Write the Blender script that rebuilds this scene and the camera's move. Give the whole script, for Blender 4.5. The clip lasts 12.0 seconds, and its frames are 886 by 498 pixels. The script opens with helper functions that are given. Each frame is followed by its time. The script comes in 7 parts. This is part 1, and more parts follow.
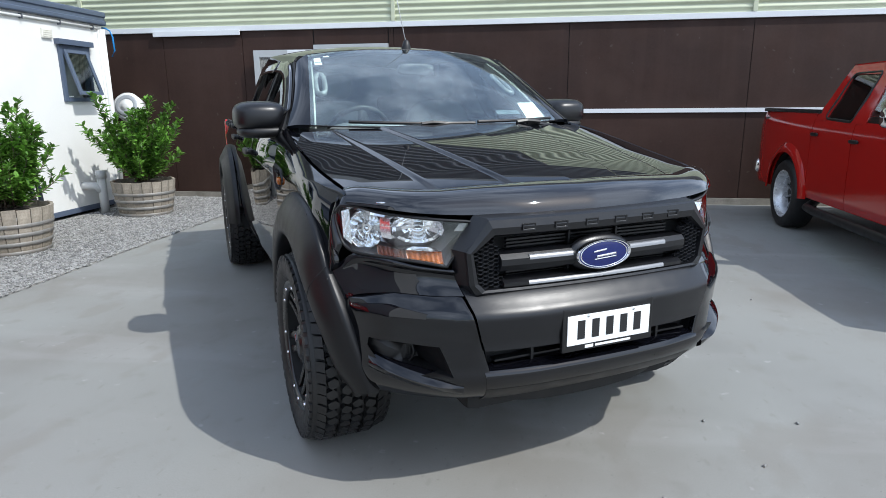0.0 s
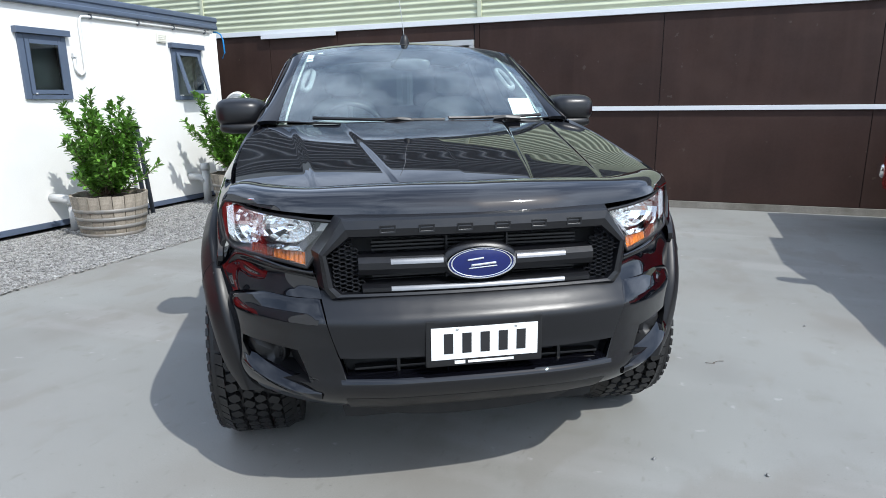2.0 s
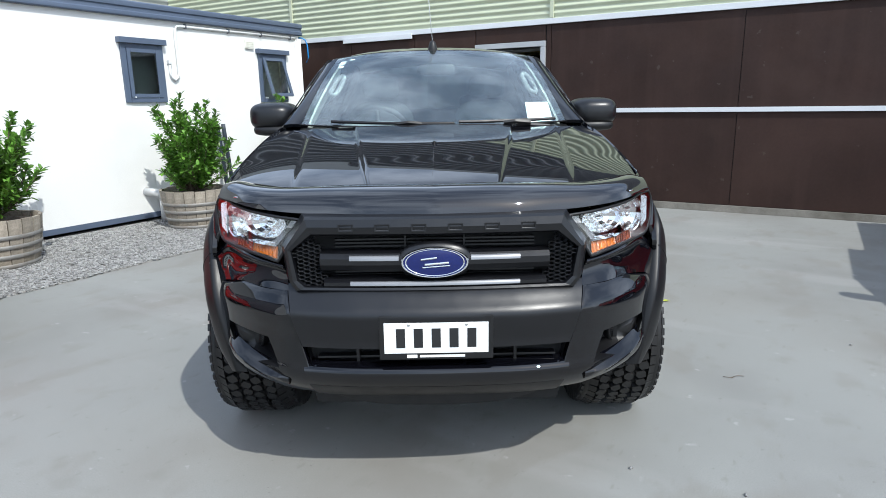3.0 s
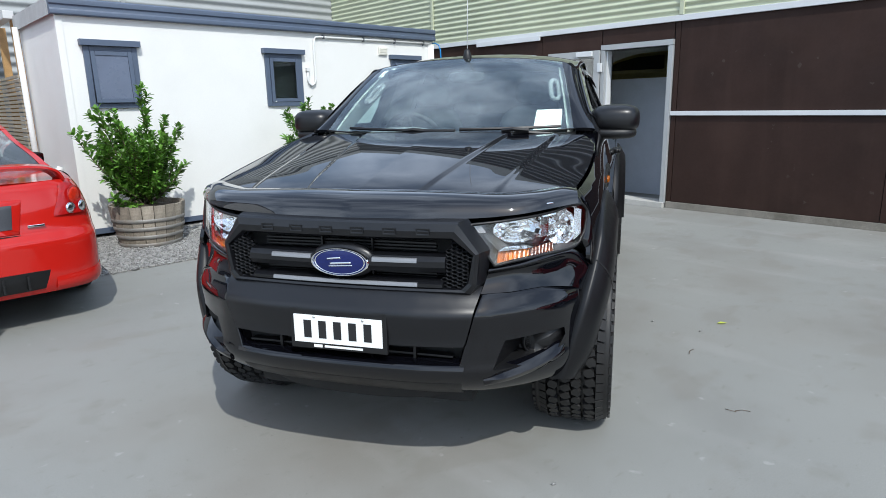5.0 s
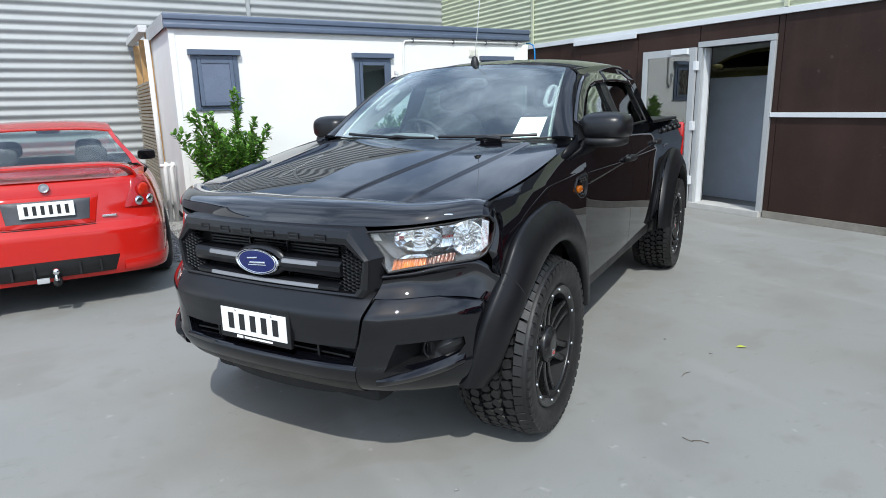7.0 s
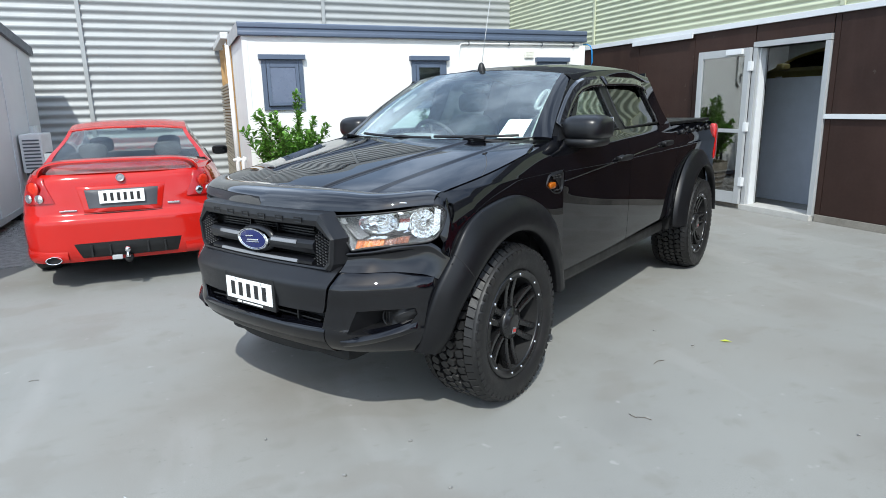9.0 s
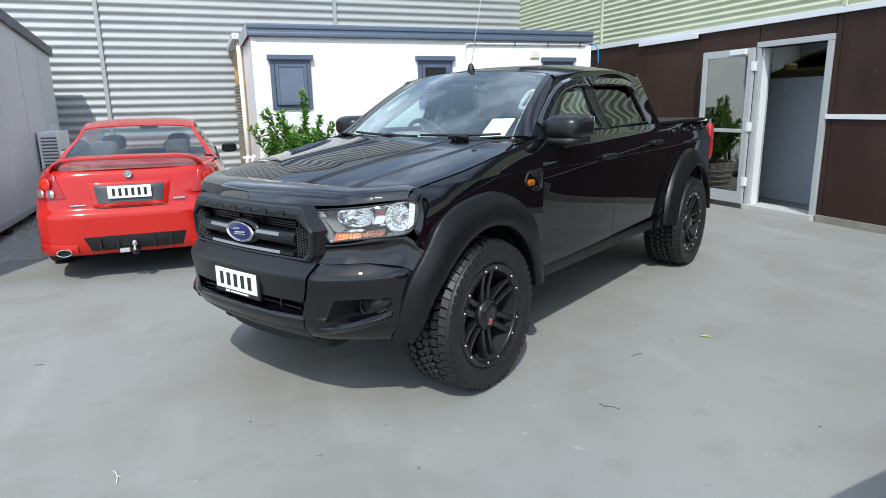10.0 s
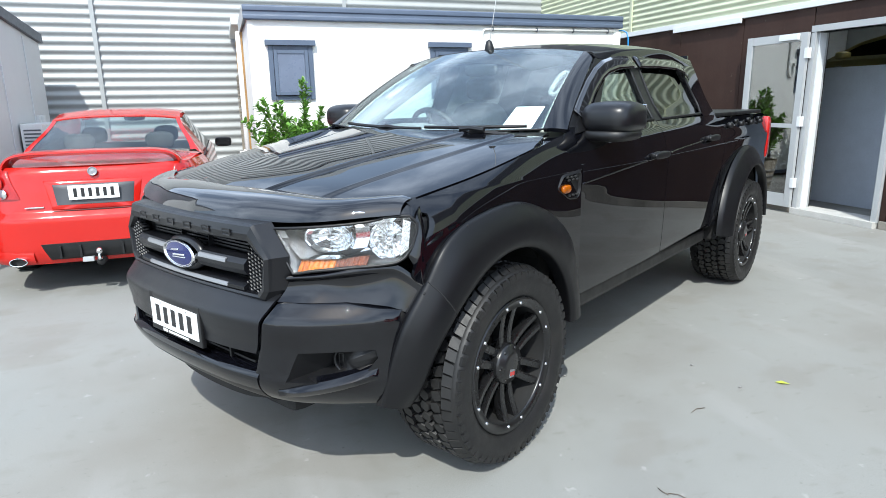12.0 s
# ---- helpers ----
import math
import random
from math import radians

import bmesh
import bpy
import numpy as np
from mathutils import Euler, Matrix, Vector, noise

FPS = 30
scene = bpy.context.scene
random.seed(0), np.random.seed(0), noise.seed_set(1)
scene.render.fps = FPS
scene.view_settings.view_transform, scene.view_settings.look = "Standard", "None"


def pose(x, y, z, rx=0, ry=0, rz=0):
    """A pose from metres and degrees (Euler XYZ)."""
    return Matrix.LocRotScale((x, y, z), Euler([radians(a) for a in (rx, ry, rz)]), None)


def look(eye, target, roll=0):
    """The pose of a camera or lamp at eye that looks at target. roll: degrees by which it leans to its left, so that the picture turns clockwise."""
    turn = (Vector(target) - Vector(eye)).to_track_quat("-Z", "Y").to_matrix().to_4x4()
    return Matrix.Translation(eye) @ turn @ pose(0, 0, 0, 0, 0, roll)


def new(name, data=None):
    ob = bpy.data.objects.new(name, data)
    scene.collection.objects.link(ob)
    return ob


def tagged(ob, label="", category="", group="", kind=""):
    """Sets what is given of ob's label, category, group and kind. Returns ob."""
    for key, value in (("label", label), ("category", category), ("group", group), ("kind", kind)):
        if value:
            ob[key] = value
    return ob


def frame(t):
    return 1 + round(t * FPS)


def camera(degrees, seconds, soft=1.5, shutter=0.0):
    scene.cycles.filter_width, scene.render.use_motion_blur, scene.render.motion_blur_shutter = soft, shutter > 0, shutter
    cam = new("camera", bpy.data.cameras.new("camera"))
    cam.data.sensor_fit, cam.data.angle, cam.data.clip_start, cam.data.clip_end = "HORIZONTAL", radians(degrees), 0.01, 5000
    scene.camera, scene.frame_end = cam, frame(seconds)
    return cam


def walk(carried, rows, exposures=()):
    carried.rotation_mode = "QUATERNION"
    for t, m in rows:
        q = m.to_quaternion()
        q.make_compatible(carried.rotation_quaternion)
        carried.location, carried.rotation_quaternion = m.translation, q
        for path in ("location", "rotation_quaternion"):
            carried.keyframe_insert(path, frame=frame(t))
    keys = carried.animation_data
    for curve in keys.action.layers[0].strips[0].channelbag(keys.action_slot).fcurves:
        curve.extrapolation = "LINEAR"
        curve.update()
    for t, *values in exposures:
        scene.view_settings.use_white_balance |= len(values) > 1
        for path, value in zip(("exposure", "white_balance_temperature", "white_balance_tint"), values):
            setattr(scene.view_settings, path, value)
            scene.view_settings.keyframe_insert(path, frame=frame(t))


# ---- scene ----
import collections
cam = camera(70.8, 12.0, soft=0.9)
PATH = [
    (0, (-1.294, -2.603, 1.429), (-0.576, -0.794, 0.969), -0.5),
    (0.5, (-1.072, -2.585, 1.421), (-0.429, -0.748, 0.96), -0.5),
    (1, (-0.828, -2.566, 1.429), (-0.246, -0.709, 0.965), -0.6),
    (1.5, (-0.565, -2.585, 1.424), (-0.124, -0.691, 0.959), -0.7),
    (2, (-0.405, -2.725, 1.41), (-0.115, -0.801, 0.948), -0.7),
    (2.5, (-0.2, -2.846, 1.434), (-0.052, -0.905, 0.973), -0.9),
    (3, (0.048, -2.85, 1.426), (0.027, -0.904, 0.968), -0.9),
    (3.2, (0.155, -2.861, 1.435), (0.052, -0.916, 0.98), -0.8),
    (4.8, (0.912, -2.864, 1.431), (0.39, -0.985, 0.984), -1.1),
    (5, (0.996, -2.829, 1.456), (0.423, -0.967, 1.005), -1.1),
    (5.5, (1.228, -2.804, 1.457), (0.56, -0.974, 1.006), -1.2),
    (6, (1.437, -2.769, 1.482), (0.678, -0.975, 1.031), -1.2),
    (6.5, (1.623, -2.65, 1.485), (0.766, -0.9, 1.035), -1.2),
    (7, (1.827, -2.556, 1.496), (0.852, -0.868, 1.045), -1.3),
    (9, (2.495, -2.59, 1.512), (1.296, -1.054, 1.062), -1.2),
    (9.5, (2.651, -2.593, 1.529), (1.42, -1.082, 1.079), -1.2),
    (10, (2.738, -2.573, 1.51), (1.495, -1.072, 1.059), -1.1),
    (10.5, (2.664, -2.427, 1.499), (1.42, -0.928, 1.045), -1.0),
    (11, (2.532, -2.242, 1.482), (1.282, -0.75, 1.022), -0.9),
    (11.5, (2.372, -2.088, 1.463), (1.104, -0.612, 0.999), -0.9),
    (12, (2.246, -1.924, 1.457), (0.967, -0.458, 0.992), -0.9),
]
walk(cam, [(t, look(eye, target, roll)) for t, eye, target, roll in PATH], exposures=[(0, -0.02, 6130, 8), (1.0, -0.06, 6130, 8), (1.9, 0.09, 6130, 8), (2.5, 0.10, 6140, 7), (5.5, -0.19, 6150, 6.5), (7.0, -0.05, 6160, 6.5), (9.5, 0.10, 6190, 5), (10.5, -0.06, 6190, 5), (11.2, 0.20, 6190, 5), (12, 0.46, 6190, 5)])

# ---- light ----
SUN = Vector((0.515, -0.70, 1.0)).normalized()
world = bpy.data.worlds.new("sky")
scene.world = world
world.use_nodes = True
wn, wl = world.node_tree.nodes, world.node_tree.links
wn.clear()
sky = wn.new("ShaderNodeTexSky")
sky.sky_type, sky.sun_disc = "NISHITA", False
sky.sun_elevation = math.asin(SUN.z)
sky.sun_rotation = math.atan2(SUN.x, SUN.y)
sky.air_density, sky.dust_density, sky.ozone_density = 1.15, 1.6, 2.5
coord = wn.new("ShaderNodeTexCoord")
puff = wn.new("ShaderNodeTexNoise")
puff.inputs["Scale"].default_value, puff.inputs["Detail"].default_value = 2.6, 7.0
puff.inputs["Roughness"].default_value = 0.55
ramp = wn.new("ShaderNodeValToRGB")
ramp.color_ramp.elements[0].position, ramp.color_ramp.elements[1].position = 0.42, 0.70
ramp.color_ramp.elements[0].color = (0.18, 0.18, 0.18, 1)      # thin high haze between the clouds
mixer = wn.new("ShaderNodeMix")
mixer.data_type = "RGBA"
mixer.inputs[7].default_value = (10.6, 11.7, 13.9, 1)
back = wn.new("ShaderNodeBackground")
back.inputs["Strength"].default_value = 0.165
wout = wn.new("ShaderNodeOutputWorld")
wl.new(coord.outputs["Generated"], puff.inputs["Vector"])
wl.new(puff.outputs["Fac"], ramp.inputs["Fac"])
wl.new(ramp.outputs["Color"], mixer.inputs[0])
wl.new(sky.outputs["Color"], mixer.inputs[6])
wl.new(mixer.outputs[2], back.inputs["Color"])
wl.new(back.outputs["Background"], wout.inputs["Surface"])
sun = new("sun", bpy.data.lights.new("sun", "SUN"))
sun.data.energy, sun.data.angle, sun.data.color = 3.95, radians(0.6), (1.0, 0.95, 0.88)
sun.matrix_world = look(SUN * 50, (0, 0, 0))


# ---- materials ----
def surf(name, base, rough=0.5, metal=0.0, var=0.12, scale=6.0, grain=0.06, gscale=90.0, bump=0.0, bscale=120.0,
         coat=0.0, stain=None, sscale=1.2, rvar=0.08, piece=0.0, bdist=0.004):
    """Principled surface whose colour varies at two scales, with grain in roughness and relief."""
    m = bpy.data.materials.new(name)
    m.use_nodes = True
    n, l = m.node_tree.nodes, m.node_tree.links
    p = n["Principled BSDF"]
    p.inputs["Metallic"].default_value = metal
    p.inputs["Coat Weight"].default_value = coat
    p.inputs["Coat Roughness"].default_value = 0.02
    tc = n.new("ShaderNodeTexCoord")

    def noise_at(sc, detail):
        t = n.new("ShaderNodeTexNoise")
        t.inputs["Scale"].default_value, t.inputs["Detail"].default_value = sc, detail
        l.new(tc.outputs["Object"], t.inputs["Vector"])
        return t.outputs["Fac"]

    def ranged(fac, lo, hi, a=0.25, b=0.75):
        r = n.new("ShaderNodeMapRange")
        r.inputs["From Min"].default_value, r.inputs["From Max"].default_value = a, b
        r.inputs["To Min"].default_value, r.inputs["To Max"].default_value = lo, hi
        l.new(fac, r.inputs["Value"])
        return r.outputs["Result"]

    def times(a, b):
        q = n.new("ShaderNodeMath")
        q.operation = "MULTIPLY"
        l.new(a, q.inputs[0])
        l.new(b, q.inputs[1])
        return q.outputs[0]

    k = times(ranged(noise_at(scale, 5), 1 - var, 1 + var), ranged(noise_at(gscale, 3), 1 - grain, 1 + grain))
    if piece:
        info = n.new("ShaderNodeObjectInfo")
        k = times(k, ranged(info.outputs["Random"], 1 - piece, 1 + piece, 0, 1))
    col = n.new("ShaderNodeVectorMath")
    col.operation = "SCALE"
    col.inputs[0].default_value = base[:3]
    l.new(k, col.inputs["Scale"])
    out = col.outputs[0]
    if stain:
        mx = n.new("ShaderNodeMix")
        mx.data_type = "RGBA"
        mx.inputs[7].default_value = (*stain[:3], 1)
        l.new(ranged(noise_at(sscale, 6), 0, stain[3], 0.5, 0.72), mx.inputs[0])
        l.new(out, mx.inputs[6])
        out = mx.outputs[2]
    l.new(out, p.inputs["Base Color"])
    l.new(ranged(noise_at(scale * 2.3, 4), max(0.0, rough - rvar), min(1, rough + rvar)), p.inputs["Roughness"])
    if bump:
        b = n.new("ShaderNodeBump")
        b.inputs["Strength"].default_value, b.inputs["Distance"].default_value = bump, bdist
        l.new(noise_at(bscale, 4), b.inputs["Height"])
        l.new(b.outputs["Normal"], p.inputs["Normal"])
    return m


def glass(name, tint, rough=0.0, ior=1.45):
    m = bpy.data.materials.new(name)
    m.use_nodes = True
    p = m.node_tree.nodes["Principled BSDF"]
    p.inputs["Base Color"].default_value = (*tint, 1)
    p.inputs["Transmission Weight"].default_value = 1.0
    p.inputs["Roughness"].default_value, p.inputs["IOR"].default_value = rough, ior
    return m


CONCRETE = surf("pale_worn_concrete", (0.238, 0.241, 0.226), 0.80, var=0.10, scale=0.55, grain=0.15, gscale=190, bump=0.05, bscale=90,
                stain=(0.17, 0.165, 0.155, 0.55), sscale=0.9)

def weather(m, scale, lo, hi, colour, amount, stretch=(1, 1, 1)):
    """Marks with a shape of their own over a surface: where a noise passes from lo to hi, the colour goes over into another."""
    n, l = m.node_tree.nodes, m.node_tree.links
    p = n["Principled BSDF"]
    src = p.inputs["Base Color"].links[0].from_socket
    tc, mp, t, r, mx = (n.new("ShaderNode" + k) for k in ("TexCoord", "Mapping", "TexNoise", "MapRange", "Mix"))
    mp.inputs["Scale"].default_value = stretch
    t.inputs["Scale"].default_value, t.inputs["Detail"].default_value = scale, 6
    r.inputs["From Min"].default_value, r.inputs["From Max"].default_value, r.inputs["To Max"].default_value = lo, hi, amount
    mx.data_type = "RGBA"
    mx.inputs[7].default_value = (*colour, 1)
    l.new(tc.outputs["Object"], mp.inputs["Vector"])
    l.new(mp.outputs["Vector"], t.inputs["Vector"])
    l.new(t.outputs["Fac"], r.inputs["Value"])
    l.new(r.outputs["Result"], mx.inputs[0])
    l.new(src, mx.inputs[6])
    l.new(mx.outputs[2], p.inputs["Base Color"])


weather(CONCRETE, 0.45, 0.48, 0.68, (0.205, 0.192, 0.168), 0.65)
weather(CONCRETE, 1.1, 0.55, 0.66, (0.295, 0.292, 0.28), 0.5, (0.35, 1.6, 1))
weather(CONCRETE, 42.0, 0.66, 0.72, (0.13, 0.125, 0.112), 0.5)
weather(CONCRETE, 5.0, 0.60, 0.72, (0.19, 0.185, 0.165), 0.45)
weather(CONCRETE, 2.4, 0.56, 0.63, (0.192, 0.180, 0.158), 0.38, (1.0, 0.6, 1))
weather(CONCRETE, 24.0, 0.64, 0.70, (0.185, 0.178, 0.160), 0.45, (1.0, 0.35, 1))
weather(CONCRETE, 75.0, 0.72, 0.76, (0.48, 0.475, 0.46), 0.7)
weather(CONCRETE, 11.0, 0.68, 0.73, (0.36, 0.355, 0.34), 0.5)
GRAVEL = surf("grey_gravel_bed", (0.34, 0.335, 0.32), 0.95, var=0.3, scale=14, grain=0.35, gscale=70, bump=1.0, bscale=60, bdist=0.02)
BROWN = surf("brown_panel", (0.0330, 0.0170, 0.0128), 0.66, var=0.22, scale=1.3, grain=0.10, gscale=30, bump=0.08, bscale=22,
             stain=(0.050, 0.028, 0.021, 0.5), sscale=1.7, piece=0.10, rvar=0.12)
BROWN.node_tree.nodes["Principled BSDF"].inputs["Specular IOR Level"].default_value = 0.25
weather(BROWN, 1.6, 0.50, 0.74, (0.046, 0.025, 0.019), 0.6, (4, 4, 0.3))
weather(BROWN, 9.0, 0.70, 0.73, (0.07, 0.055, 0.045), 0.6)
GREEN_METAL = surf("pale_green_steel", (0.50, 0.53, 0.38), 0.42, var=0.06, scale=1.5, grain=0.03, stain=(0.40, 0.42, 0.31, 0.35), sscale=2)
GREY_METAL = surf("silver_grey_steel", (0.33, 0.345, 0.345), 0.45, 0.0, var=0.06, scale=1.3, grain=0.03, stain=(0.28, 0.30, 0.31, 0.35), sscale=2)
WHITE_TRIM = surf("white_aluminium", (0.66, 0.68, 0.69), 0.4, var=0.04, scale=3, grain=0.03)
ALU = surf("silver_aluminium", (0.42, 0.435, 0.44), 0.45, 0.2, var=0.05, scale=3, grain=0.03)
CABIN_WHITE = surf("white_panel_paint", (0.78, 0.78, 0.755), 0.5, var=0.03, scale=1.0, grain=0.02, stain=(0.68, 0.68, 0.65, 0.4), sscale=1.6)
BLUE_GREY = surf("blue_grey_paint", (0.085, 0.112, 0.165), 0.42, var=0.07, scale=3, grain=0.04)
# near black: core of the brown wall, and shade painted under the cabin
DARK_VOID = surf("near_black_fill", (0.012, 0.012, 0.013), 0.9)
CONTAINER_GREY = surf("grey_cream_panel", (0.60, 0.60, 0.59), 0.45, var=0.04, scale=1.0, grain=0.02)
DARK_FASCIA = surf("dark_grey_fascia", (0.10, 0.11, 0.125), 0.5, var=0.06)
BASE_CONC = surf("plinth_concrete", (0.22, 0.205, 0.175), 0.85, var=0.2, scale=5, grain=0.15, bump=0.4, stain=(0.10, 0.09, 0.07, 0.8), sscale=3)


# ---- mesh helpers ----
def link(name, verts, faces, mat, parent=None, label="", smooth=False, mats=None):
    me = bpy.data.meshes.new(name)
    me.from_pydata([tuple(v) for v in verts], [], [tuple(f) for f in faces])
    for q in (mats or [mat]):
        me.materials.append(q)
    if smooth:
        me.polygons.foreach_set("use_smooth", [True] * len(me.polygons))
    me.update()
    ob = new(name, me)
    if parent is not None:
        ob.parent = parent
    if label:
        ob["label"] = label
    return ob


def part(name, bm, mat, parent=None, label="", smooth=False):
    me = bpy.data.meshes.new(name)
    bmesh.ops.recalc_face_normals(bm, faces=bm.faces)
    bm.to_mesh(me)
    bm.free()
    me.materials.append(mat)
    if smooth:
        me.polygons.foreach_set("use_smooth", [True] * len(me.polygons))
    ob = new(name, me)
    if parent is not None:
        ob.parent = parent
    if label:
        ob["label"] = label
    return ob


def box(bm, x0, x1, y0, y1, z0, z1, bev=0.0, m=None):
    """Adds a box, bevelled when bev is given, placed by m."""
    c = Matrix.Translation(((x0 + x1) / 2, (y0 + y1) / 2, (z0 + z1) / 2)) @ Matrix.Diagonal((x1 - x0, y1 - y0, z1 - z0, 1))
    r = bmesh.ops.create_cube(bm, size=1.0, matrix=(m @ c) if m else c)
    if bev:
        es = list({e for v in r["verts"] for e in v.link_edges})
        bmesh.ops.bevel(bm, geom=es, offset=bev, segments=2, profile=0.7, affect="EDGES")
    return bm


def bx(*a, bev=0.0, m=None):
    return box(bmesh.new(), *a, bev=bev, m=m)


def tube(bm, pts, r, n=10, closed=False, r2=None):
    """A round tube along the points."""
    pts = [Vector(p) for p in pts]
    rings = []
    for i, p in enumerate(pts):
        if closed:
            d = pts[(i + 1) % len(pts)] - pts[i - 1]
        else:
            d = pts[min(i + 1, len(pts) - 1)] - pts[max(i - 1, 0)]
        d.normalize()
        a = d.cross(Vector((0, 0, 1)) if abs(d.z) < 0.9 else Vector((1, 0, 0))).normalized()
        b = d.cross(a)
        rr = r if r2 is None else r + (r2 - r) * i / max(1, len(pts) - 1)
        rings.append([bm.verts.new(p + rr * (math.cos(t) * a + math.sin(t) * b)) for t in (2 * math.pi * k / n for k in range(n))])
    seq = list(zip(rings, rings[1:])) + ([(rings[-1], rings[0])] if closed else [])
    for p, q in seq:
        for k in range(n):
            bm.faces.new((p[k], p[(k + 1) % n], q[(k + 1) % n], q[k]))
    if not closed:
        bm.faces.new(rings[0])
        bm.faces.new(rings[-1][::-1])
    return bm


def lathe(bm, prof, n=32, m=None):
    """Turns the (radius, height) profile round the z axis."""
    m = m or Matrix()
    rings = [[bm.verts.new(m @ Vector((r * math.cos(2 * math.pi * k / n), r * math.sin(2 * math.pi * k / n), h))) for k in range(n)] for r, h in prof]
    for p, q in zip(rings, rings[1:]):
        for k in range(n):
            bm.faces.new((p[k], p[(k + 1) % n], q[(k + 1) % n], q[k]))
    return rings


def sheet(name, fn, nu, nv, mat, parent=None, label="", thick=0.0, off=0.0, keep=None, flip=False):
    """A smooth surface fn(s, t) for s and t from 0 to 1; keep(s, t) leaves holes."""
    v = [fn(i / nu, j / nv) for i in range(nu + 1) for j in range(nv + 1)]
    f = []
    for i in range(nu):
        for j in range(nv):
            if keep and not keep((i + 0.5) / nu, (j + 0.5) / nv):
                continue
            a = i * (nv + 1) + j
            q = (a, a + nv + 1, a + nv + 2, a + 1)
            f.append(q[::-1] if flip else q)
    ob = link(name, v, f, mat, parent, label, True)
    if thick:
        uses = collections.Counter(tuple(sorted((q[k], q[k - 1]))) for q in f for k in range(4))
        for e in ob.data.edges:         # a crisp rim
            e.use_edge_sharp = uses[tuple(sorted(e.vertices))] == 1
        md = ob.modifiers.new("thickness", "SOLIDIFY")
        md.thickness, md.offset = thick, off
    return ob


def thing(name, label, category, m=None, group="", kind=""):
    e = new(name)
    e.empty_display_size = 0.1
    if m is not None:
        e.matrix_basis = m
    return tagged(e, label, category, group, kind)


SITE = pose(0, 0, 0, 0, 0, -30)     # the yard's own axes: u along the brown wall, v towards it


def at_site(u, v, z=0, turn=0):
    return SITE @ pose(u, v, z, 0, 0, turn)


def lay(ob, m=None):
    ob.matrix_basis = SITE if m is None else m
    return ob


# ---- ground ----
ground = lay(link("ground", [(-300, -300, 0), (300, -300, 0), (300, 300, 0), (-300, 300, 0)], [(0, 1, 2, 3)], CONCRETE))
tagged(ground, "pale grey worn concrete yard with faint stains", "ground", kind="structure")


# ---- brown wall, with the doorway ----
WALL = 6.19
U0, U1 = -9.9, 6.3
DOOR0, DOOR1, DTOP = -2.955, -1.965, 2.17
bm = bmesh.new()
box(bm, U0, DOOR0, WALL, WALL + 0.18, 0, 2.50)
box(bm, DOOR1, U1, WALL, WALL + 0.18, 0, 2.50)
box(bm, DOOR0, DOOR1, WALL, WALL + 0.18, DTOP, 2.50)
wall_north = lay(part("wall_north", bm, DARK_VOID))
tagged(wall_north, "dark brown panelled warehouse wall with white rails", "wall", kind="structure")
joints = [-9.88, -7.8, -5.35, -4.10, -1.83, 0.61, 2.98, 5.36, 6.29]


def panel(u0, u1, z0, z1):
    p = part("panel", bx(u0 + 0.004, u1 - 0.004, WALL - 0.016, WALL - 0.001, z0, z1, bev=0.002), BROWN, wall_north)
    return p


for a, b in zip(joints, joints[1:]):
    if a == -4.10:
        panel(a, DOOR0 - 0.06, 0.095, 2.455)
        panel(DOOR1 + 0.06, b, 0.095, 2.455)
        panel(DOOR0 - 0.052, DOOR1 + 0.052, 2.25, 2.455)
    elif a < -1.9:
        panel(a, b, 0.095, 2.455)
    else:
        panel(a, b, 0.095, 1.256)
        panel(a, b, 1.316, 2.455)
part("rail", bx(-1.905, U1, WALL - 0.045, WALL - 0.002, 1.258, 1.314, bev=0.003), WHITE_TRIM, wall_north, "white aluminium rail")
part("flashing", bx(-9.88, U1, WALL - 0.05, WALL - 0.002, 2.458, 2.53, bev=0.004), WHITE_TRIM, wall_north, "white metal flashing")
part("track_cover", bx(-5.47, -4.11, WALL - 0.075, WALL - 0.052, 2.40, 2.475, bev=0.004), WHITE_TRIM, wall_north, "white track cover")
part("plinth", bx(-9.88, DOOR0 - 0.07, WALL - 0.03, WALL - 0.002, 0.0, 0.09, bev=0.006), BASE_CONC, wall_north, "stained concrete plinth")
part("plinth", bx(DOOR1 + 0.07, U1, WALL - 0.03, WALL - 0.002, 0.0, 0.09, bev=0.006), BASE_CONC, wall_north, "stained concrete plinth")


def corrugated(name, u0, u1, z0, z1, pitch, depth, mat, place):
    """Horizontal ribs over a wall face in its local x (along) and z (up), facing -y."""
    n = int((z1 - z0) / pitch * 10)
    v, f = [], []
    for j in range(n + 1):
        z = z0 + (z1 - z0) * j / n
        y = depth * math.sin(2 * math.pi * (z - z0) / pitch)
        v += [(u0, y, z), (u1, y, z)]
    for j in range(n):
        f.append((2 * j, 2 * j + 1, 2 * j + 3, 2 * j + 2))
    ob = link(name, v, f, mat, None, "", True)
    ob.matrix_basis = place
    return ob


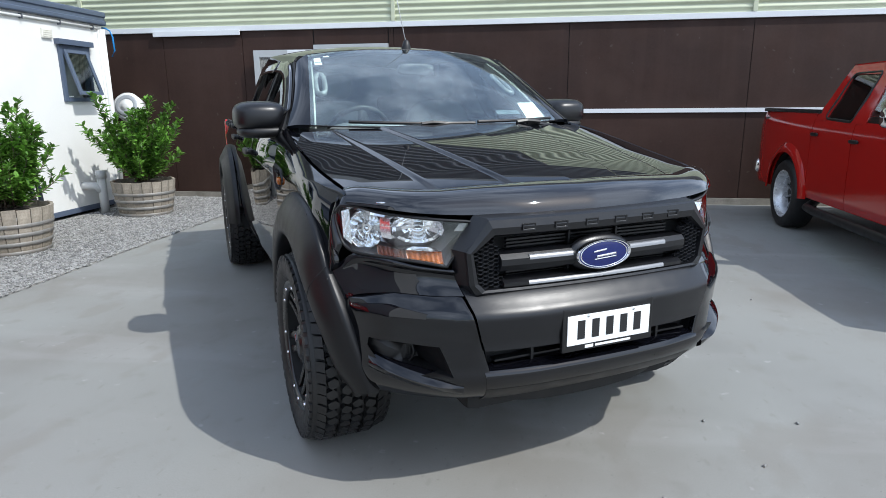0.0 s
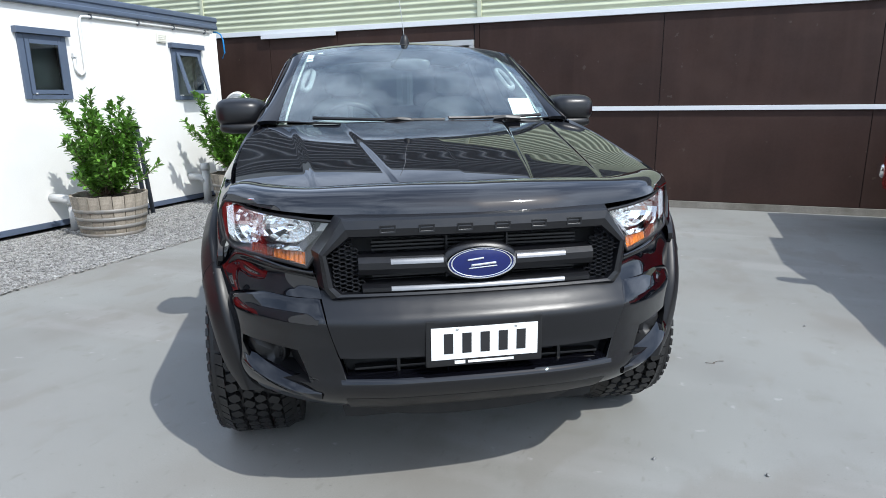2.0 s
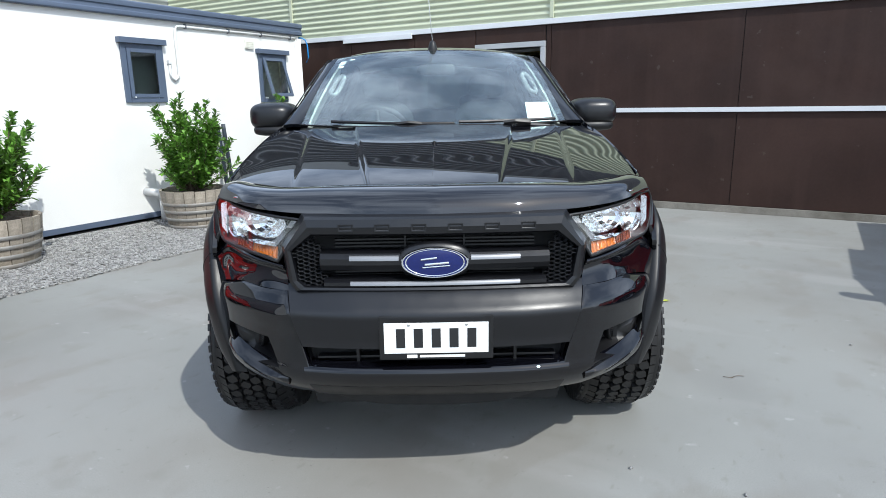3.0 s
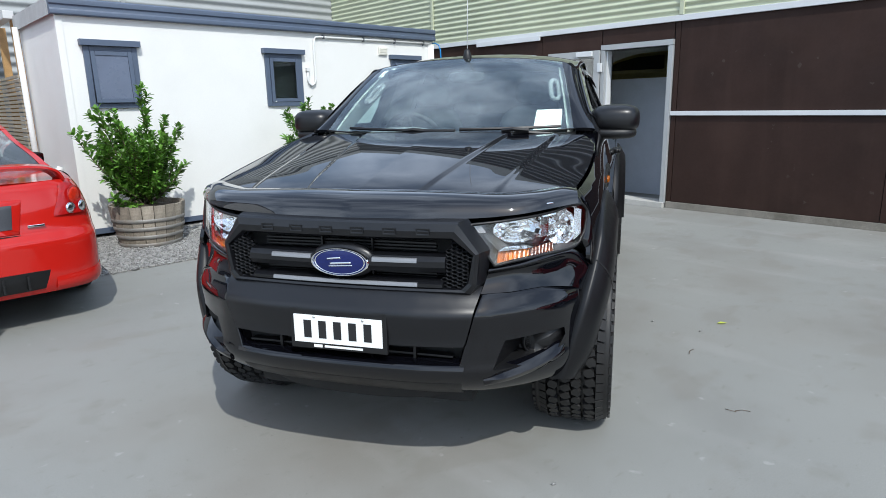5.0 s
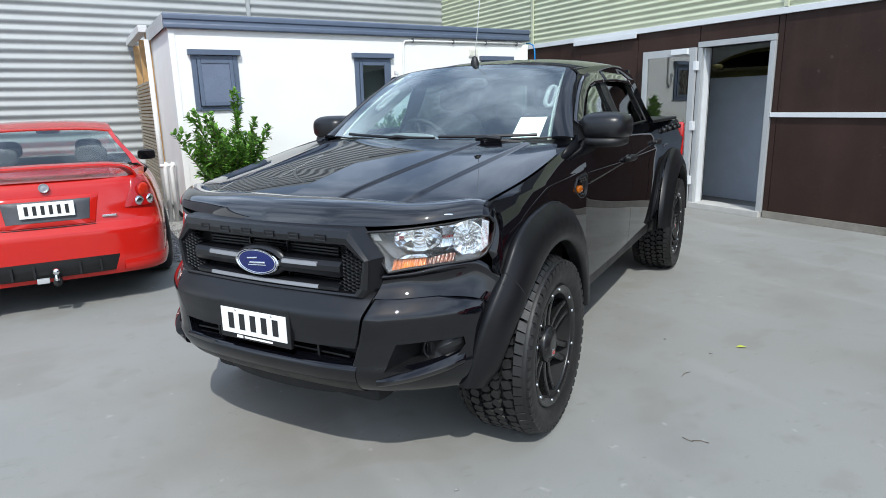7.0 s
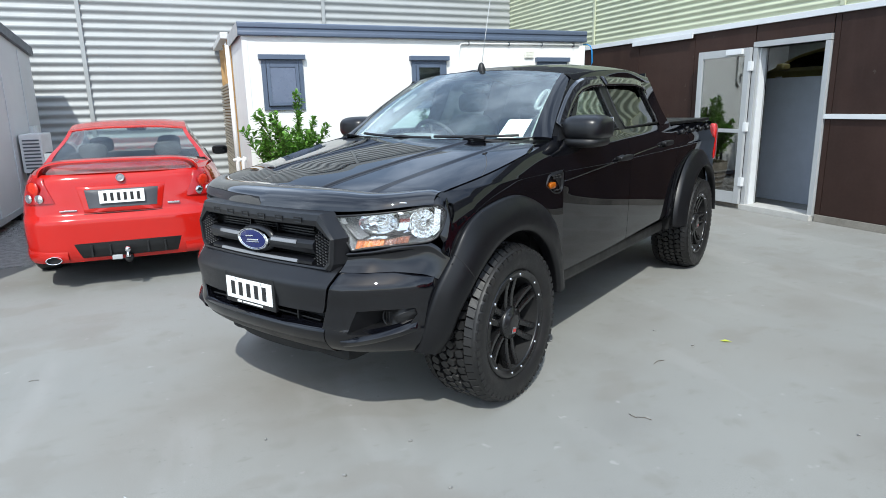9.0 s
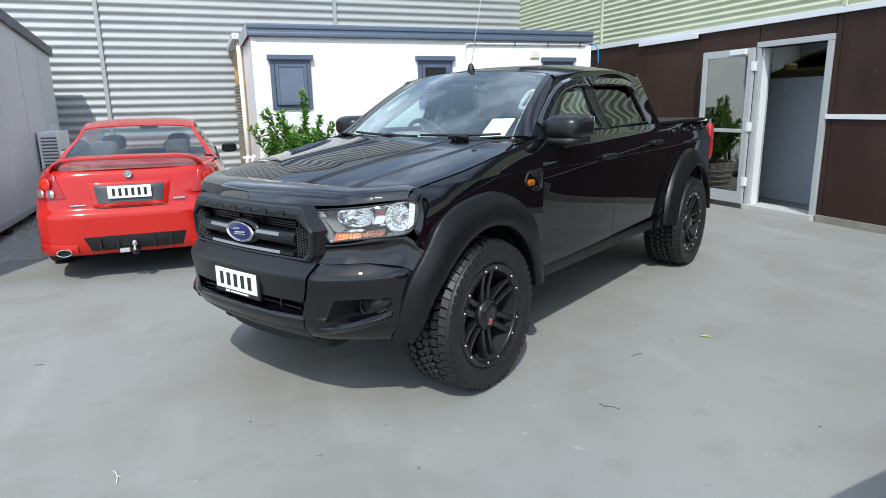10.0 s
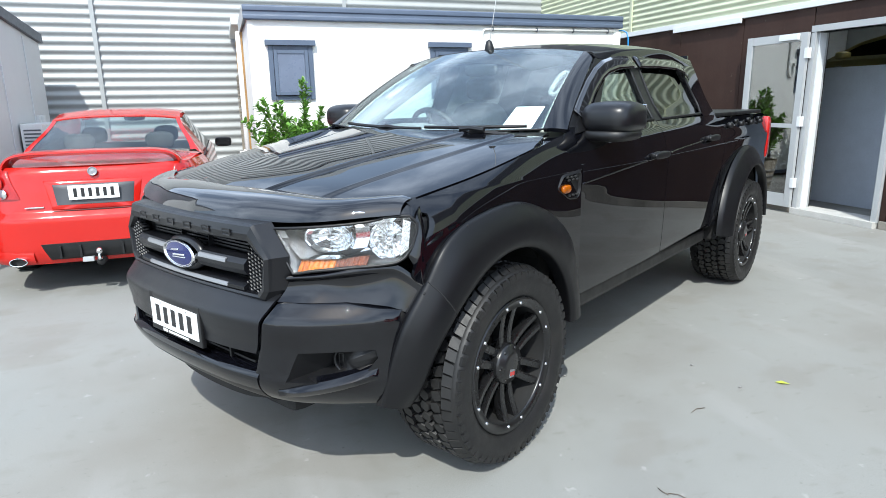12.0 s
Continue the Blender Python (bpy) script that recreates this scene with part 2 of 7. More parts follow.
TOP, MID = 5.25, 3.95
DARK_METAL = surf("dark_grey_steel", (0.20, 0.205, 0.212), 0.45, var=0.06, scale=1.5, grain=0.03)
wall_upper = corrugated("wall_upper", U0, U1, 2.53, MID, 0.086, 0.011, GREEN_METAL, at_site(0, WALL - 0.02))
wall_top = corrugated("wall_top", U0, U1, MID, TOP, 0.11, 0.030, DARK_METAL, at_site(0, WALL - 0.02))
tagged(wall_top, "dark grey corrugated steel cladding high on the warehouse", "wall", kind="structure")
tagged(wall_upper, "pale green corrugated steel cladding above the brown wall", "wall", kind="structure")
for u in (-6.62, -1.825, 2.965):
    part("joint_strip", bx(u - 0.028, u + 0.028, -0.03, 0.0, 2.535, MID, bev=0.004), GREEN_METAL, wall_upper)
wall_west = corrugated("wall_west", -9.0, WALL, 0.0, TOP, 0.152, 0.018, GREY_METAL, at_site(-9.9, 0) @ pose(0, 0, 0, 0, 0, 90))
tagged(wall_west, "silver grey corrugated steel warehouse wall", "wall", kind="structure")
for v in (-6.9, -2.52, 1.88):
    part("joint_strip", bx(v - 0.035, v + 0.035, -0.045, 0.0, 0.0, TOP, bev=0.004), GREY_METAL, wall_west)
# roof with an unseen opening, added so daylight reaches the raised car
bm = bmesh.new()
for a, b, c, d in ((-10.2, U1, WALL - 0.06, 7.2), (-10.2, U1, 10.4, WALL + 6), (-10.2, -5.4, 7.2, 10.4), (-0.4, U1, 7.2, 10.4)):
    box(bm, a, b, c, d, TOP, TOP + 0.18)
roof_cap = lay(part("roof_cap", bm, GREY_METAL))
added_skylight = part("added_skylight", bx(-5.4, -0.4, 7.2, 10.4, TOP + 0.185, TOP + 0.191), glass("added_roof_glazing", (0.85, 0.87, 0.86)), roof_cap, "unseen clear roof sheet added to let daylight into the workshop")
added_skylight.visible_shadow = False
tagged(roof_cap, "grey metal roof edge of the warehouse", "roof", kind="structure")
roof_side = lay(part("roof_side", bx(-16, -9.84, -9.0, WALL - 0.07, TOP, TOP + 0.18), GREY_METAL))
tagged(roof_side, "grey metal roof edge of the side warehouse", "roof", kind="structure")


# ---- vehicle helpers ----
def curve(*pts):
    """A smooth line through the points, without overshoot."""
    xs, ys = [p[0] for p in pts], [p[1] for p in pts]
    n = len(xs)
    d = [(ys[i + 1] - ys[i]) / (xs[i + 1] - xs[i]) for i in range(n - 1)]
    g = [d[0]] + [0 if d[i - 1] * d[i] <= 0 else 2 * d[i - 1] * d[i] / (d[i - 1] + d[i]) for i in range(1, n - 1)] + [d[-1]]

    def f(x):
        if x <= xs[0]:
            return ys[0] + g[0] * (x - xs[0])
        if x >= xs[-1]:
            return ys[-1] + g[-1] * (x - xs[-1])
        i = next(k for k in range(n - 1) if x <= xs[k + 1])
        h = xs[i + 1] - xs[i]
        t = (x - xs[i]) / h
        return ((1 + 2 * t) * (1 - t) ** 2 * ys[i] + t * (1 - t) ** 2 * h * g[i] + t * t * (3 - 2 * t) * ys[i + 1] + t * t * (t - 1) * h * g[i + 1])

    return f


def lerp(a, b, t):
    return a + (b - a) * t


def smooth01(t):
    t = max(0.0, min(1.0, t))
    return t * t * (3 - 2 * t)


def quad(c, s, t):
    """Bilinear place in the quad c: (0,0), (1,0), (1,1), (0,1)."""
    return tuple(lerp(lerp(a, b, s), lerp(d, e, s), t) for a, b, e, d in zip(*c))


def around(poly, n):
    """The closed polygon with n points along each edge."""
    out = []
    for i, p in enumerate(poly):
        q = poly[(i + 1) % len(poly)]
        out += [(lerp(p[0], q[0], k / n), lerp(p[1], q[1], k / n)) for k in range(n)]
    return out


def round_poly(poly, r, n=5):
    """The polygon with its corners rounded."""
    out = []
    for i, p in enumerate(poly):
        a, p, b = Vector(poly[i - 1]), Vector(p), Vector(poly[(i + 1) % len(poly)])
        ra = min(r, 0.45 * (a - p).length, 0.45 * (b - p).length)
        u, w = p + (a - p).normalized() * ra, p + (b - p).normalized() * ra
        for k in range(n + 1):
            t = k / n
            out.append(tuple((1 - t) ** 2 * u + 2 * t * (1 - t) * p + t * t * w))
    return out


def loft(name, rings, mat, parent, label="", closed=True, cap=False, flip=False):
    """Skins a row of rings of 3D points."""
    n = len(rings[0])
    v = [p for r in rings for p in r]
    f = []
    for i in range(len(rings) - 1):
        for k in range(n if closed else n - 1):
            q = (i * n + k, i * n + (k + 1) % n, (i + 1) * n + (k + 1) % n, (i + 1) * n + k)
            f.append(q[::-1] if flip else q)
    if cap:
        f.append(tuple(range(n)))
        f.append(tuple(range((len(rings) - 1) * n, len(rings) * n))[::-1])
    ob = link(name, v, f, mat, parent, label, True)
    fix = bmesh.new()
    fix.from_mesh(ob.data)
    bmesh.ops.recalc_face_normals(fix, faces=fix.faces)
    fix.to_mesh(ob.data)
    fix.free()
    ob.data.set_sharp_from_angle(angle=radians(62))
    return ob


def soften(ob, w=0.006, seg=2):
    md = ob.modifiers.new("round", "BEVEL")
    md.width, md.segments, md.limit_method, md.angle_limit = w, seg, "ANGLE", radians(35)
    return ob


def pillow(bm, c, size, p=4.0, nu=20, nv=12, m=None):
    """A rounded block: a superellipsoid."""
    m = m or Matrix()

    def sgn(a, e):
        return math.copysign(abs(a) ** e, a)

    e = 2 / p
    rows = []
    for j in range(nv + 1):
        b = -math.pi / 2 + math.pi * j / nv
        rows.append([bm.verts.new(m @ Vector((c[0] + size[0] * sgn(math.cos(b), e) * sgn(math.cos(a), e), c[1] + size[1] * sgn(math.cos(b), e) * sgn(math.sin(a), e),
                                              c[2] + size[2] * sgn(math.sin(b), e)))) for a in (2 * math.pi * k / nu for k in range(nu))])
    for p0, q0 in zip(rows, rows[1:]):
        for k in range(nu):
            bm.faces.new((p0[k], p0[(k + 1) % nu], q0[(k + 1) % nu], q0[k]))
    bmesh.ops.remove_doubles(bm, verts=[v for r in (rows[0], rows[-1]) for v in r], dist=1e-5)
    return bm


PAINT = surf("black_car_paint", (0.0022, 0.0023, 0.0036), 0.010, var=0.05, grain=0.0, rvar=0.006)
PAINT.node_tree.nodes["Principled BSDF"].inputs["IOR"].default_value = 1.56
FLARE = surf("matte_black_flare", (0.0034, 0.0035, 0.0044), 0.40, var=0.08, scale=9, grain=0.10, gscale=400, bump=0.06, bscale=700, rvar=0.05)
FLARE.node_tree.nodes["Principled BSDF"].inputs["IOR"].default_value = 1.42
SMOKE = surf("smoked_acrylic", (0.004, 0.004, 0.0052), 0.04, var=0.05, grain=0.0, rvar=0.02, coat=0.8)
PLASTIC = surf("charcoal_plastic", (0.0046, 0.0048, 0.0062), 0.33, var=0.08, scale=9, grain=0.10, gscale=400, bump=0.06, bscale=700, rvar=0.05)
PLASTIC_PALE = surf("satin_grey_plastic", (0.22, 0.225, 0.235), 0.34, 0.4, var=0.05, grain=0.04)
MESH_GREY = surf("grille_mesh", (0.022, 0.023, 0.026), 0.32, var=0.08)
BLACK_PLASTIC = surf("black_plastic", (0.0038, 0.0038, 0.0044), 0.46, var=0.1, grain=0.08, gscale=300)
UNDER = surf("underbody_black", (0.008, 0.008, 0.008), 0.8)
RUBBER = surf("tyre_rubber", (0.0075, 0.0075, 0.0078), 0.52, var=0.15, scale=12, grain=0.12, gscale=160, bump=0.2, bscale=260, stain=(0.017, 0.0155, 0.014, 0.5), sscale=6)
RIM_BLACK = surf("satin_black_alloy", (0.007, 0.007, 0.0075), 0.30, 0.0, var=0.06, grain=0.02, coat=0.2)
CHROME = surf("chrome", (0.83, 0.84, 0.85), 0.06, 1.0, var=0.02, grain=0.0, rvar=0.02)
LAMP_GREY = surf("lamp_housing", (0.085, 0.09, 0.10), 0.36, 0.6, var=0.10, scale=22, bump=0.25, bscale=38, bdist=0.006)
REFLECTOR = surf("faceted_reflector", (0.90, 0.91, 0.92), 0.12, 1.0, var=0.03, grain=0.02, bump=0.12, bscale=60, bdist=0.004, rvar=0.03)
LENS = glass("clear_lens", (0.97, 0.98, 0.98))
SCREEN = glass("windscreen_glass", (0.76, 0.93, 0.92), 0.0, 1.95)
TINT = glass("tinted_glass", (0.10, 0.11, 0.11))
AMBER = surf("amber_lens", (0.29, 0.072, 0.0015), 0.16, var=0.45, scale=26, grain=0.2, gscale=70, bump=0.5, bscale=70)
AMBER_DARK = surf("dark_amber_lens", (0.075, 0.018, 0.006), 0.14, var=0.3, scale=26, bump=0.3, bscale=70)
RED_LENS = surf("red_lens", (0.45, 0.012, 0.010), 0.12, var=0.15, scale=30, bump=0.3, bscale=150, coat=0.8)
WHITE_PLATE = surf("white_plate", (0.80, 0.81, 0.80), 0.35, var=0.02, grain=0.02)
INK = surf("black_ink", (0.012, 0.012, 0.013), 0.5)
PAPER = surf("white_paper", (0.80, 0.81, 0.80), 0.7, var=0.03)
BADGE_BLUE = surf("deep_blue_enamel", (0.008, 0.015, 0.105), 0.14, 0.2, coat=0.25)
TRIM_GREY = surf("pale_grey_trim", (0.25, 0.265, 0.25), 0.75, var=0.06)
SEAT_GREY = surf("charcoal_cloth", (0.045, 0.047, 0.050), 0.9, var=0.12, grain=0.2, gscale=300)
DASH = surf("dash_plastic", (0.15, 0.155, 0.16), 0.6, var=0.05, grain=0.1, gscale=300)
for clear in (SCREEN, LENS, TINT):
    clear.use_backface_culling = False

# ---- black pickup ----
truck = thing("black_pickup", "glossy black double cab pickup with matte flares on the concrete", "pickup truck", pose(0, -0.9, 0, 0, 0, 1.1) @ pose(0, 0.9, 0))
SIDE = curve((0.40, 0.835), (0.50, 0.862), (0.62, 0.878), (0.80, 0.886), (1.0, 0.892), (1.136, 0.898), (1.150, 0.890), (1.25, 0.862), (1.33, 0.812),
             (1.42, 0.760), (1.55, 0.702), (1.66, 0.656), (1.72, 0.628))
FRONT = curve((-0.80, 0.77), (-0.60, 0.83), (-0.40, 0.893), (-0.15, 0.938), (0.15, 0.966), (0.49, 0.987), (1.0, 1.015), (1.5, 1.03), (2.3, 1.03), (2.7, 1.02), (3.6, 1.0), (4.15, 0.965))
AX, AXZ, REAR = 0.0, 0.412, 3.28        # front axle, hub height, rear axle


def side(y, z):
    return SIDE(z) * FRONT(y)


HOOD_EDGE = curve((-0.62, 1.096), (-0.47, 1.130), (-0.07, 1.196), (0.26, 1.257), (0.45, 1.292), (0.64, 1.323))


def arch_z(y, c, r, low):
    d = r * r - (y - c) ** 2
    return max(low, 0.43 + math.sqrt(d)) if d > 0 else low


def swell(y, z):
    """How far the front fender swells out to meet its flare."""
    r = math.hypot(y, z - 0.43)
    wide = max(0.11, math.hypot(y, HOOD_EDGE(y) - 0.43) - 0.632)
    q = max(0.0, min(1.0, 1 - (r - 0.632) / wide))
    return max(0.0, 0.892 - 0.13 * max(0.0, -0.28 - y) - side(y, z)) * (1 - (1 - q) ** 2.1)


def body_panel(name, y0, y1, zlo, zhi, s, mat=PAINT, nu=44, nv=44, push=0.0, parent=None, label="", extra=None):
    """A panel on the body's side between front and rear edges y0(t), y1(t) and the curves zlo(y), zhi(y)."""
    def fn(u, t):
        y = lerp(y0(t), y1(t), u)
        z = lerp(zlo(y), zhi(y), t)
        return (s * (side(y, z) + push + (extra(y, z) if extra else 0)), y, z)
    return sheet(name, fn, nu, nv, mat, parent or truck, label, thick=0.016, off=-1, flip=s < 0)


def patch(name, corners, s, mat, push=0.0, n=12, thick=0.012, parent=None, label=""):
    def fn(u, t):
        y, z = quad(corners, u, t)
        return (s * (side(y, z) + push), y, z)
    return sheet(name, fn, n, n, mat, parent or truck, label, thick=thick, off=-1, flip=s < 0)


ROOF_C = curve((1.10, 1.728), (1.5, 1.780), (2.0, 1.802), (2.4, 1.788), (2.58, 1.752))
ROOF_E = curve((1.10, 1.680), (1.6, 1.724), (2.1, 1.740), (2.58, 1.700))
ROOF_W = curve((1.10, 0.600), (1.5, 0.652), (2.0, 0.668), (2.58, 0.64))


def screen_at(s, t):
    """The windscreen's face; s across, t up."""
    x = s * lerp(0.722, 0.594, t)
    y = lerp(0.40 + 0.175 * s * s, 1.105 + 0.085 * s * s, t)
    z = lerp(1.302 + 0.018 * s * s, 1.732 - 0.036 * abs(s) ** 2.5, t)
    b = 0.028 * 4 * t * (1 - t)
    return (x, y - 0.5 * b, z + 0.8 * b)


SWAGE = curve((0.60, 1.072), (1.26, 1.122), (2.08, 1.168), (2.58, 1.190))
FENDER_Y = curve((0.0, -0.44), (0.10, -0.458), (0.34, -0.492), (0.48, -0.447), (0.66, -0.402), (0.78, -0.395), (0.88, -0.43), (1.0, -0.452))
for s in (-1, 1):
    body_panel("fender", FENDER_Y, lambda t: 0.6165, lambda y: arch_z(y, 0.0, 0.60, 0.50), lambda y: HOOD_EDGE(y) - 0.010, s, nu=70, nv=40, extra=swell)
    door = body_panel("door", lambda t: 0.6215, lambda t: 1.6145 - 0.03 * t, lambda y: 0.525 + 0.035 * (y - 0.62), lambda y: 1.325, s, label="glossy black front door")
    rdoor = body_panel("door", lambda t: 1.6195 - 0.03 * t, lambda t: 2.504 + 0.17 * smooth01(t * 1.5), lambda y: 0.56 + 0.03 * (y - 1.6), lambda y: 1.325 + 0.02 * max(0, y - 2.3), s, label="glossy black rear door")
    body_panel("bed_side", lambda t: 2.509 + 0.17 * smooth01(t * 1.5), lambda t: 4.10 - 0.05 * (1 - t), lambda y: arch_z(y, REAR, 0.60, 0.56), lambda y: 1.305, s)
    part("sill", bx(0.60, 0.845, 0.50, 2.62, 0.44, 0.525, bev=0.02, m=Matrix.Diagonal((s, 1, 1, 1))), BLACK_PLASTIC, truck)
    part("door_lining", bx(0.792, 0.812, 0.66, 2.48, 0.56, 1.30, bev=0.005, m=Matrix.Diagonal((s, 1, 1, 1))), SEAT_GREY, truck)
    # greenhouse
    sheet("roof_rail", lambda u, t: (s * lerp(side(lerp(1.16, 2.60, u), 1.655) + 0.004, ROOF_W(lerp(1.16, 2.60, u)), t), lerp(1.16, 2.60, u),
                                     lerp(1.655, ROOF_E(lerp(1.16, 2.60, u)), t) + 0.018 * math.sin(math.pi * t)), 30, 8, PAINT, truck, thick=0.02, off=-1, flip=s < 0)

    def a_pillar(u, t):
        a = Vector(screen_at(0.985, t)) + Vector((0.0, -0.003, 0.003))
        a.x *= s
        y, z = lerp(0.60, 1.135, t), lerp(1.318, 1.655, t)
        b = Vector((s * (side(y, z) + 0.004 - 0.016 * t), y, z))
        p = a.lerp(b, u)
        bulge = 0.010 * math.sin(math.pi * u)
        return (p.x + s * 0.6 * bulge, p.y - 0.6 * bulge, p.z + 0.4 * bulge)

    patch("door_frame", ((0.625, 1.326), (0.90, 1.326), (1.29, 1.652), (1.15, 1.660)), s, BLACK_PLASTIC, push=0.0005, thick=0.010, n=16)
    sheet("a_pillar", lambda u, t: a_pillar(u, t), 14, 24, PAINT, truck, thick=0.02, off=1, flip=s > 0)
    sheet("cowl_corner", lambda u, t: (s * lerp(lerp(side(0.16, HOOD_EDGE(0.16)) - 0.13, 0.690, u), side(lerp(0.16, 0.72, u), HOOD_EDGE(lerp(0.16, 0.64, u))), t), lerp(0.16, 0.72, u),
                                       lerp(lerp(HOOD_EDGE(0.16) - 0.012, 1.308, u), HOOD_EDGE(lerp(0.16, 0.64, u)) - 0.014, t) + 0.004 * math.sin(math.pi * t)), 16, 12, PAINT, truck, flip=s < 0)
    patch("b_pillar", ((1.545, 1.325), (1.665, 1.325), (1.625, 1.665), (1.50, 1.665)), s, BLACK_PLASTIC, push=0.004)
    patch("c_pillar", ((2.41, 1.325), (2.675, 1.33), (2.60, 1.70), (2.30, 1.665)), s, PAINT, push=0.004)
    fg = patch("side_window", ((0.61, 1.325), (1.57, 1.325), (1.52, 1.665), (1.16, 1.64)), s, SCREEN, push=-0.010, thick=0.004, label="clear front side glass")
    rg = patch("side_window", ((1.64, 1.325), (2.44, 1.33), (2.33, 1.67), (1.60, 1.665)), s, TINT, push=-0.010, thick=0.004, label="dark tinted rear side glass")
    for g, outline in ((fg, [(0.86, 1.332), (1.545, 1.332), (1.508, 1.642), (1.38, 1.638), (1.24, 1.612), (0.99, 1.472)]), (rg, [(1.665, 1.332), (2.37, 1.345), (2.405, 1.40), (2.32, 1.655), (1.63, 1.655)])):
        bm = bmesh.new()
        tube(bm, [(s * (side(y, z) + 0.004), y, z) for y, z in around(outline, 4)], 0.008, 6, closed=True)
        part("window_seal", bm, BLACK_PLASTIC, g, "black rubber seal", True)
    for line in ([(0.725, 1.402), (0.82, 1.463), (0.95, 1.543), (1.08, 1.610), (1.18, 1.645), (1.32, 1.670), (1.56, 1.684)], [(1.60, 1.684), (1.9, 1.692), (2.2, 1.688), (2.36, 1.660), (2.41, 1.60)]):
        pts = [(lerp(a[0], b[0], k / 5), lerp(a[1], b[1], k / 5)) for a, b in zip(line, line[1:]) for k in range(5)] + [line[-1]]
        v = []
        for i, (y, z) in enumerate(pts):
            a, b = pts[max(0, i - 1)], pts[min(len(pts) - 1, i + 1)]
            d = Vector((b[0] - a[0], b[1] - a[1])).normalized()
            for k in range(4):
                q = k / 3
                yy, zz = y + d.y * 0.078 * q, z - d.x * 0.066 * q
                v.append((s * (side(yy, zz) + 0.010 + 0.018 * q), yy, zz))
        f = [(4 * i + k, 4 * i + k + 1, 4 * i + k + 5, 4 * i + k + 4) for i in range(len(pts) - 1) for k in range(3)]
        ob = link("weather_shield", v, f, SMOKE, truck, "smoked window weather shield", True)
        md = ob.modifiers.new("thickness", "SOLIDIFY")
        md.thickness, md.offset = 0.004, 0
    # pressed crease along the doors
    for d, ya, yb in ((door, 0.625, 1.60), (rdoor, 1.61, 2.56)):
        bm = bmesh.new()
        tube(bm, [(s * (side(y, SWAGE(y)) - 0.0012), y, SWAGE(y)) for y in (lerp(ya, yb, k / 24) for k in range(25))], 0.0042, 8)
        part("swage_line", bm, PAINT, d, "", True)
    # door handles
    for d, y in ((door, 1.44), (rdoor, 2.38)):
        zc = 1.146 + 0.045 * (y - 1.44)
        xs = side(y, zc)
        h = part("door_handle", pillow(bmesh.new(), (s * (xs + 0.028), y, zc), (0.014, 0.105, 0.020), 3), BLACK_PLASTIC, d, "black pull handle", True)
        for k in (-0.08, 0.08):
            part("handle_mount", pillow(bmesh.new(), (s * (xs + 0.010), y + k, zc), (0.022, 0.018, 0.016), 3, 12, 8), BLACK_PLASTIC, d, "", True)
        part("handle_cup", pillow(bmesh.new(), (s * (xs - 0.006), y, zc - 0.012), (0.010, 0.075, 0.030), 2.4), BLACK_PLASTIC, d, "", True)
    # fender vent with its amber repeater
    vent = part("fender_vent", bmesh.new(), BLACK_PLASTIC, truck, "black fender vent")
    bmv = bmesh.new()
    out = round_poly([(0.385, 1.075), (0.43, 1.135), (0.60, 1.145), (0.605, 1.045), (0.585, 1.005), (0.50, 1.01)], 0.02)
    inn = [(0.50 + (y - 0.50) * 0.86, 1.075 + (z - 1.075) * 0.82) for y, z in out]
    r0 = [bmv.verts.new((s * (side(y, z) + 0.001), y, z)) for y, z in out]
    r1 = [bmv.verts.new((s * (side(y, z) + 0.014), y, z)) for y, z in inn]
    r2 = [bmv.verts.new((s * (side(y, z) + 0.004), 0.50 + (y - 0.50) * 0.9, 1.075 + (z - 1.075) * 0.9)) for y, z in inn]
    for a, b in ((r0, r1), (r1, r2)):
        for k in range(len(a)):
            bmv.faces.new((a[k], a[(k + 1) % len(a)], b[(k + 1) % len(a)], b[k]))
    bmv.faces.new(r2)
    bmesh.ops.recalc_face_normals(bmv, faces=bmv.faces)
    bmv.to_mesh(vent.data)
    bmv.free()
    for k in range(9):
        y, z = 0.475 + 0.033 * (k % 3) + 0.012 * (k // 3), (1.118, 1.105, 1.035)[k // 3]
        part("vent_slot", pillow(bmesh.new(), (s * (side(y, z) + 0.010), y, z), (0.006, 0.012, 0.006), 3, 8, 6), UNDER, vent, "", True)
    part("side_repeater", pillow(bmesh.new(), (s * (side(0.465, 1.068) + 0.014), 0.465, 1.068), (0.012, 0.036, 0.019), 3), AMBER, vent, "amber indicator lens", True)
    # mirror
    mx = s * 0.928
    mir = part("mirror", pillow(bmesh.new(), (mx - s * 0.008, 0.868, 1.362), (0.130, 0.152, 0.078), 3.2, 32, 20), PLASTIC, truck, "matte black door mirror", True)
    part("mirror_foot", pillow(bmesh.new(), (mx - s * 0.030, 0.860, 1.286), (0.138, 0.138, 0.034), 3.2, 24, 12), BLACK_PLASTIC, mir, "", True)
    bm = bmesh.new()
    tube(bm, [(s * 0.775, 0.74, 1.275), (s * 0.82, 0.77, 1.278), (s * 0.86, 0.80, 1.28)], 0.030, 10)
    part("mirror_arm", bm, BLACK_PLASTIC, mir, "", True)
    part("mirror_glass", bx(mx - 0.085, mx + 0.085, 1.014, 1.022, 1.312, 1.422, bev=0.002), CHROME, mir, "mirror glass")
    patch("mirror_plate", ((0.645, 1.30), (0.86, 1.32), (0.80, 1.41), (0.70, 1.345)), s, BLACK_PLASTIC, push=0.012, n=6)

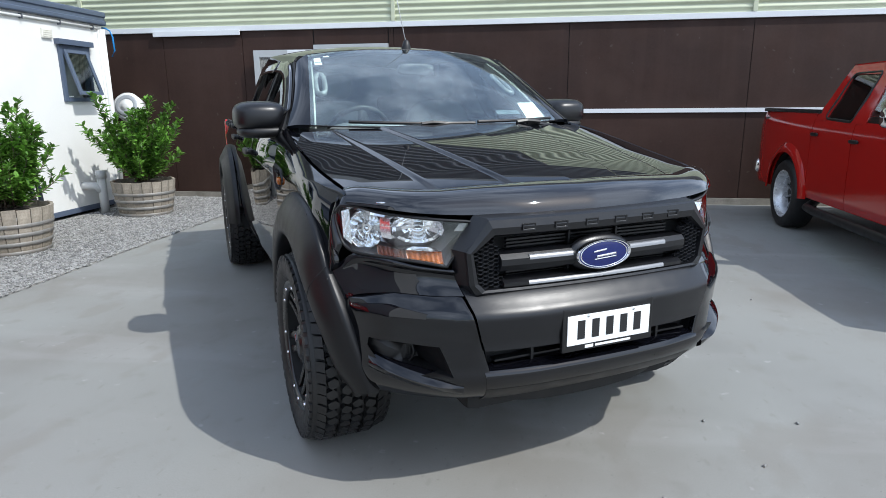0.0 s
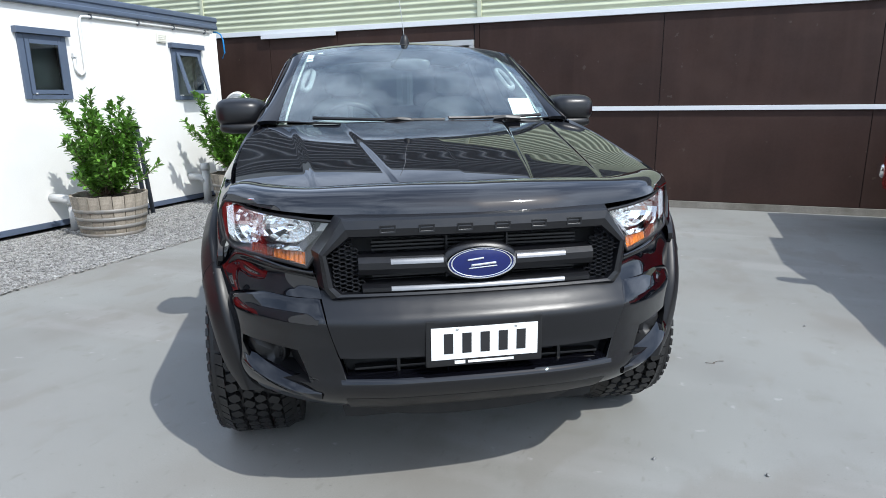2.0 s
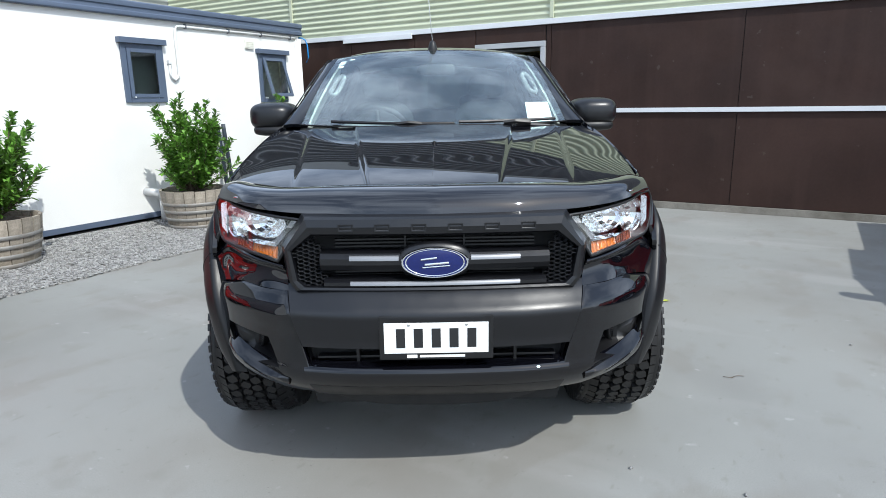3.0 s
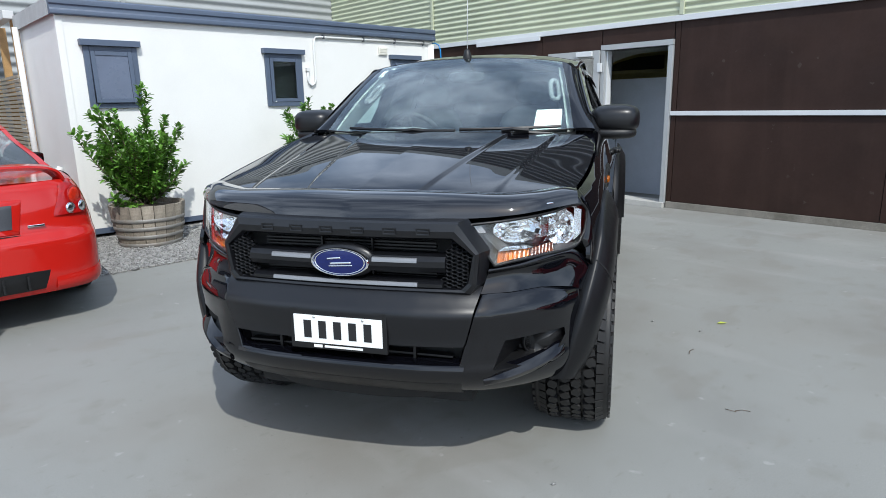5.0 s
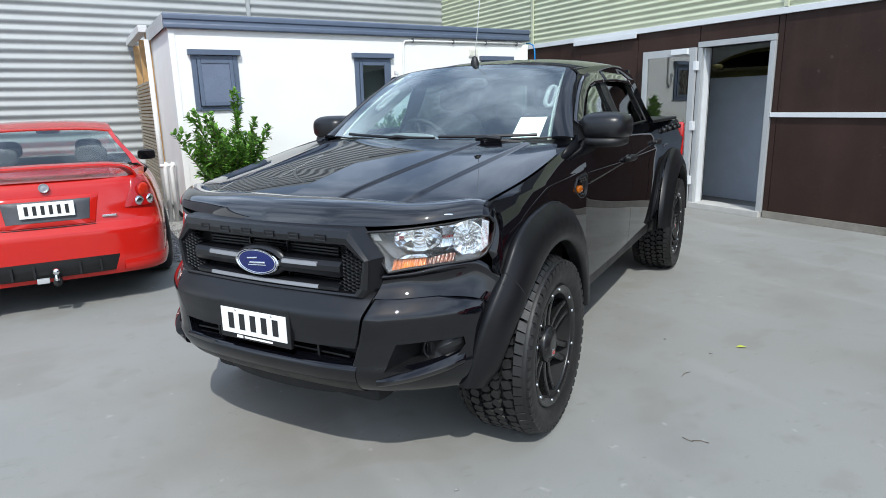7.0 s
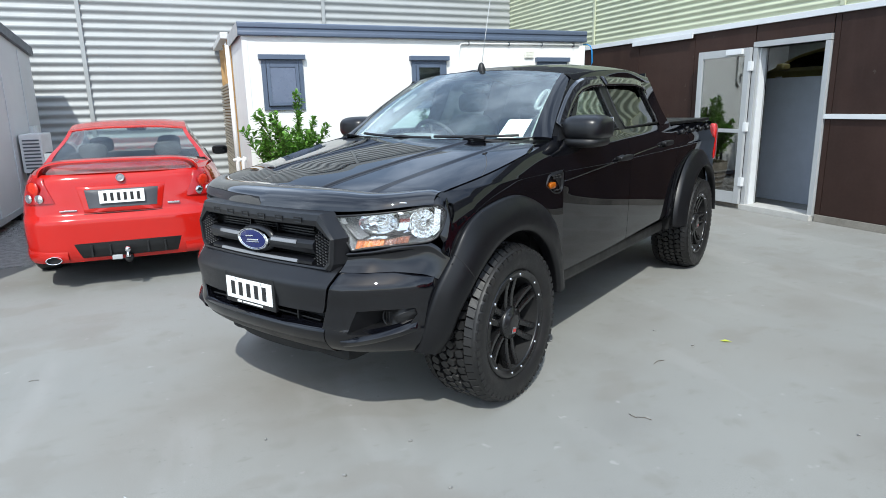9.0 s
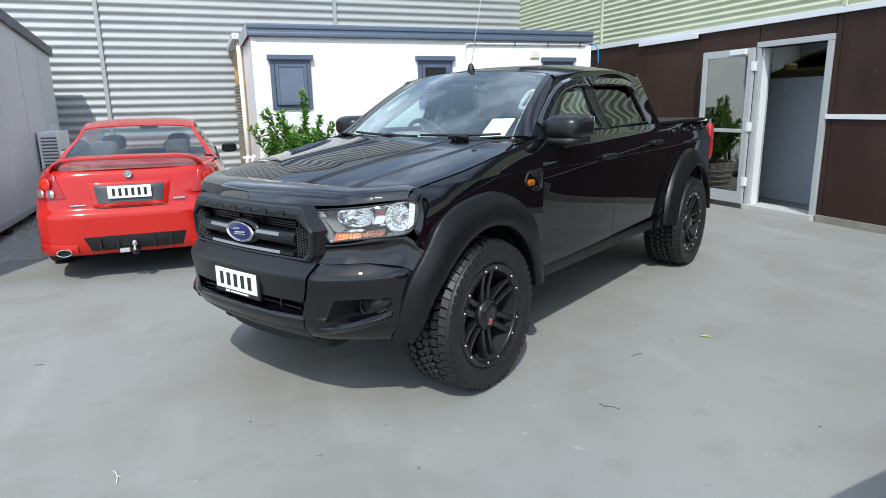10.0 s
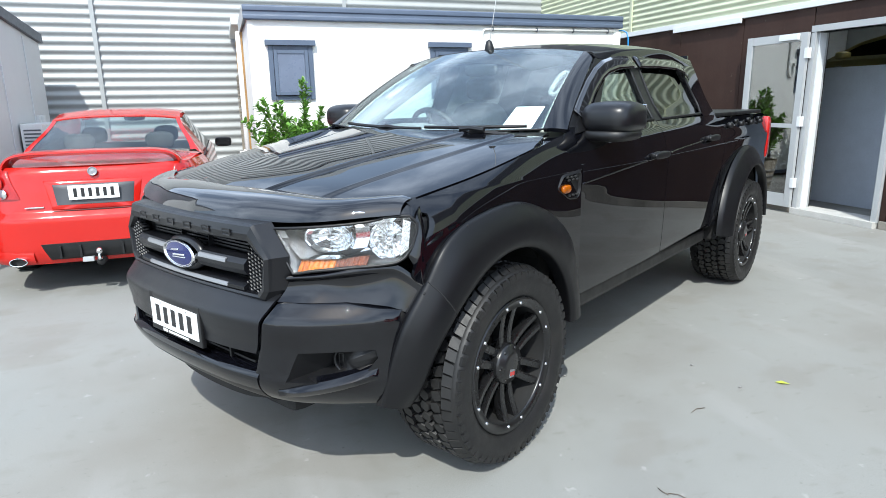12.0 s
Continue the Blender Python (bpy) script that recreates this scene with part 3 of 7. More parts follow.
sheet("roof", lambda u, t: ((2 * u - 1) * ROOF_W(lerp(1.10, 2.60, t)), lerp(1.10 + 0.07 * (2 * u - 1) ** 2, 2.60, t),
                                   ROOF_C(lerp(1.10, 2.60, t)) - (ROOF_C(lerp(1.10, 2.60, t)) - ROOF_E(lerp(1.10, 2.60, t))) * abs(2 * u - 1) ** 2.6
                                   - 0.006 * sum(math.exp(-((abs(2 * u - 1) * 0.63 - k) / 0.018) ** 2) for k in (0.16, 0.36)) * smooth01((t - 0.15) * 6) * smooth01((0.95 - t) * 6)),
             60, 30, PAINT, truck, thick=0.02, off=-1)
sheet("cab_back", lambda u, t: ((2 * u - 1) * lerp(side(2.66, 0.9), ROOF_W(2.58), smooth01((t - 0.45) * 1.9)), lerp(2.67, 2.60, smooth01((t - 0.45) * 1.8)), lerp(0.62, ROOF_E(2.58) + 0.03, t)),
      24, 24, PAINT, truck, thick=0.02, keep=lambda u, t: not (0.2 < u < 0.8 and 0.66 < t < 0.92))
sheet("back_window", lambda u, t: ((2 * u - 1) * 0.44, lerp(2.655, 2.615, t), lerp(1.33, 1.65, t)), 4, 4, TINT, truck, thick=0.004)
screen = sheet("windscreen", lambda u, t: screen_at(2 * u - 1, t), 40, 24, SCREEN, truck, "clear laminated windscreen reflecting the sky", thick=0.005)
screen.visible_shadow = False
bm = bmesh.new()
tube(bm, [screen_at(1, k / 16) for k in range(17)] + [screen_at(1 - k / 14, 1) for k in range(1, 28)] + [screen_at(-1, 1 - k / 16) for k in range(17)] + [screen_at(-1 + k / 14, 0) for k in range(1, 28)], 0.0045, 6, closed=True)
part("screen_seal", bm, BLACK_PLASTIC, screen, "black screen surround", True)
sheet("price_sheet", lambda u, t: tuple(Vector(screen_at(lerp(0.70 + 0.030 * t, 0.895 + 0.025 * t, u), lerp(0.04, 0.255, t))) + Vector((0, 0.014, -0.016))), 4, 4, PAPER, screen, "white paper sheet behind the glass", thick=0.001)
for k in range(5):
    sheet("print_line", lambda u, t: tuple(Vector(screen_at(lerp(0.74, 0.87 - 0.05 * (k % 2), u), 0.07 + 0.030 * k + 0.006 * t)) + Vector((0, 0.0125, -0.0145))), 3, 1, surf("grey_print", (0.35, 0.40, 0.50), 0.7), screen)
for a, b, c, d in ((-0.93, -0.87, 0.85, 0.93), (-0.925, -0.865, 0.80, 0.835), (-0.84, -0.79, 0.93, 0.955)):
    sheet("sticker", lambda u, t: tuple(Vector(screen_at(lerp(a, b, u), lerp(c, d, t))) + Vector((0, 0.008, -0.009))), 3, 3, PAPER, screen, "small white windscreen sticker", thick=0.001)

# bonnet
HOOD_C = curve((-0.76, 1.070), (-0.64, 1.124), (-0.3, 1.194), (0.0, 1.245), (0.38, 1.299))
HOOD_TAPER = curve((-0.80, 0.88), (-0.60, 0.95), (-0.42, 0.995), (-0.2, 0.995), (0.6, 0.995))


def HOOD_X(y):
    return side(y, HOOD_EDGE(y)) * HOOD_TAPER(y)


def hood_at(u, t):
    s = 2 * u - 1
    y = lerp(-0.735 + 0.20 * abs(s) ** 2.5, 0.365 + 0.115 * s * s - 0.18 * smooth01((abs(s) - 0.94) / 0.06), t)
    x = s * HOOD_X(y)
    c = HOOD_C(y)
    z = c - (c - HOOD_EDGE(y)) * abs(s) ** 2.3
    w = 0.225 + 0.165 * (y + 0.7)
    z += 0.010 * smooth01((w + 0.007 - abs(x)) / 0.014) + 0.005 * max(0.0, 1 - abs(x) / w)
    w2 = 0.50 + 0.12 * (y + 0.7)
    z += 0.007 * smooth01((w2 + 0.013 - abs(x)) / 0.026) - 0.008 * abs(s) ** 8
    return (x, y, z)


sheet("bonnet", hood_at, 240, 44, PAINT, truck, "glossy black bonnet with pressed creases", thick=0.014, off=-1)
sheet("cowl", lambda u, t: ((2 * u - 1) * 0.72, lerp(0.35 + 0.150 * (2 * u - 1) ** 2, 0.43 + 0.172 * (2 * u - 1) ** 2, t), lerp(1.272, 1.298, t)), 30, 4, BLACK_PLASTIC, truck, "black plastic cowl", thick=0.01)
for a, b in ((-0.50, 0.10), (0.12, 0.60)):
    w = part("wiper", bmesh.new(), BLACK_PLASTIC, truck, "black wiper blade")
    bm = bmesh.new()
    pts = [Vector(screen_at(lerp(a, b, k / 8) / 0.67, 0.012 + 0.012 * (1 - k / 8))) + Vector((0, -0.014, 0.012)) for k in range(9)]
    tube(bm, pts, 0.009, 6)
    pv = Vector((lerp(a, b, 0.62), 0.40, 1.315))
    tube(bm, [pv + Vector((-0.06, 0, 0.005)), pv + Vector((0, -0.004, 0.012)), pv + Vector((0.08, 0.0, 0.004))], 0.012, 6)
    tube(bm, [pv, Vector((b, 0.41 + 0.05 * abs(b), 1.298))], 0.011, 6)
    bm.to_mesh(w.data)
    bm.free()
bm = bmesh.new()
lathe(bm, [(0.0, 0.06), (0.016, 0.05), (0.026, 0.02), (0.030, 0.0)], 14, pose(0.0, 1.135, 1.735, 6, 0, 0))
aer = part("aerial", bm, BLACK_PLASTIC, truck, "thin whip aerial on the roof", True)
bm = bmesh.new()
tube(bm, [(0, 1.138, 1.78), (-0.02, 1.235, 2.05), (-0.05, 1.385, 2.45)], 0.0024, 6)
part("aerial_rod", bm, ALU, aer, "pale steel whip", True)


# bonnet protector
GUARD_LY = curve((0, -0.797), (0.25, -0.780), (0.45, -0.735), (0.60, -0.690), (0.675, -0.643), (0.74, -0.573), (0.806, -0.492))
GUARD_LZ = curve((0, 1.060), (0.45, 1.062), (0.60, 1.071), (0.72, 1.084), (0.806, 1.090))
GUARD_TY = curve((0, -0.605), (0.50, -0.575), (0.68, -0.495), (0.74, -0.450), (0.806, -0.425))


def hood_z(x, y):
    c = HOOD_C(y)
    return c - (c - HOOD_EDGE(y)) * min(1.0, abs(x) / HOOD_X(y)) ** 2.3


def guard_at(u, t):
    x = abs(2 * u - 1)
    sx = 1 if u > 0.5 else -1
    x = 0.800 * (1 - (1 - x) ** 1.25)
    yt, yl, zl = GUARD_TY(x), GUARD_LY(x), GUARD_LZ(x)
    zt = hood_z(x, yt) + lerp(0.006, 0.003, (x / 0.8) ** 3)
    yc, zc = lerp(yt, yl, 0.84), zt + lerp(0.022, -0.004, (x / 0.8) ** 3)
    a, b, c = (1 - t) ** 2, 2 * t * (1 - t), t * t
    end = 0.008 * max(0.0, (x - 0.77) / 0.03)
    return (sx * (x + 0.012 * (x / 0.8) ** 6 * t), a * yt + b * yc + c * yl, a * zt + b * zc + c * zl - end * (1 - t))


sheet("bonnet_protector", guard_at, 70, 20, SMOKE, truck, "dark smoked bonnet protector", thick=0.005)
for s in (-1, 1):
    part("protector_badge", pillow(bmesh.new(), (0, 0, 0), (0.024, 0.0035, 0.0075), 2.2, 14, 8, pose(s * 0.716, -0.596, 1.098, 20, 0, s * 42)), CHROME, truck, "small chrome badge", True)


# front end
def crisp(ob):
    """Flat faces, for a part with hard edges."""
    ob.data.polygons.foreach_set("use_smooth", [False] * len(ob.data.polygons))
    return ob


def bump_y(x):
    return BUMP(abs(x))


BUMP = curve((-0.1, -0.898), (0, -0.900), (0.25, -0.892), (0.40, -0.872), (0.50, -0.845), (0.60, -0.787), (0.70, -0.706), (0.776, -0.625), (0.83, -0.535), (0.87, -0.45))
BUMP_Z = curve((0.40, 0.125), (0.42, 0.088), (0.45, 0.050), (0.48, 0.025), (0.51, 0.010), (0.53, 0.006), (0.56, 0.012), (0.64, 0.012), (0.70, 0.004), (0.738, 0.0), (0.746, 0.003), (0.77, 0.024), (0.80, 0.052), (0.822, 0.084))


def face_y(x):
    return -0.845 + 0.13 * x * x


def lamp_y(x, z=0.98):
    return LAMP(abs(x)) + 0.15 * (z - 0.95)


LAMP = curve((0.44, -0.770), (0.544, -0.735), (0.65, -0.665), (0.72, -0.598), (0.77, -0.545), (0.809, -0.503), (0.842, -0.462))
LAMP_B = curve((0.44, 0.888), (0.544, 0.897), (0.60, 0.907), (0.70, 0.917), (0.76, 0.921), (0.800, 0.927), (0.822, 0.944), (0.834, 0.975), (0.842, 1.026))
LAMP_T = curve((0.44, 1.042), (0.66, 1.060), (0.73, 1.068), (0.785, 1.083), (0.822, 1.083), (0.842, 1.056))
CENTRE_W = curve((0.44, 0.40), (0.55, 0.425), (0.64, 0.458), (0.82, 0.507))
sheet("bumper_centre", lambda u, t: ((2 * u - 1) * CENTRE_W(lerp(0.625, 0.818, t)), bump_y((2 * u - 1) * CENTRE_W(lerp(0.625, 0.818, t))) + BUMP_Z(lerp(0.625, 0.818, t)), lerp(0.625, 0.818, t)),
      40, 24, PLASTIC, truck, "matte charcoal bumper centre", thick=0.01, off=1)
outer = [(-0.432, 1.062), (0.432, 1.062), (0.507, 0.955), (0.497, 0.84), (0.475, 0.806), (-0.475, 0.806), (-0.497, 0.84), (-0.507, 0.955)]
inner = [(-0.408, 1.000), (0.408, 1.000), (0.480, 0.948), (0.462, 0.848), (0.436, 0.826), (-0.436, 0.826), (-0.462, 0.848), (-0.480, 0.948)]
po, pi = around(outer, 14), around(inner, 14)
rings = [[(x * 1.045, face_y(x) + 0.07, 0.93 + (z - 0.93) * 1.02) for x, z in po], [(x, face_y(x) + 0.012, z) for x, z in po]]
for k, dy in ((0.10, 0.0), (0.5, -0.008), (0.88, -0.004), (1.0, 0.010)):
    rings.append([(lerp(a, c, k), face_y(lerp(a, c, k)) + dy, lerp(b, d, k)) for (a, b), (c, d) in zip(po, pi)])
rings.append([(x * 0.985, face_y(x) + 0.085, 0.915 + (z - 0.915) * 0.96) for x, z in pi])
surround = crisp(loft("grille_surround", rings, PLASTIC, truck, "matte charcoal grille surround"))
part("grille_back", bx(-0.46, 0.46, -0.735, -0.725, 0.78, 1.03), UNDER, surround)
for z in (0.852, 0.864, 0.876, 0.952, 0.964, 0.976):
    part("radiator_slat", bx(-0.34, 0.34, -0.775, -0.762, z - 0.003, z + 0.003), BLACK_PLASTIC, surround)
for x in (-0.10, 0.10):
    part("grille_post", bx(x - 0.003, x + 0.003, -0.79, -0.77, 0.83, 1.0), BLACK_PLASTIC, surround)


def bar(z0, z1, w, name="grille_bar"):
    """A grille bar across, chamfered above and below, bowed with the face."""
    prof = [(0.05, z0 - 0.004), (-0.004, z0), (-0.016, lerp(z0, z1, 0.35)), (-0.016, lerp(z0, z1, 0.72)), (0.0, z1), (0.05, z1 + 0.004)]
    rg = []
    for k in range(25):
        x = lerp(-w, w, k / 24)
        rg.append([(x, face_y(x) + dy + 0.012, z) for dy, z in prof])
    return crisp(loft(name, rg, PLASTIC, surround, closed=True, cap=True))


bar(0.882, 0.938, 0.385)
bar(0.818, 0.850, 0.375)
for z, x0, x1, h in ((0.925, 0.12, 0.285, 0.016), (0.838, -0.285, 0.285, 0.014)):
    for s in ((-1, 1) if x0 > 0 else (1,)):
        rg = []
        for k in range(13):
            x = s * lerp(x0, x1, k / 12)
            rg.append([(x, face_y(x) + 0.012 - dy, z + q * h / 2) for dy, q in ((0.006, -1), (0.0185, -1), (0.0165, 0.6), (0.008, 1))])
        loft("bar_insert", rg, PLASTIC_PALE, surround, "satin grey bar insert", cap=True)
for s in (-1, 1):
    bm = bmesh.new()
    r = 0.0128
    for i in range(8):
        for j in range(18):
            cx, cz = 0.376 + i * r * 1.5, 0.826 + j * r * 1.09 + (i % 2) * r * 0.545
            slant = lerp(0.0, 0.034, (cz - 0.826) / 0.19)
            if not 0.370 + slant < cx < 0.455 + slant or cz > 1.005 or (cz > 0.945 and cx > 0.482 - 1.1 * (cz - 0.945)):
                continue

            def ring(k, d):
                return [bm.verts.new((s * (cx + k * r * math.cos(q)), face_y(cx) + d + (0.48 - cx) * 0.12, cz + k * 0.63 * r * math.sin(q))) for q in (math.pi / 3 * n for n in range(6))]
            vo, vm, vi, vb = ring(1.02, 0.010), ring(0.92, 0.004), ring(0.76, 0.007), ring(0.70, 0.034)
            for p, q in ((vo, vm), (vm, vi), (vi, vb)):
                for n in range(6):
                    bm.faces.new((p[n], p[(n + 1) % 6], q[(n + 1) % 6], q[n]))
    part("honeycomb", bm, MESH_GREY, surround, "dark grey honeycomb mesh")
for k in range(6):      # the pressed word is drawn as plain bars
    x = -0.292 + 0.1205 * k
    rg = [[(x + dx * 0.025, face_y(x) - 0.0085 - e, 1.0285 + dz * 0.0125) for dx, dz in ((-1, -1), (1, -1), (1, 1), (-1, 1))] for e in (0, 0.0015)]
    rg.append([(x + dx * 0.021, face_y(x) - 0.0085 - 0.0015, 1.0285 + dz * 0.0085) for dx, dz in ((-1, -1), (1, -1), (1, 1), (-1, 1))])
    rg.append([(x + dx * 0.019, face_y(x) - 0.0085 + 0.001, 1.0285 + dz * 0.0065) for dx, dz in ((-1, -1), (1, -1), (1, 1), (-1, 1))])
    loft("pressed_bar", rg, PLASTIC, surround)
part("badge_mount", pillow(bmesh.new(), (0, face_y(0) + 0.020, 0.912), (0.128, 0.030, 0.066), 2.2, 32, 12), PLASTIC, surround, "", True)
badge = part("oval_badge", bmesh.new(), CHROME, surround, "blue oval badge with chrome rim")
bm = bmesh.new()
OV = pose(0, face_y(0) - 0.010, 0.912, 90, 0, 0) @ Matrix.Diagonal((1, 0.46, 1, 1))
lathe(bm, [(0.113, -0.02), (0.113, 0.004), (0.110, 0.009), (0.106, 0.009), (0.103, 0.004)], 48, OV)
bmesh.ops.recalc_face_normals(bm, faces=bm.faces)
bm.to_mesh(badge.data)
bm.free()
bm = bmesh.new()
lathe(bm, [(0.104, 0.004), (0.07, 0.0075), (0.001, 0.009)], 48, OV)
part("badge_face", bm, BADGE_BLUE, badge, "deep blue enamel oval", True)
bm = bmesh.new()
lathe(bm, [(0.0985, 0.0040), (0.0985, 0.0060), (0.0945, 0.0062), (0.0945, 0.0040)], 48, OV)
part("badge_ring", bm, CHROME, badge, "thin silver ring", True)
bm = bmesh.new()
yb_ = face_y(0) - 0.0185
for dx, dz, half, r in ((0.006, -0.003, 0.040, 0.0045), (-0.020, 0.014, 0.026, 0.0035), (0.004, -0.013, 0.046, 0.0022)):      # the script is drawn as plain rounded bars
    tube(bm, [(dx + half * q / 8, yb_ + 0.3 * (half * q / 8) ** 2, 0.912 + dz + 0.003 * q / 8) for q in range(-8, 9)], r, 8)
part("badge_strokes", bm, CHROME, badge, "silver strokes", True)

# number plate, its characters drawn as bars
holder = part("plate_holder", bx(-0.190, 0.190, -0.9060, -0.8890, 0.590, 0.745, bev=0.005), BLACK_PLASTIC, truck, "black number plate holder")
part("number_plate", bx(-0.173, 0.173, -0.9100, -0.9065, 0.6145, 0.7205, bev=0.001), WHITE_PLATE, holder, "white number plate")
for k in range(5):
    x = -0.118 + 0.059 * k
    part("plate_bar", bx(x - 0.015, x + 0.015, -0.9115, -0.9102, 0.634, 0.701, bev=0.0004), INK, holder)
for x0, x1, z0, z1 in ((-0.085, 0.085, 0.7285, 0.7365), (-0.055, 0.095, 0.5985, 0.6065), (-0.098, -0.064, 0.597, 0.608)):
    part("holder_bar", bx(x0, x1, -0.9075, -0.9062, z0, z1), WHITE_PLATE, holder)
for x, z in ((-0.09, 0.714), (0.10, 0.714)):
    part("plate_screw", pillow(bmesh.new(), (x, -0.9105, z), (0.006, 0.003, 0.006), 2, 8, 6), CHROME, holder, "", True)

# lower bumper
intake = part("lower_intake", bx(-0.44, 0.44, -0.79, -0.77, 0.53, 0.66), UNDER, truck, "black lower intake")
for z in (0.575, 0.612):
    part("intake_slat", bx(-0.41, 0.41, -0.835, -0.80, z - 0.004, z + 0.004, bev=0.002), BLACK_PLASTIC, intake)
for x in (-0.27, 0.27, -0.10, 0.10):
    part("intake_post", bx(x - 0.005, x + 0.005, -0.845, -0.80, 0.545, 0.635), BLACK_PLASTIC, intake)
LIP_P = curve((0.42, 0.008), (0.50, 0.003), (0.535, 0.000), (0.548, 0.010), (0.556, 0.045))


def lip_at(u, z):
    x = (2 * u - 1) * (0.428 + 0.03 * (z - 0.42) / 0.136)
    return (x, bump_y(x) + BUMP_Z(z) + LIP_P(z), z)


sheet("bumper_lip", lambda u, t: lip_at(u, lerp(0.484, 0.556, t)), 40, 14, PAINT, truck, "glossy black bumper lip", thick=0.008, off=1)
sheet("bumper_valance", lambda u, t: lip_at(u, lerp(0.405, 0.482, t)), 40, 10, BLACK_PLASTIC, truck, "matte black bumper valance", thick=0.008, off=1)
for s in (-1, 1):
    sheet("intake_cheek", lambda u, t: (s * lerp(0.43, 0.455, t), lerp(-0.835, -0.77, u), lerp(0.545, 0.645, t)), 4, 4, PLASTIC, intake)
sheet("chin", lambda u, t: ((2 * u - 1) * (0.53 - 0.06 * (1 - t)), bump_y((2 * u - 1) * 0.56) + 0.085 + 0.04 * (1 - t) + 0.05 * abs(2 * u - 1) ** 4, lerp(lerp(0.362, 0.405, abs(2 * u - 1) ** 3), 0.465, t)),
             40, 8, UNDER, truck, "matte black lower chin", thick=0.01)

FAS_LX = curve((0, 0.503), (0.5, 0.672), (0.8, 0.790), (1, 0.852))
FAS_LY = curve((0, -0.790), (0.3, -0.737), (0.5, -0.675), (0.8, -0.560), (1, -0.490))
FAS_LZ = curve((0, 0.803), (0.5, 0.803), (0.8, 0.784), (1, 0.745))
FAS_HX = curve((0, 0.528), (0.5, 0.690), (0.8, 0.785), (1, 0.868))
FAS_HY = curve((0, -0.752), (0.5, -0.640), (0.8, -0.520), (1, -0.452))
FAS_HZ = curve((0, 0.889), (0.3, 0.900), (0.5, 0.911), (0.8, 0.921), (1, 0.852))
FL_OX = curve((0, 0.770), (0.08, 0.800), (0.16, 0.838), (0.24, 0.874), (0.32, 0.889), (0.6, 0.892), (1, 0.898))
FL_OY = curve((0, -0.588), (0.08, -0.576), (0.16, -0.548), (0.235, -0.461), (0.32, -0.385), (0.42, -0.225), (0.53, 0.02), (0.65, 0.29), (0.80, 0.53), (1, 0.60))
FL_OZ = curve((0, 0.420), (0.08, 0.545), (0.16, 0.690), (0.235, 0.846), (0.32, 0.962), (0.42, 1.040), (0.53, 1.068), (0.65, 1.000), (0.80, 0.800), (1, 0.47))
FL_IX = curve((0, 0.812), (0.06, 0.870), (0.14, 0.905), (0.24, 0.938), (0.34, 0.952), (0.6, 0.954), (1, 0.945))
AMB_T = curve((0.54, 0.942), (0.65, 0.944), (0.72, 0.968), (0.76, 0.975))
for s in (-1, 1):
    # gloss corner of the bumper, with the fog lamp recess
    wo = [(0.402, 0.425), (0.462, 0.64), (0.508, 0.806), (0.70, 0.803), (0.826, 0.768), (0.838, 0.69), (0.806, 0.52), (0.768, 0.418)]
    wi = [(0.552, 0.530), (0.572, 0.590), (0.590, 0.635), (0.70, 0.640), (0.782, 0.640), (0.786, 0.610), (0.762, 0.562), (0.68, 0.530)]
    po, pi = around(wo, 10), around(wi, 10)

    def wing_y(x, z):
        return bump_y(x) - 0.003 + BUMP_Z(z)

    rg = [[(s * x, wing_y(x, z) + e, z) for x, z in po] for e in (0.05, 0.005)]
    rg.append([(s * lerp(a, c, 0.02), wing_y(lerp(a, c, 0.02), lerp(b, d, 0.02)) + 0.001, lerp(b, d, 0.02)) for (a, b), (c, d) in zip(po, pi)])
    for k in range(9):
        q = k / 8
        q = max(q, 0.04)
        rg.append([(s * lerp(a, c, q), wing_y(lerp(a, c, q), lerp(b, d, q)), lerp(b, d, q)) for (a, b), (c, d) in zip(po, pi)])
    wing = loft("bumper_corner", rg, PAINT, truck, "glossy black bumper corner")
    rec = [[(s * x, wing_y(x, z), z) for x, z in pi], [(s * (0.68 + (x - 0.68) * 0.95), wing_y(x, z) + 0.035, 0.585 + (z - 0.585) * 0.9) for x, z in pi],
           [(s * (0.68 + (x - 0.68) * 0.5), bump_y(0.68) + 0.075, 0.585 + (z - 0.585) * 0.5) for x, z in pi], [(s * 0.68, bump_y(0.68) + 0.075, 0.585)] * len(pi)]
    loft("fog_recess", rec, BLACK_PLASTIC, wing, "black fog lamp recess")
    fm = pose(s * 0.695, bump_y(0.69) + 0.055, 0.588, 90, 0, s * 32)
    bm = bmesh.new()
    lathe(bm, [(0.056, -0.05), (0.056, -0.020), (0.052, -0.015), (0.046, -0.020), (0.044, -0.05)], 28, fm)
    part("fog_bezel", bm, BLACK_PLASTIC, wing, "round black fog lamp bezel", True)
    bm = bmesh.new()
    for i in range(-3, 4):
        for j in range(-5, 6):
            cx, cz = i * 0.015, j * 0.0085 + (i % 2) * 0.00425
            if math.hypot(cx, cz) > 0.045:
                continue
            ro = [fm @ Vector((cx + 0.0102 * math.cos(a), cz + 0.0054 * math.sin(a), -0.026)) for a in (math.pi / 3 * q for q in range(6))]
            ri = [fm @ Vector((cx + 0.0075 * math.cos(a), cz + 0.0038 * math.sin(a), -0.026)) for a in (math.pi / 3 * q for q in range(6))]
            vo, vi = [bm.verts.new(p) for p in ro], [bm.verts.new(p) for p in ri]
            for q in range(6):
                bm.faces.new((vo[q], vo[(q + 1) % 6], vi[(q + 1) % 6], vi[q]))
    part("honeycomb", bm, PLASTIC, wing)
    # blade under the recess
    rg = []
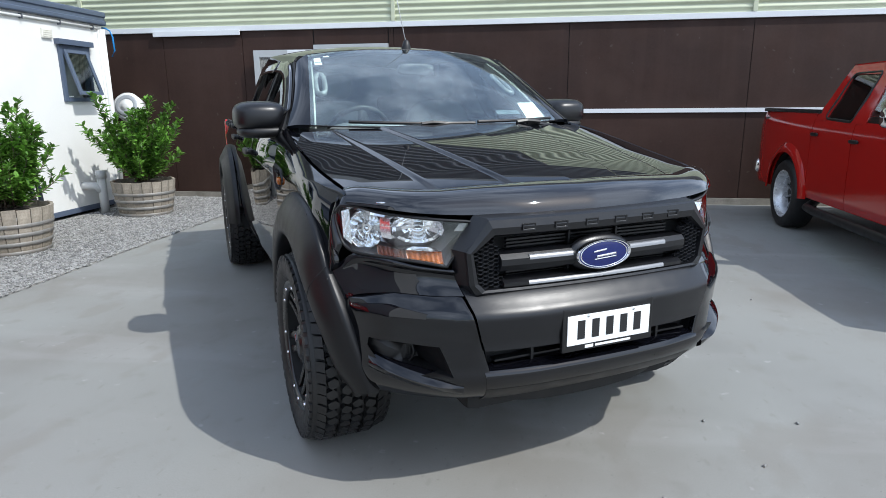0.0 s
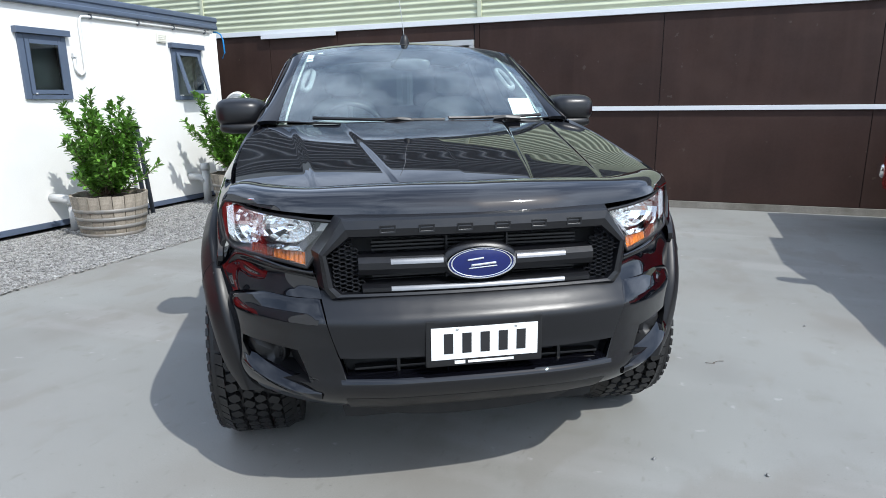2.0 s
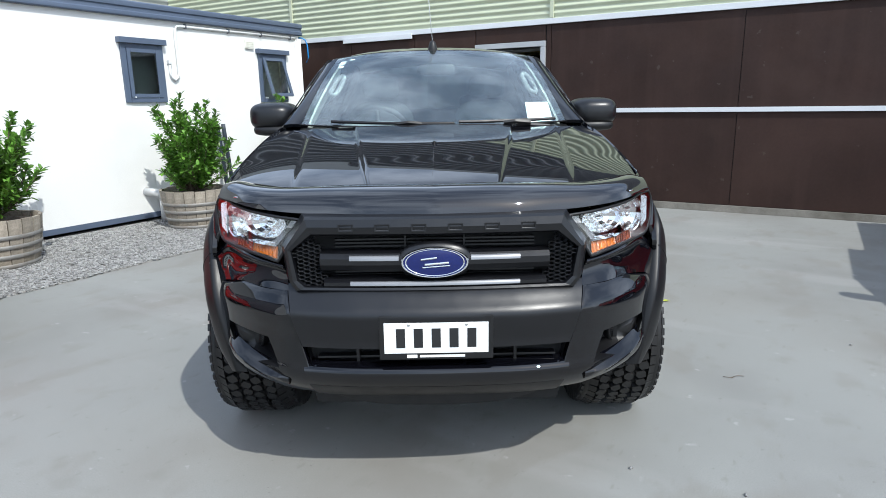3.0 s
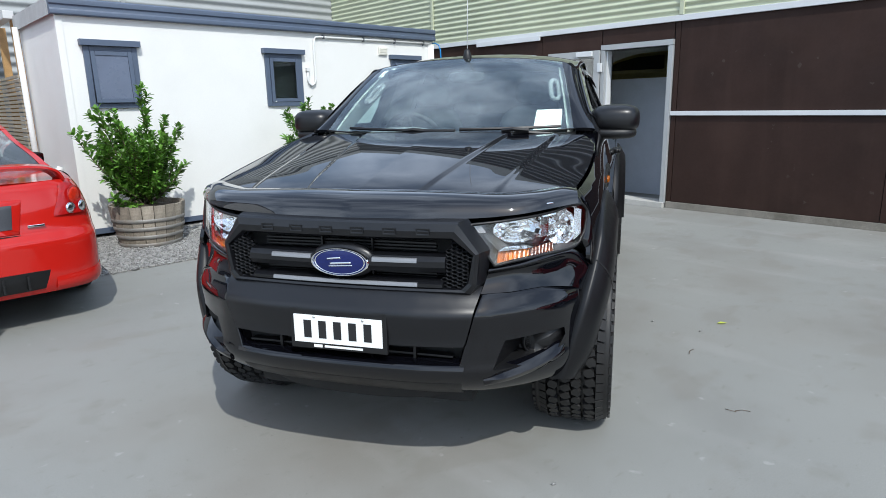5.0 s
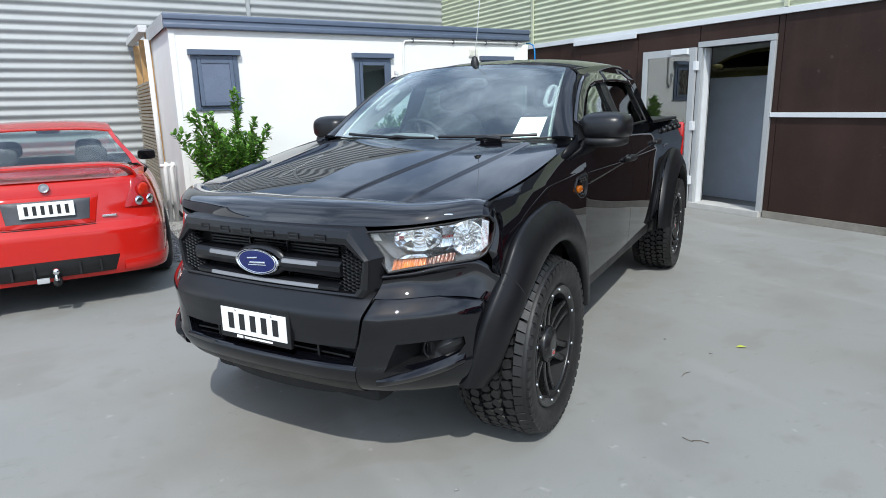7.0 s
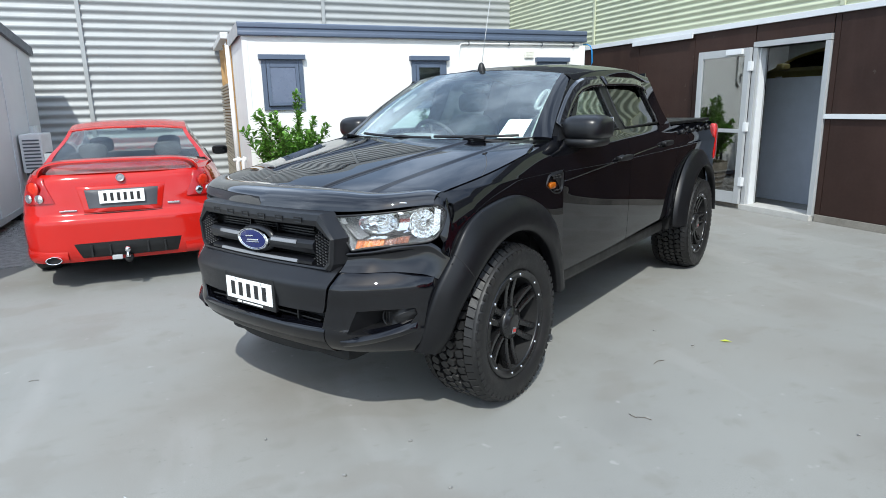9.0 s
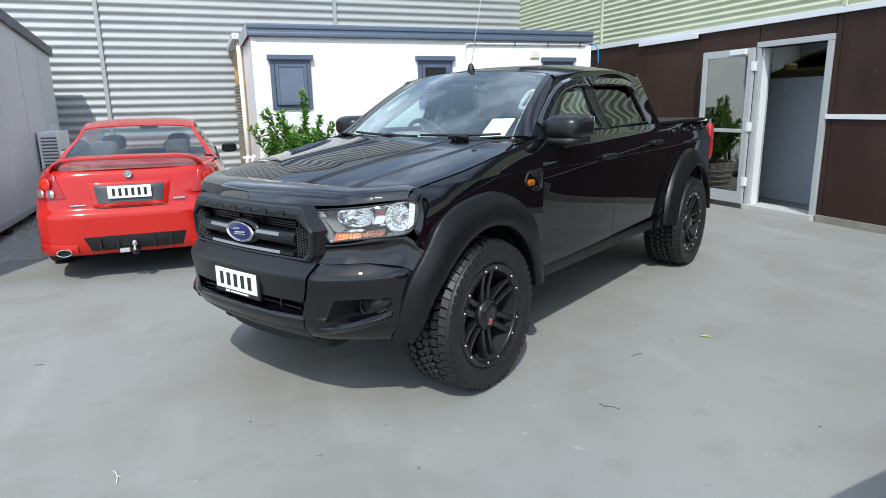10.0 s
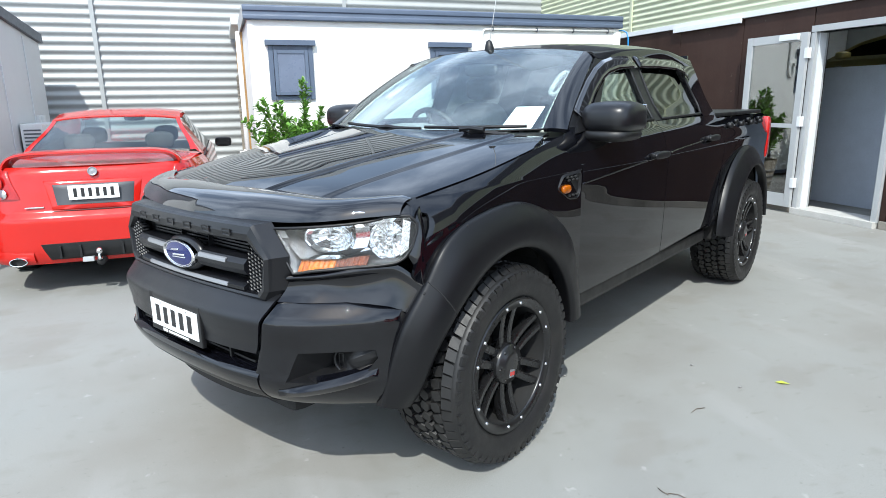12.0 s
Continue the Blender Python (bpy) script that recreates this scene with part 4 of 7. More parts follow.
    for k in range(13):
        x = lerp(0.520, 0.786, k / 12)
        zc = lerp(0.496, 0.556, (k / 12) ** 1.5)
        yy = wing_y(x, zc)
        o = lerp(0.000, 0.026, smooth01(k / 4))
        rg.append([(s * x, yy + 0.02, zc - 0.034), (s * x, yy - 0.5 * o, zc - 0.022), (s * x, yy - o - 0.004, zc - 0.004), (s * x, yy - o + 0.004, zc + 0.004), (s * x, yy + 0.034, zc + 0.034)])
    loft("corner_blade", rg, PAINT, wing, "glossy black blade", cap=True)
    # fascia between lamp and bumper corner
    def fascia(u, t):
        lo = (FAS_LX(u), FAS_LY(u), FAS_LZ(u))
        hi = (FAS_HX(u), FAS_HY(u), FAS_HZ(u))
        x, y, z = (lerp(p, q, t) for p, q in zip(lo, hi))
        ledge = (1 - smooth01((u - 0.7) / 0.3))
        y += ledge * (0.016 * math.sin(math.pi * t) - 0.014 * smooth01((t - 0.72) / 0.16) * smooth01((1.02 - t) / 0.1))
        return (s * x, y, z)
    sheet("front_fascia", fascia, 44, 24, PAINT, truck, thick=0.008, flip=s > 0, off=1)

    # headlamp
    def lamp_face(u, t, push=0.0):
        x = lerp(lerp(0.544, 0.450, t), 0.842, 1 - (1 - u) ** 1.5)
        z = lerp(LAMP_B(x), LAMP_T(x), t)
        return (s * x, lamp_y(x, z) + push, z)
    lamp = sheet("headlamp", lambda u, t: lamp_face(u, t, -0.004), 40, 16, LENS, truck, "clear headlamp with chrome reflectors and amber indicator", thick=0.003)
    lamp.visible_shadow = False

    def bucket(u, t):
        e = min(u * 1.4, (1 - u) * 1.4, t, 1 - t)
        p = lamp_face(u, t)
        return (p[0] * (1 - 0.02 * smooth01(e * 6)), p[1] + 0.003 + 0.115 * smooth01(e * 6), p[2])
    sheet("lamp_bowl", bucket, 48, 24, LAMP_GREY, lamp, "silvery lamp housing")
    edge = [lamp_face(k / 24, 0, -0.004) for k in range(24)] + [lamp_face(1, k / 4, -0.004) for k in range(4)] + [lamp_face(1 - k / 24, 1, -0.004) for k in range(24)] + [lamp_face(0, 1 - k / 8, -0.004) for k in range(8)]
    bm = bmesh.new()
    tube(bm, edge, 0.0055, 6, closed=True)
    part("lamp_seal", bm, BLACK_PLASTIC, lamp, "", True)
    for cx, cz, yc, rr, dep, wide, tall, tw in ((0.750, 0.996, -0.500, 0.064, 0.050, 1.0, 1.05, 34), (0.606, 1.008, -0.634, 0.058, 0.042, 1.55, 0.86, 24)):
        mm = pose(s * cx, yc, cz, 90, 0, s * tw) @ Matrix.Diagonal((wide, tall, 1, 1))
        bm = bmesh.new()
        lathe(bm, [(rr * 1.04, -0.004), (rr * 1.02, 0.004), (rr * 0.96, 0.0)] + [(rr * q, -dep * (1 - q * q)) for q in (0.82, 0.62, 0.40, 0.18, 0.02)], 15, mm)
        part("reflector", bm, REFLECTOR, lamp, "faceted chrome reflector")
        bm = bmesh.new()
        lathe(bm, [(0.001, -0.010), (0.010, -0.012), (0.013, -0.020), (0.013, -dep)], 12, mm)
        part("bulb", bm, CHROME, lamp, "", True)

    def inside(x, z, d):
        return (s * x, lamp_y(x, z) + d, z)
    # sloping silver wedge at the inner end, with a white marker at its root
    sheet("lamp_wedge", lambda u, t: inside(lerp(lerp(0.554, 0.470, t), lerp(0.578, 0.486, t), u), lerp(lerp(0.946, 0.952, u), 1.036, t), 0.012 + 0.04 * u), 10, 8, LAMP_GREY, lamp, "silvery sloping lamp panel")
    sheet("marker", lambda u, t: inside(lerp(lerp(0.484, 0.470, t), lerp(0.512, 0.494, t), u), lerp(1.012, 1.036, t), 0.009), 3, 3, PLASTIC_PALE, lamp, "white marker strip")
    # upright reflector facets between the two bowls and beside them
    for x0, x1, za, zb, d0, d1 in ((0.664, 0.686, 0.978, 1.052, 0.050, 0.026), (0.686, 0.708, 0.976, 1.056, 0.026, 0.048)):
        sheet("reflector_facet", lambda u, t: inside(lerp(x0, x1, u), lerp(za, zb, t), lerp(d0, d1, u) + 0.012 * math.sin(math.pi * t)), 2, 6, REFLECTOR, lamp, "chrome reflector facet")
    sheet("lamp_trim", lambda u, t: inside(lerp(0.552, 0.735, u), AMB_T(lerp(0.552, 0.735, u)) + 0.002 + 0.008 * t, 0.010 + 0.03 * t), 20, 3, CHROME, lamp, "chrome lamp trim")
    sheet("lamp_trim", lambda u, t: inside(lerp(0.66, 0.825, u), LAMP_T(lerp(0.66, 0.825, u)) - 0.005 - 0.012 * t, 0.012 + 0.02 * t), 20, 3, CHROME, lamp)
    for x0, x1, mt, note in ((0.550, 0.652, AMBER, "amber indicator lens"), (0.653, 0.730, AMBER_DARK, "dark amber lens end")):
        sheet("indicator", lambda u, t: inside(lerp(x0, x1, u), lerp(LAMP_B(lerp(x0, x1, u)) + 0.005, AMB_T(lerp(x0, x1, u)) - (0.018 * u if x0 > 0.6 else 0), t), 0.008 + 0.014 * t + 0.003 * (int(u * 14) % 2)), 28, 8, mt, lamp, note)
    sheet("lamp_tip", lambda u, t: inside(lerp(0.796, 0.821, u), lerp(lerp(0.945, 0.970, u), lerp(1.068, 1.060, u), t), 0.030 - 0.018 * u + 0.004 * (int(u * 12) % 2)), 24, 8, REFLECTOR, lamp, "ribbed chrome lamp end")
    sheet("fender_tip", lambda u, t: tuple(Vector(lamp_face(lerp(0.62, 0.93, u), 1, 0.001)).lerp(Vector((s * (HOOD_X(lerp(-0.56, -0.40, u)) - 0.004), lerp(-0.56, -0.40, u), HOOD_EDGE(lerp(-0.56, -0.40, u)) - 0.008)), t)), 20, 6, PAINT, truck, thick=0.006)

    # nose of the fender, from the lamp's end back to the wing
    def nose(u, t):
        if t < 0.3:
            a = Vector((s * FAS_HX(1), FAS_HY(1), FAS_HZ(1))).lerp(Vector(lamp_face(0.86, 0)), t / 0.3)
        else:
            k = (t - 0.3) / 0.7
            a = Vector(lamp_face(lerp(0.86, 1.0, min(1, k / 0.4)) if k < 0.55 else lerp(1.0, 0.93, (k - 0.55) / 0.45), smooth01(k)))
        z = lerp(0.846, 1.108, t)
        y = lerp(-0.455, -0.415, t)
        b = Vector((s * (side(y, z) + swell(y, z) - 0.001), y, z))
        q = a.lerp(b, u)
        h = 0.006 * math.sin(math.pi * u)
        return (q.x + s * h, q.y - h, q.z)
    sheet("fender_nose", nose, 10, 30, PAINT, truck, thick=0.006)

    # front flare: outer edge on body and bumper, inner edge round the tyre
    def front_flare(u, t):
        o = Vector((FL_OX(u), FL_OY(u), FL_OZ(u)))
        a = radians(lerp(-5, 176, u))
        i = Vector((FL_IX(u), -0.467 * math.cos(a), 0.43 + 0.467 * math.sin(a)))
        if t < 0.08:        # turned-in outer lip
            k = 1 - t / 0.08
            return (s * (o.x + 0.008 - 0.035 * k), o.y + 0.012 * k * (1 if u < 0.42 else 0.2), o.z - 0.01 * k)
        q = min(1.0, (t - 0.08) / 0.74)
        p = o.lerp(i, q)
        bow = 0.008 + 0.016 * math.sin(math.pi * min(1, q * 1.05)) - 0.010 * smooth01((q - 0.9) / 0.1)
        back = 0.06 * max(0.0, (t - 0.82) / 0.18)
        return (s * (p.x + bow - back), p.y - 0.4 * bow * math.cos(a), p.z + 0.4 * bow * math.sin(a))
    fl = sheet("wheel_flare", front_flare, 64, 26, FLARE, truck, "matte black bolt-on wheel flare", thick=0.004)
    bm = bmesh.new()
    tube(bm, [Vector(front_flare(0.245, 0.08 + 0.74 * k / 14)) + Vector((s * 0.0015, -0.001, 0)) for k in range(15)], 0.0022, 5)
    part("flare_seam", bm, UNDER, fl)
    for u in (0.225, 0.40, 0.56, 0.72):
        p = Vector(front_flare(u, 0.13))
        part("flare_bolt", pillow(bmesh.new(), tuple(p), (0.004, 0.006, 0.006), 2, 8, 6), BLACK_PLASTIC, fl, "", True)
    sheet("wheel_arch", lambda u, t: (s * lerp(0.40, 0.80, t), -0.515 * math.cos(lerp(0.12, 3.0, u)), 0.43 + 0.515 * math.sin(lerp(0.12, 3.0, u))), 30, 4, UNDER, truck)

    # rear flare
    R_OUT = curve((-6, 0.60), (20, 0.64), (90, 0.65), (150, 0.63), (186, 0.62))
    BUL = curve((0, 0.004), (0.035, 0.026), (0.12, 0.036), (0.5, 0.066), (0.88, 0.090), (1.0, 0.090))

    def rear_flare(u, t):
        a = lerp(4, 176, u)
        q = min(1.0, t / 0.8)
        r = lerp(R_OUT(a), 0.505, q)
        y, z = REAR - r * math.cos(radians(a)), 0.43 + r * math.sin(radians(a))
        x = side(y, 0.95) + BUL(q) * 1.05 - (0.055 * (t - 0.8) / 0.2 if t > 0.8 else 0)
        return (s * x, y, z)
    sheet("wheel_flare", rear_flare, 56, 18, FLARE, truck, "matte black bolt-on wheel flare", thick=0.006)
    sheet("wheel_arch", lambda u, t: (s * lerp(0.40, 0.885, t), REAR - 0.545 * math.cos(math.pi * u), 0.43 + 0.545 * math.sin(math.pi * u)), 30, 4, UNDER, truck)
    for y in (2.86, 3.16, 3.46, 3.76):
        part("cover_hook", pillow(bmesh.new(), (s * (side(y, 1.25) + 0.012), y, 1.25), (0.020, 0.034, 0.020), 3, 12, 8), BLACK_PLASTIC, truck, "", True)
    # tail
    tl = part("tail_lamp", pillow(bmesh.new(), (s * 0.838, 4.085, 1.10), (0.040, 0.050, 0.18), 5), RED_LENS, truck, "red tail lamp", True)

part("underbody", bx(-0.56, 0.56, 0.50, 3.95, 0.36, 0.66, bev=0.03), UNDER, truck)
part("skid_plate", bx(-0.46, 0.46, -0.72, 0.50, 0.335, 0.60, bev=0.05), UNDER, truck, "black skid plate")
part("floor_pan", bx(-0.80, 0.80, 0.62, 2.64, 0.52, 0.60, bev=0.02), UNDER, truck)
part("engine_bay", bx(-0.58, 0.58, -0.46, 0.36, 0.60, 1.04, bev=0.03), UNDER, truck)
part("firewall", bx(-0.80, 0.80, 0.40, 0.50, 0.55, 1.24), UNDER, truck)
for y, d in ((AX, -0.02), (REAR, 0)):
    bm = bmesh.new()
    tube(bm, [(-0.66, y, 0.40), (0.66, y, 0.40)], 0.05, 10)
    part("axle", bm, UNDER, truck, "", True)
part("bed_floor", bx(-0.78, 0.78, 2.72, 4.06, 0.85, 0.90), UNDER, truck)
part("tonneau_cover", bx(-0.80, 0.80, 2.70, 4.06, 1.306, 1.336, bev=0.012), BLACK_PLASTIC, truck, "black soft tonneau cover")
for y in (3.05, 3.4, 3.75):
    for s in (-1, 1):
        part("bed_hook", pillow(bmesh.new(), (s * (side(y, 1.27) + 0.012), y, 1.272), (0.014, 0.03, 0.016), 3, 10, 8), BLACK_PLASTIC, truck, "", True)
part("tailgate", bx(-0.80, 0.80, 4.05, 4.10, 0.66, 1.30, bev=0.02), PAINT, truck, "glossy black tailgate")
part("rear_bumper", bx(-0.82, 0.82, 4.08, 4.26, 0.50, 0.66, bev=0.03), BLACK_PLASTIC, truck)

# cabin interior
part("dashboard", pillow(bmesh.new(), (0, 0.82, 1.14), (0.70, 0.24, 0.115), 5, 30, 12), DASH, truck, "dark grey dashboard", True)
part("instrument_hood", pillow(bmesh.new(), (-0.34, 0.82, 1.25), (0.235, 0.15, 0.075), 2.6), DASH, truck, "", True)
bm = bmesh.new()
WH = pose(-0.34, 1.05, 1.235, -62, 0, 0)
tube(bm, [WH @ Vector((0.185 * math.cos(a), 0.185 * math.sin(a), 0)) for a in (2 * math.pi * k / 36 for k in range(36))], 0.016, 8, closed=True)
for a in (0, 180, 270):
    tube(bm, [WH @ Vector((0, 0, -0.02)), WH @ Vector((0.18 * math.cos(radians(a)), 0.18 * math.sin(radians(a)), 0))], 0.016, 6)
part("steering_wheel", bm, BLACK_PLASTIC, truck, "black steering wheel", True)
for s in (-1, 1):
    st = part("front_seat", pillow(bmesh.new(), (s * 0.36, 1.52, 1.10), (0.24, 0.075, 0.34), 3.5, 20, 14, pose(0, 0, 0)), SEAT_GREY, truck, "charcoal cloth seat", True)
    part("head_rest", pillow(bmesh.new(), (s * 0.36, 1.56, 1.525), (0.125, 0.05, 0.075), 3.5, 16, 10), SEAT_GREY, st, "", True)
    part("seat_cushion", pillow(bmesh.new(), (s * 0.36, 1.28, 0.82), (0.25, 0.27, 0.09), 3.5, 16, 10), SEAT_GREY, st, "", True)
    part("rear_head_rest", pillow(bmesh.new(), (s * 0.33, 2.46, 1.42), (0.12, 0.045, 0.06), 3.5, 14, 10), SEAT_GREY, st, "", True)

    def trim(u, t):
        p = Vector(a_pillar_in(u, t))
        return (s * p.x, p.y, p.z)

    def a_pillar_in(u, t):
        a = Vector(screen_at(0.945, lerp(0.02, 0.97, t))) + Vector((0, 0.03, -0.025))
        return a.lerp(Vector((0.715 - 0.10 * t, lerp(0.82, 1.37, t), lerp(1.28, 1.60, t))), u)
    sheet("pillar_trim", trim, 6, 14, TRIM_GREY, truck, "pale grey pillar trim", thick=0.01)
    bm = bmesh.new()
    pts = []
    for k in range(20):
        a = 2 * math.pi * k / 20
        p = Vector(screen_at(0.880 - 0.036 * math.cos(a), 0.62 + 0.15 * math.copysign(abs(math.sin(a)) ** 0.5, math.sin(a)))) + Vector((0, 0.055, -0.05))
        pts.append((s * p.x, p.y, p.z))
    tube(bm, pts, 0.014, 8, closed=True)
    part("grab_handle", bm, DASH, truck, "pale grey pillar grab handle", True)
    sheet("b_trim", lambda u, t: (s * (side(1.6, lerp(1.0, 1.68, t)) - 0.035), lerp(1.53, 1.66, u), lerp(1.0, 1.68, t)), 4, 12, SEAT_GREY, truck)
for s in (-1, 1):
    sheet("c_trim", lambda u, t: (s * (side(2.5, lerp(1.0, 1.70, t)) - 0.035), lerp(2.26 + 0.10 * (1 - t), 2.64, u), lerp(1.0, 1.70, t)), 4, 10, SEAT_GREY, truck, thick=0.01)
part("rear_seat", pillow(bmesh.new(), (0, 2.50, 1.06), (0.66, 0.08, 0.32), 5, 24, 12), SEAT_GREY, truck, "charcoal cloth rear bench", True)
part("centre_mirror", pillow(bmesh.new(), (0.02, 1.03, 1.615), (0.115, 0.022, 0.034), 3.5), BLACK_PLASTIC, truck, "black rear-view mirror", True)
sheet("headliner", lambda u, t: ((2 * u - 1) * 0.60, lerp(1.18, 2.55, t), ROOF_C(lerp(1.18, 2.55, t)) - 0.035 - 0.05 * (2 * u - 1) ** 2), 8, 8, TRIM_GREY, truck)

# ---- wheels ----
def build_wheel(parent, m, r_t=0.412, w=0.162, r_r=0.282, spokes=6):
    """A wheel whose axis is local z, outer face towards +z."""
    bm = bmesh.new()
    lathe(bm, [(r_r, w - 0.022), (r_r * 0.985, w - 0.010), (r_r * 0.95, w - 0.016), (r_r * 0.86, w - 0.018), (r_r * 0.855, w - 0.026)], 48)
    wheel = part("wheel", bm, RIM_BLACK, parent, "satin black alloy wheel with riveted double spokes", True)
    wheel.matrix_basis = m
    bm = bmesh.new()
    lathe(bm, [(r_r * 0.855, w - 0.026), (r_r * 0.86, w - 0.09), (r_r * 0.82, 0), (r_r * 0.86, -w + 0.02), (r_r, -w + 0.02)], 48)
    part("barrel", bm, UNDER, wheel, "", True)
    bm = bmesh.new()
    k = r_t - r_r
    lathe(bm, [(r_r - 0.004, -w + 0.025), (r_r + 0.15 * k, -w + 0.004), (r_r + 0.45 * k, -w - 0.004), (r_r + 0.72 * k, -w), (r_r + 0.88 * k, -w + 0.018), (r_t - 0.024, -w + 0.04), (r_t - 0.023, 0), (r_t - 0.024, w - 0.04),
               (r_r + 0.88 * k, w - 0.018), (r_r + 0.72 * k, w), (r_r + 0.45 * k, w + 0.004), (r_r + 0.15 * k, w - 0.004), (r_r - 0.004, w - 0.025)], 72)
    tyre = part("tyre", bm, RUBBER, wheel, "chunky all-terrain tyre", True)
    bm = bmesh.new()

    def lug(a, h, da, dh, skew, r0, r1, tilt=0.0):
        vs = []
        for rr in (r0, r1):
            f = 1.0 if rr == r0 else 0.90
            for qa, qh in ((-1, -1), (1, -1), (1, 1), (-1, 1)):
                aa = a + (qa * da + skew * qh) * f
                hh = h + qh * dh * f
                r_ = rr - tilt * max(0.0, abs(hh) - (w - 0.055))
                vs.append(bm.verts.new((r_ * math.cos(aa), r_ * math.sin(aa), hh)))
        for q in ((4, 5, 6, 7), (0, 1, 5, 4), (1, 2, 6, 5), (2, 3, 7, 6), (3, 0, 4, 7)):
            bm.faces.new([vs[i] for i in q])

    def block(a, h, da, dh, kink, turn, r0):
        """A six-sided tread block with a stepped edge."""
        shape = [(-1, -1), (0.15, -1 - kink), (1, -0.75), (1, 1), (-0.15, 1 + kink), (-1, 0.75)]
        c, q = math.cos(turn), math.sin(turn)
        rows = []
        for rr, f in ((r0, 1.0), (r_t, 0.90)):
            rows.append([])
            for x, y in shape:
                x, y = x * da * r_t * f, y * dh * f
                aa, hh = a + (x * c - y * q) / r_t, h + x * q + y * c
                rows[-1].append(bm.verts.new((rr * math.cos(aa), rr * math.sin(aa), hh)))
        lo, hi = rows
        bm.faces.new(hi)
        for k in range(6):
            bm.faces.new((lo[k], lo[(k + 1) % 6], hi[(k + 1) % 6], hi[k]))

    N = 54
    rt = random.Random(5)
    for i in range(N):
        d = 2 * math.pi / N
        a = i * d + rt.uniform(-0.06, 0.06) * d
        for s in (-1, 1):
            o = 0.5 * d if s > 0 else 0.0
            lug(a + o, s * (w - 0.032), 0.47 * d, 0.030, s * 0.16 * d, r_t - 0.034, r_t, 0.62)
            lug(a + o + 0.02, s * (w - 0.004), 0.36 * d, 0.006, 0, r_t - 0.046 - 0.012 * (i % 2), r_t - 0.022)
            block(a + o + 0.35 * d, s * (0.074 + 0.006 * (i % 2)), 0.44 * d, 0.019, 0.25, s * 0.35, r_t - 0.022)
        block(a + 0.1 * d, 0.022, 0.41 * d, 0.018, 0.3, -0.5, r_t - 0.022)
        block(a + 0.62 * d, -0.022, 0.41 * d, 0.018, 0.3, 0.5, r_t - 0.022)
    part("tread", bm, RUBBER, tyre, "deep block tread")
    for i in range(spokes):
        sp = bmesh.new()
        for off in (-1, 1):
            rg = []
            for q in range(7):
                t = q / 6
                r = lerp(0.062, r_r * 0.875, t)
                z = lerp(w - 0.056, w - 0.028, t) - 0.010 * math.sin(math.pi * t)
                c = off * lerp(0.024, 0.036, t)
                hw = lerp(0.015, 0.0165, t)
                rg.append([sp.verts.new((r, c - hw, z - 0.035)), sp.verts.new((r, c - hw, z - 0.003)), sp.verts.new((r, c - hw * 0.5, z)), sp.verts.new((r, c + hw * 0.5, z)), sp.verts.new((r, c + hw, z - 0.003)), sp.verts.new((r, c + hw, z - 0.035))])
            for p, q in zip(rg, rg[1:]):
                for k2 in range(6):
                    sp.faces.new((p[k2], p[(k2 + 1) % 6], q[(k2 + 1) % 6], q[k2]))
            sp.faces.new(rg[-1])
        box(sp, 0.06, r_r * 0.90, -0.018, 0.018, w - 0.115, w - 0.09)
        ob = part("spoke", sp, RIM_BLACK, wheel)
        ob.matrix_basis = pose(0, 0, 0, 0, 0, 360 / spokes * i + 12)
        for off in (-1, 1):
            b = bmesh.new()
            lathe(b, [(0.0075, -0.012), (0.0075, 0.003), (0.005, 0.007), (0.0005, 0.008)], 10)
            bo = part("rivet", b, CHROME, wheel, "", True)
            an = radians(360 / spokes * i + 12 + off * 10.5)
            bo.matrix_basis = pose(r_r * 0.915 * math.cos(an), r_r * 0.915 * math.sin(an), w - 0.018)
    bm = bmesh.new()
    lathe(bm, [(0.088, w - 0.105), (0.086, w - 0.050), (0.080, w - 0.038), (0.060, w - 0.034), (0.057, w - 0.028), (0.034, w - 0.026), (0.0005, w - 0.026)], 36)
    cap = part("centre_cap", bm, RIM_BLACK, wheel, "black centre cap", True)
    part("cap_badge", bx(0.018, 0.050, -0.014, 0.014, w - 0.030, w - 0.022, bev=0.001), PLASTIC_PALE, wheel, "silver cap badge")
    part("cap_stripe", bx(0.026, 0.042, -0.0145, 0.0145, w - 0.0225, w - 0.0212), RED_LENS, wheel, "red badge stripe")
    for k in range(6):
        an = radians(60 * k + 42)
        b = bmesh.new()
        lathe(b, [(0.0065, -0.006), (0.0065, 0.002), (0.0005, 0.004)], 8)
        part("cap_bolt", b, RIM_BLACK, wheel, "", True).matrix_basis = pose(0.070 * math.cos(an), 0.070 * math.sin(an), w - 0.036)
    bm = bmesh.new()
    lathe(bm, [(0.001, -0.02), (0.15, -0.02), (0.15, 0.01), (0.001, 0.01)], 30)
    part("brake_disc", bm, surf("brake_steel", (0.16, 0.155, 0.15), 0.4, 0.8), wheel)
    return wheel


for yc in (AX, REAR):
    wx = 0.796 if yc == AX else 0.822
    build_wheel(truck, pose(wx, yc, AXZ, 0, 90, 0) @ pose(0, 0, 0, 0, 0, 20 if yc else -10))
    build_wheel(truck, pose(-wx, yc, AXZ, 0, -90, 0) @ pose(0, 0, 0, 0, 0, 35))


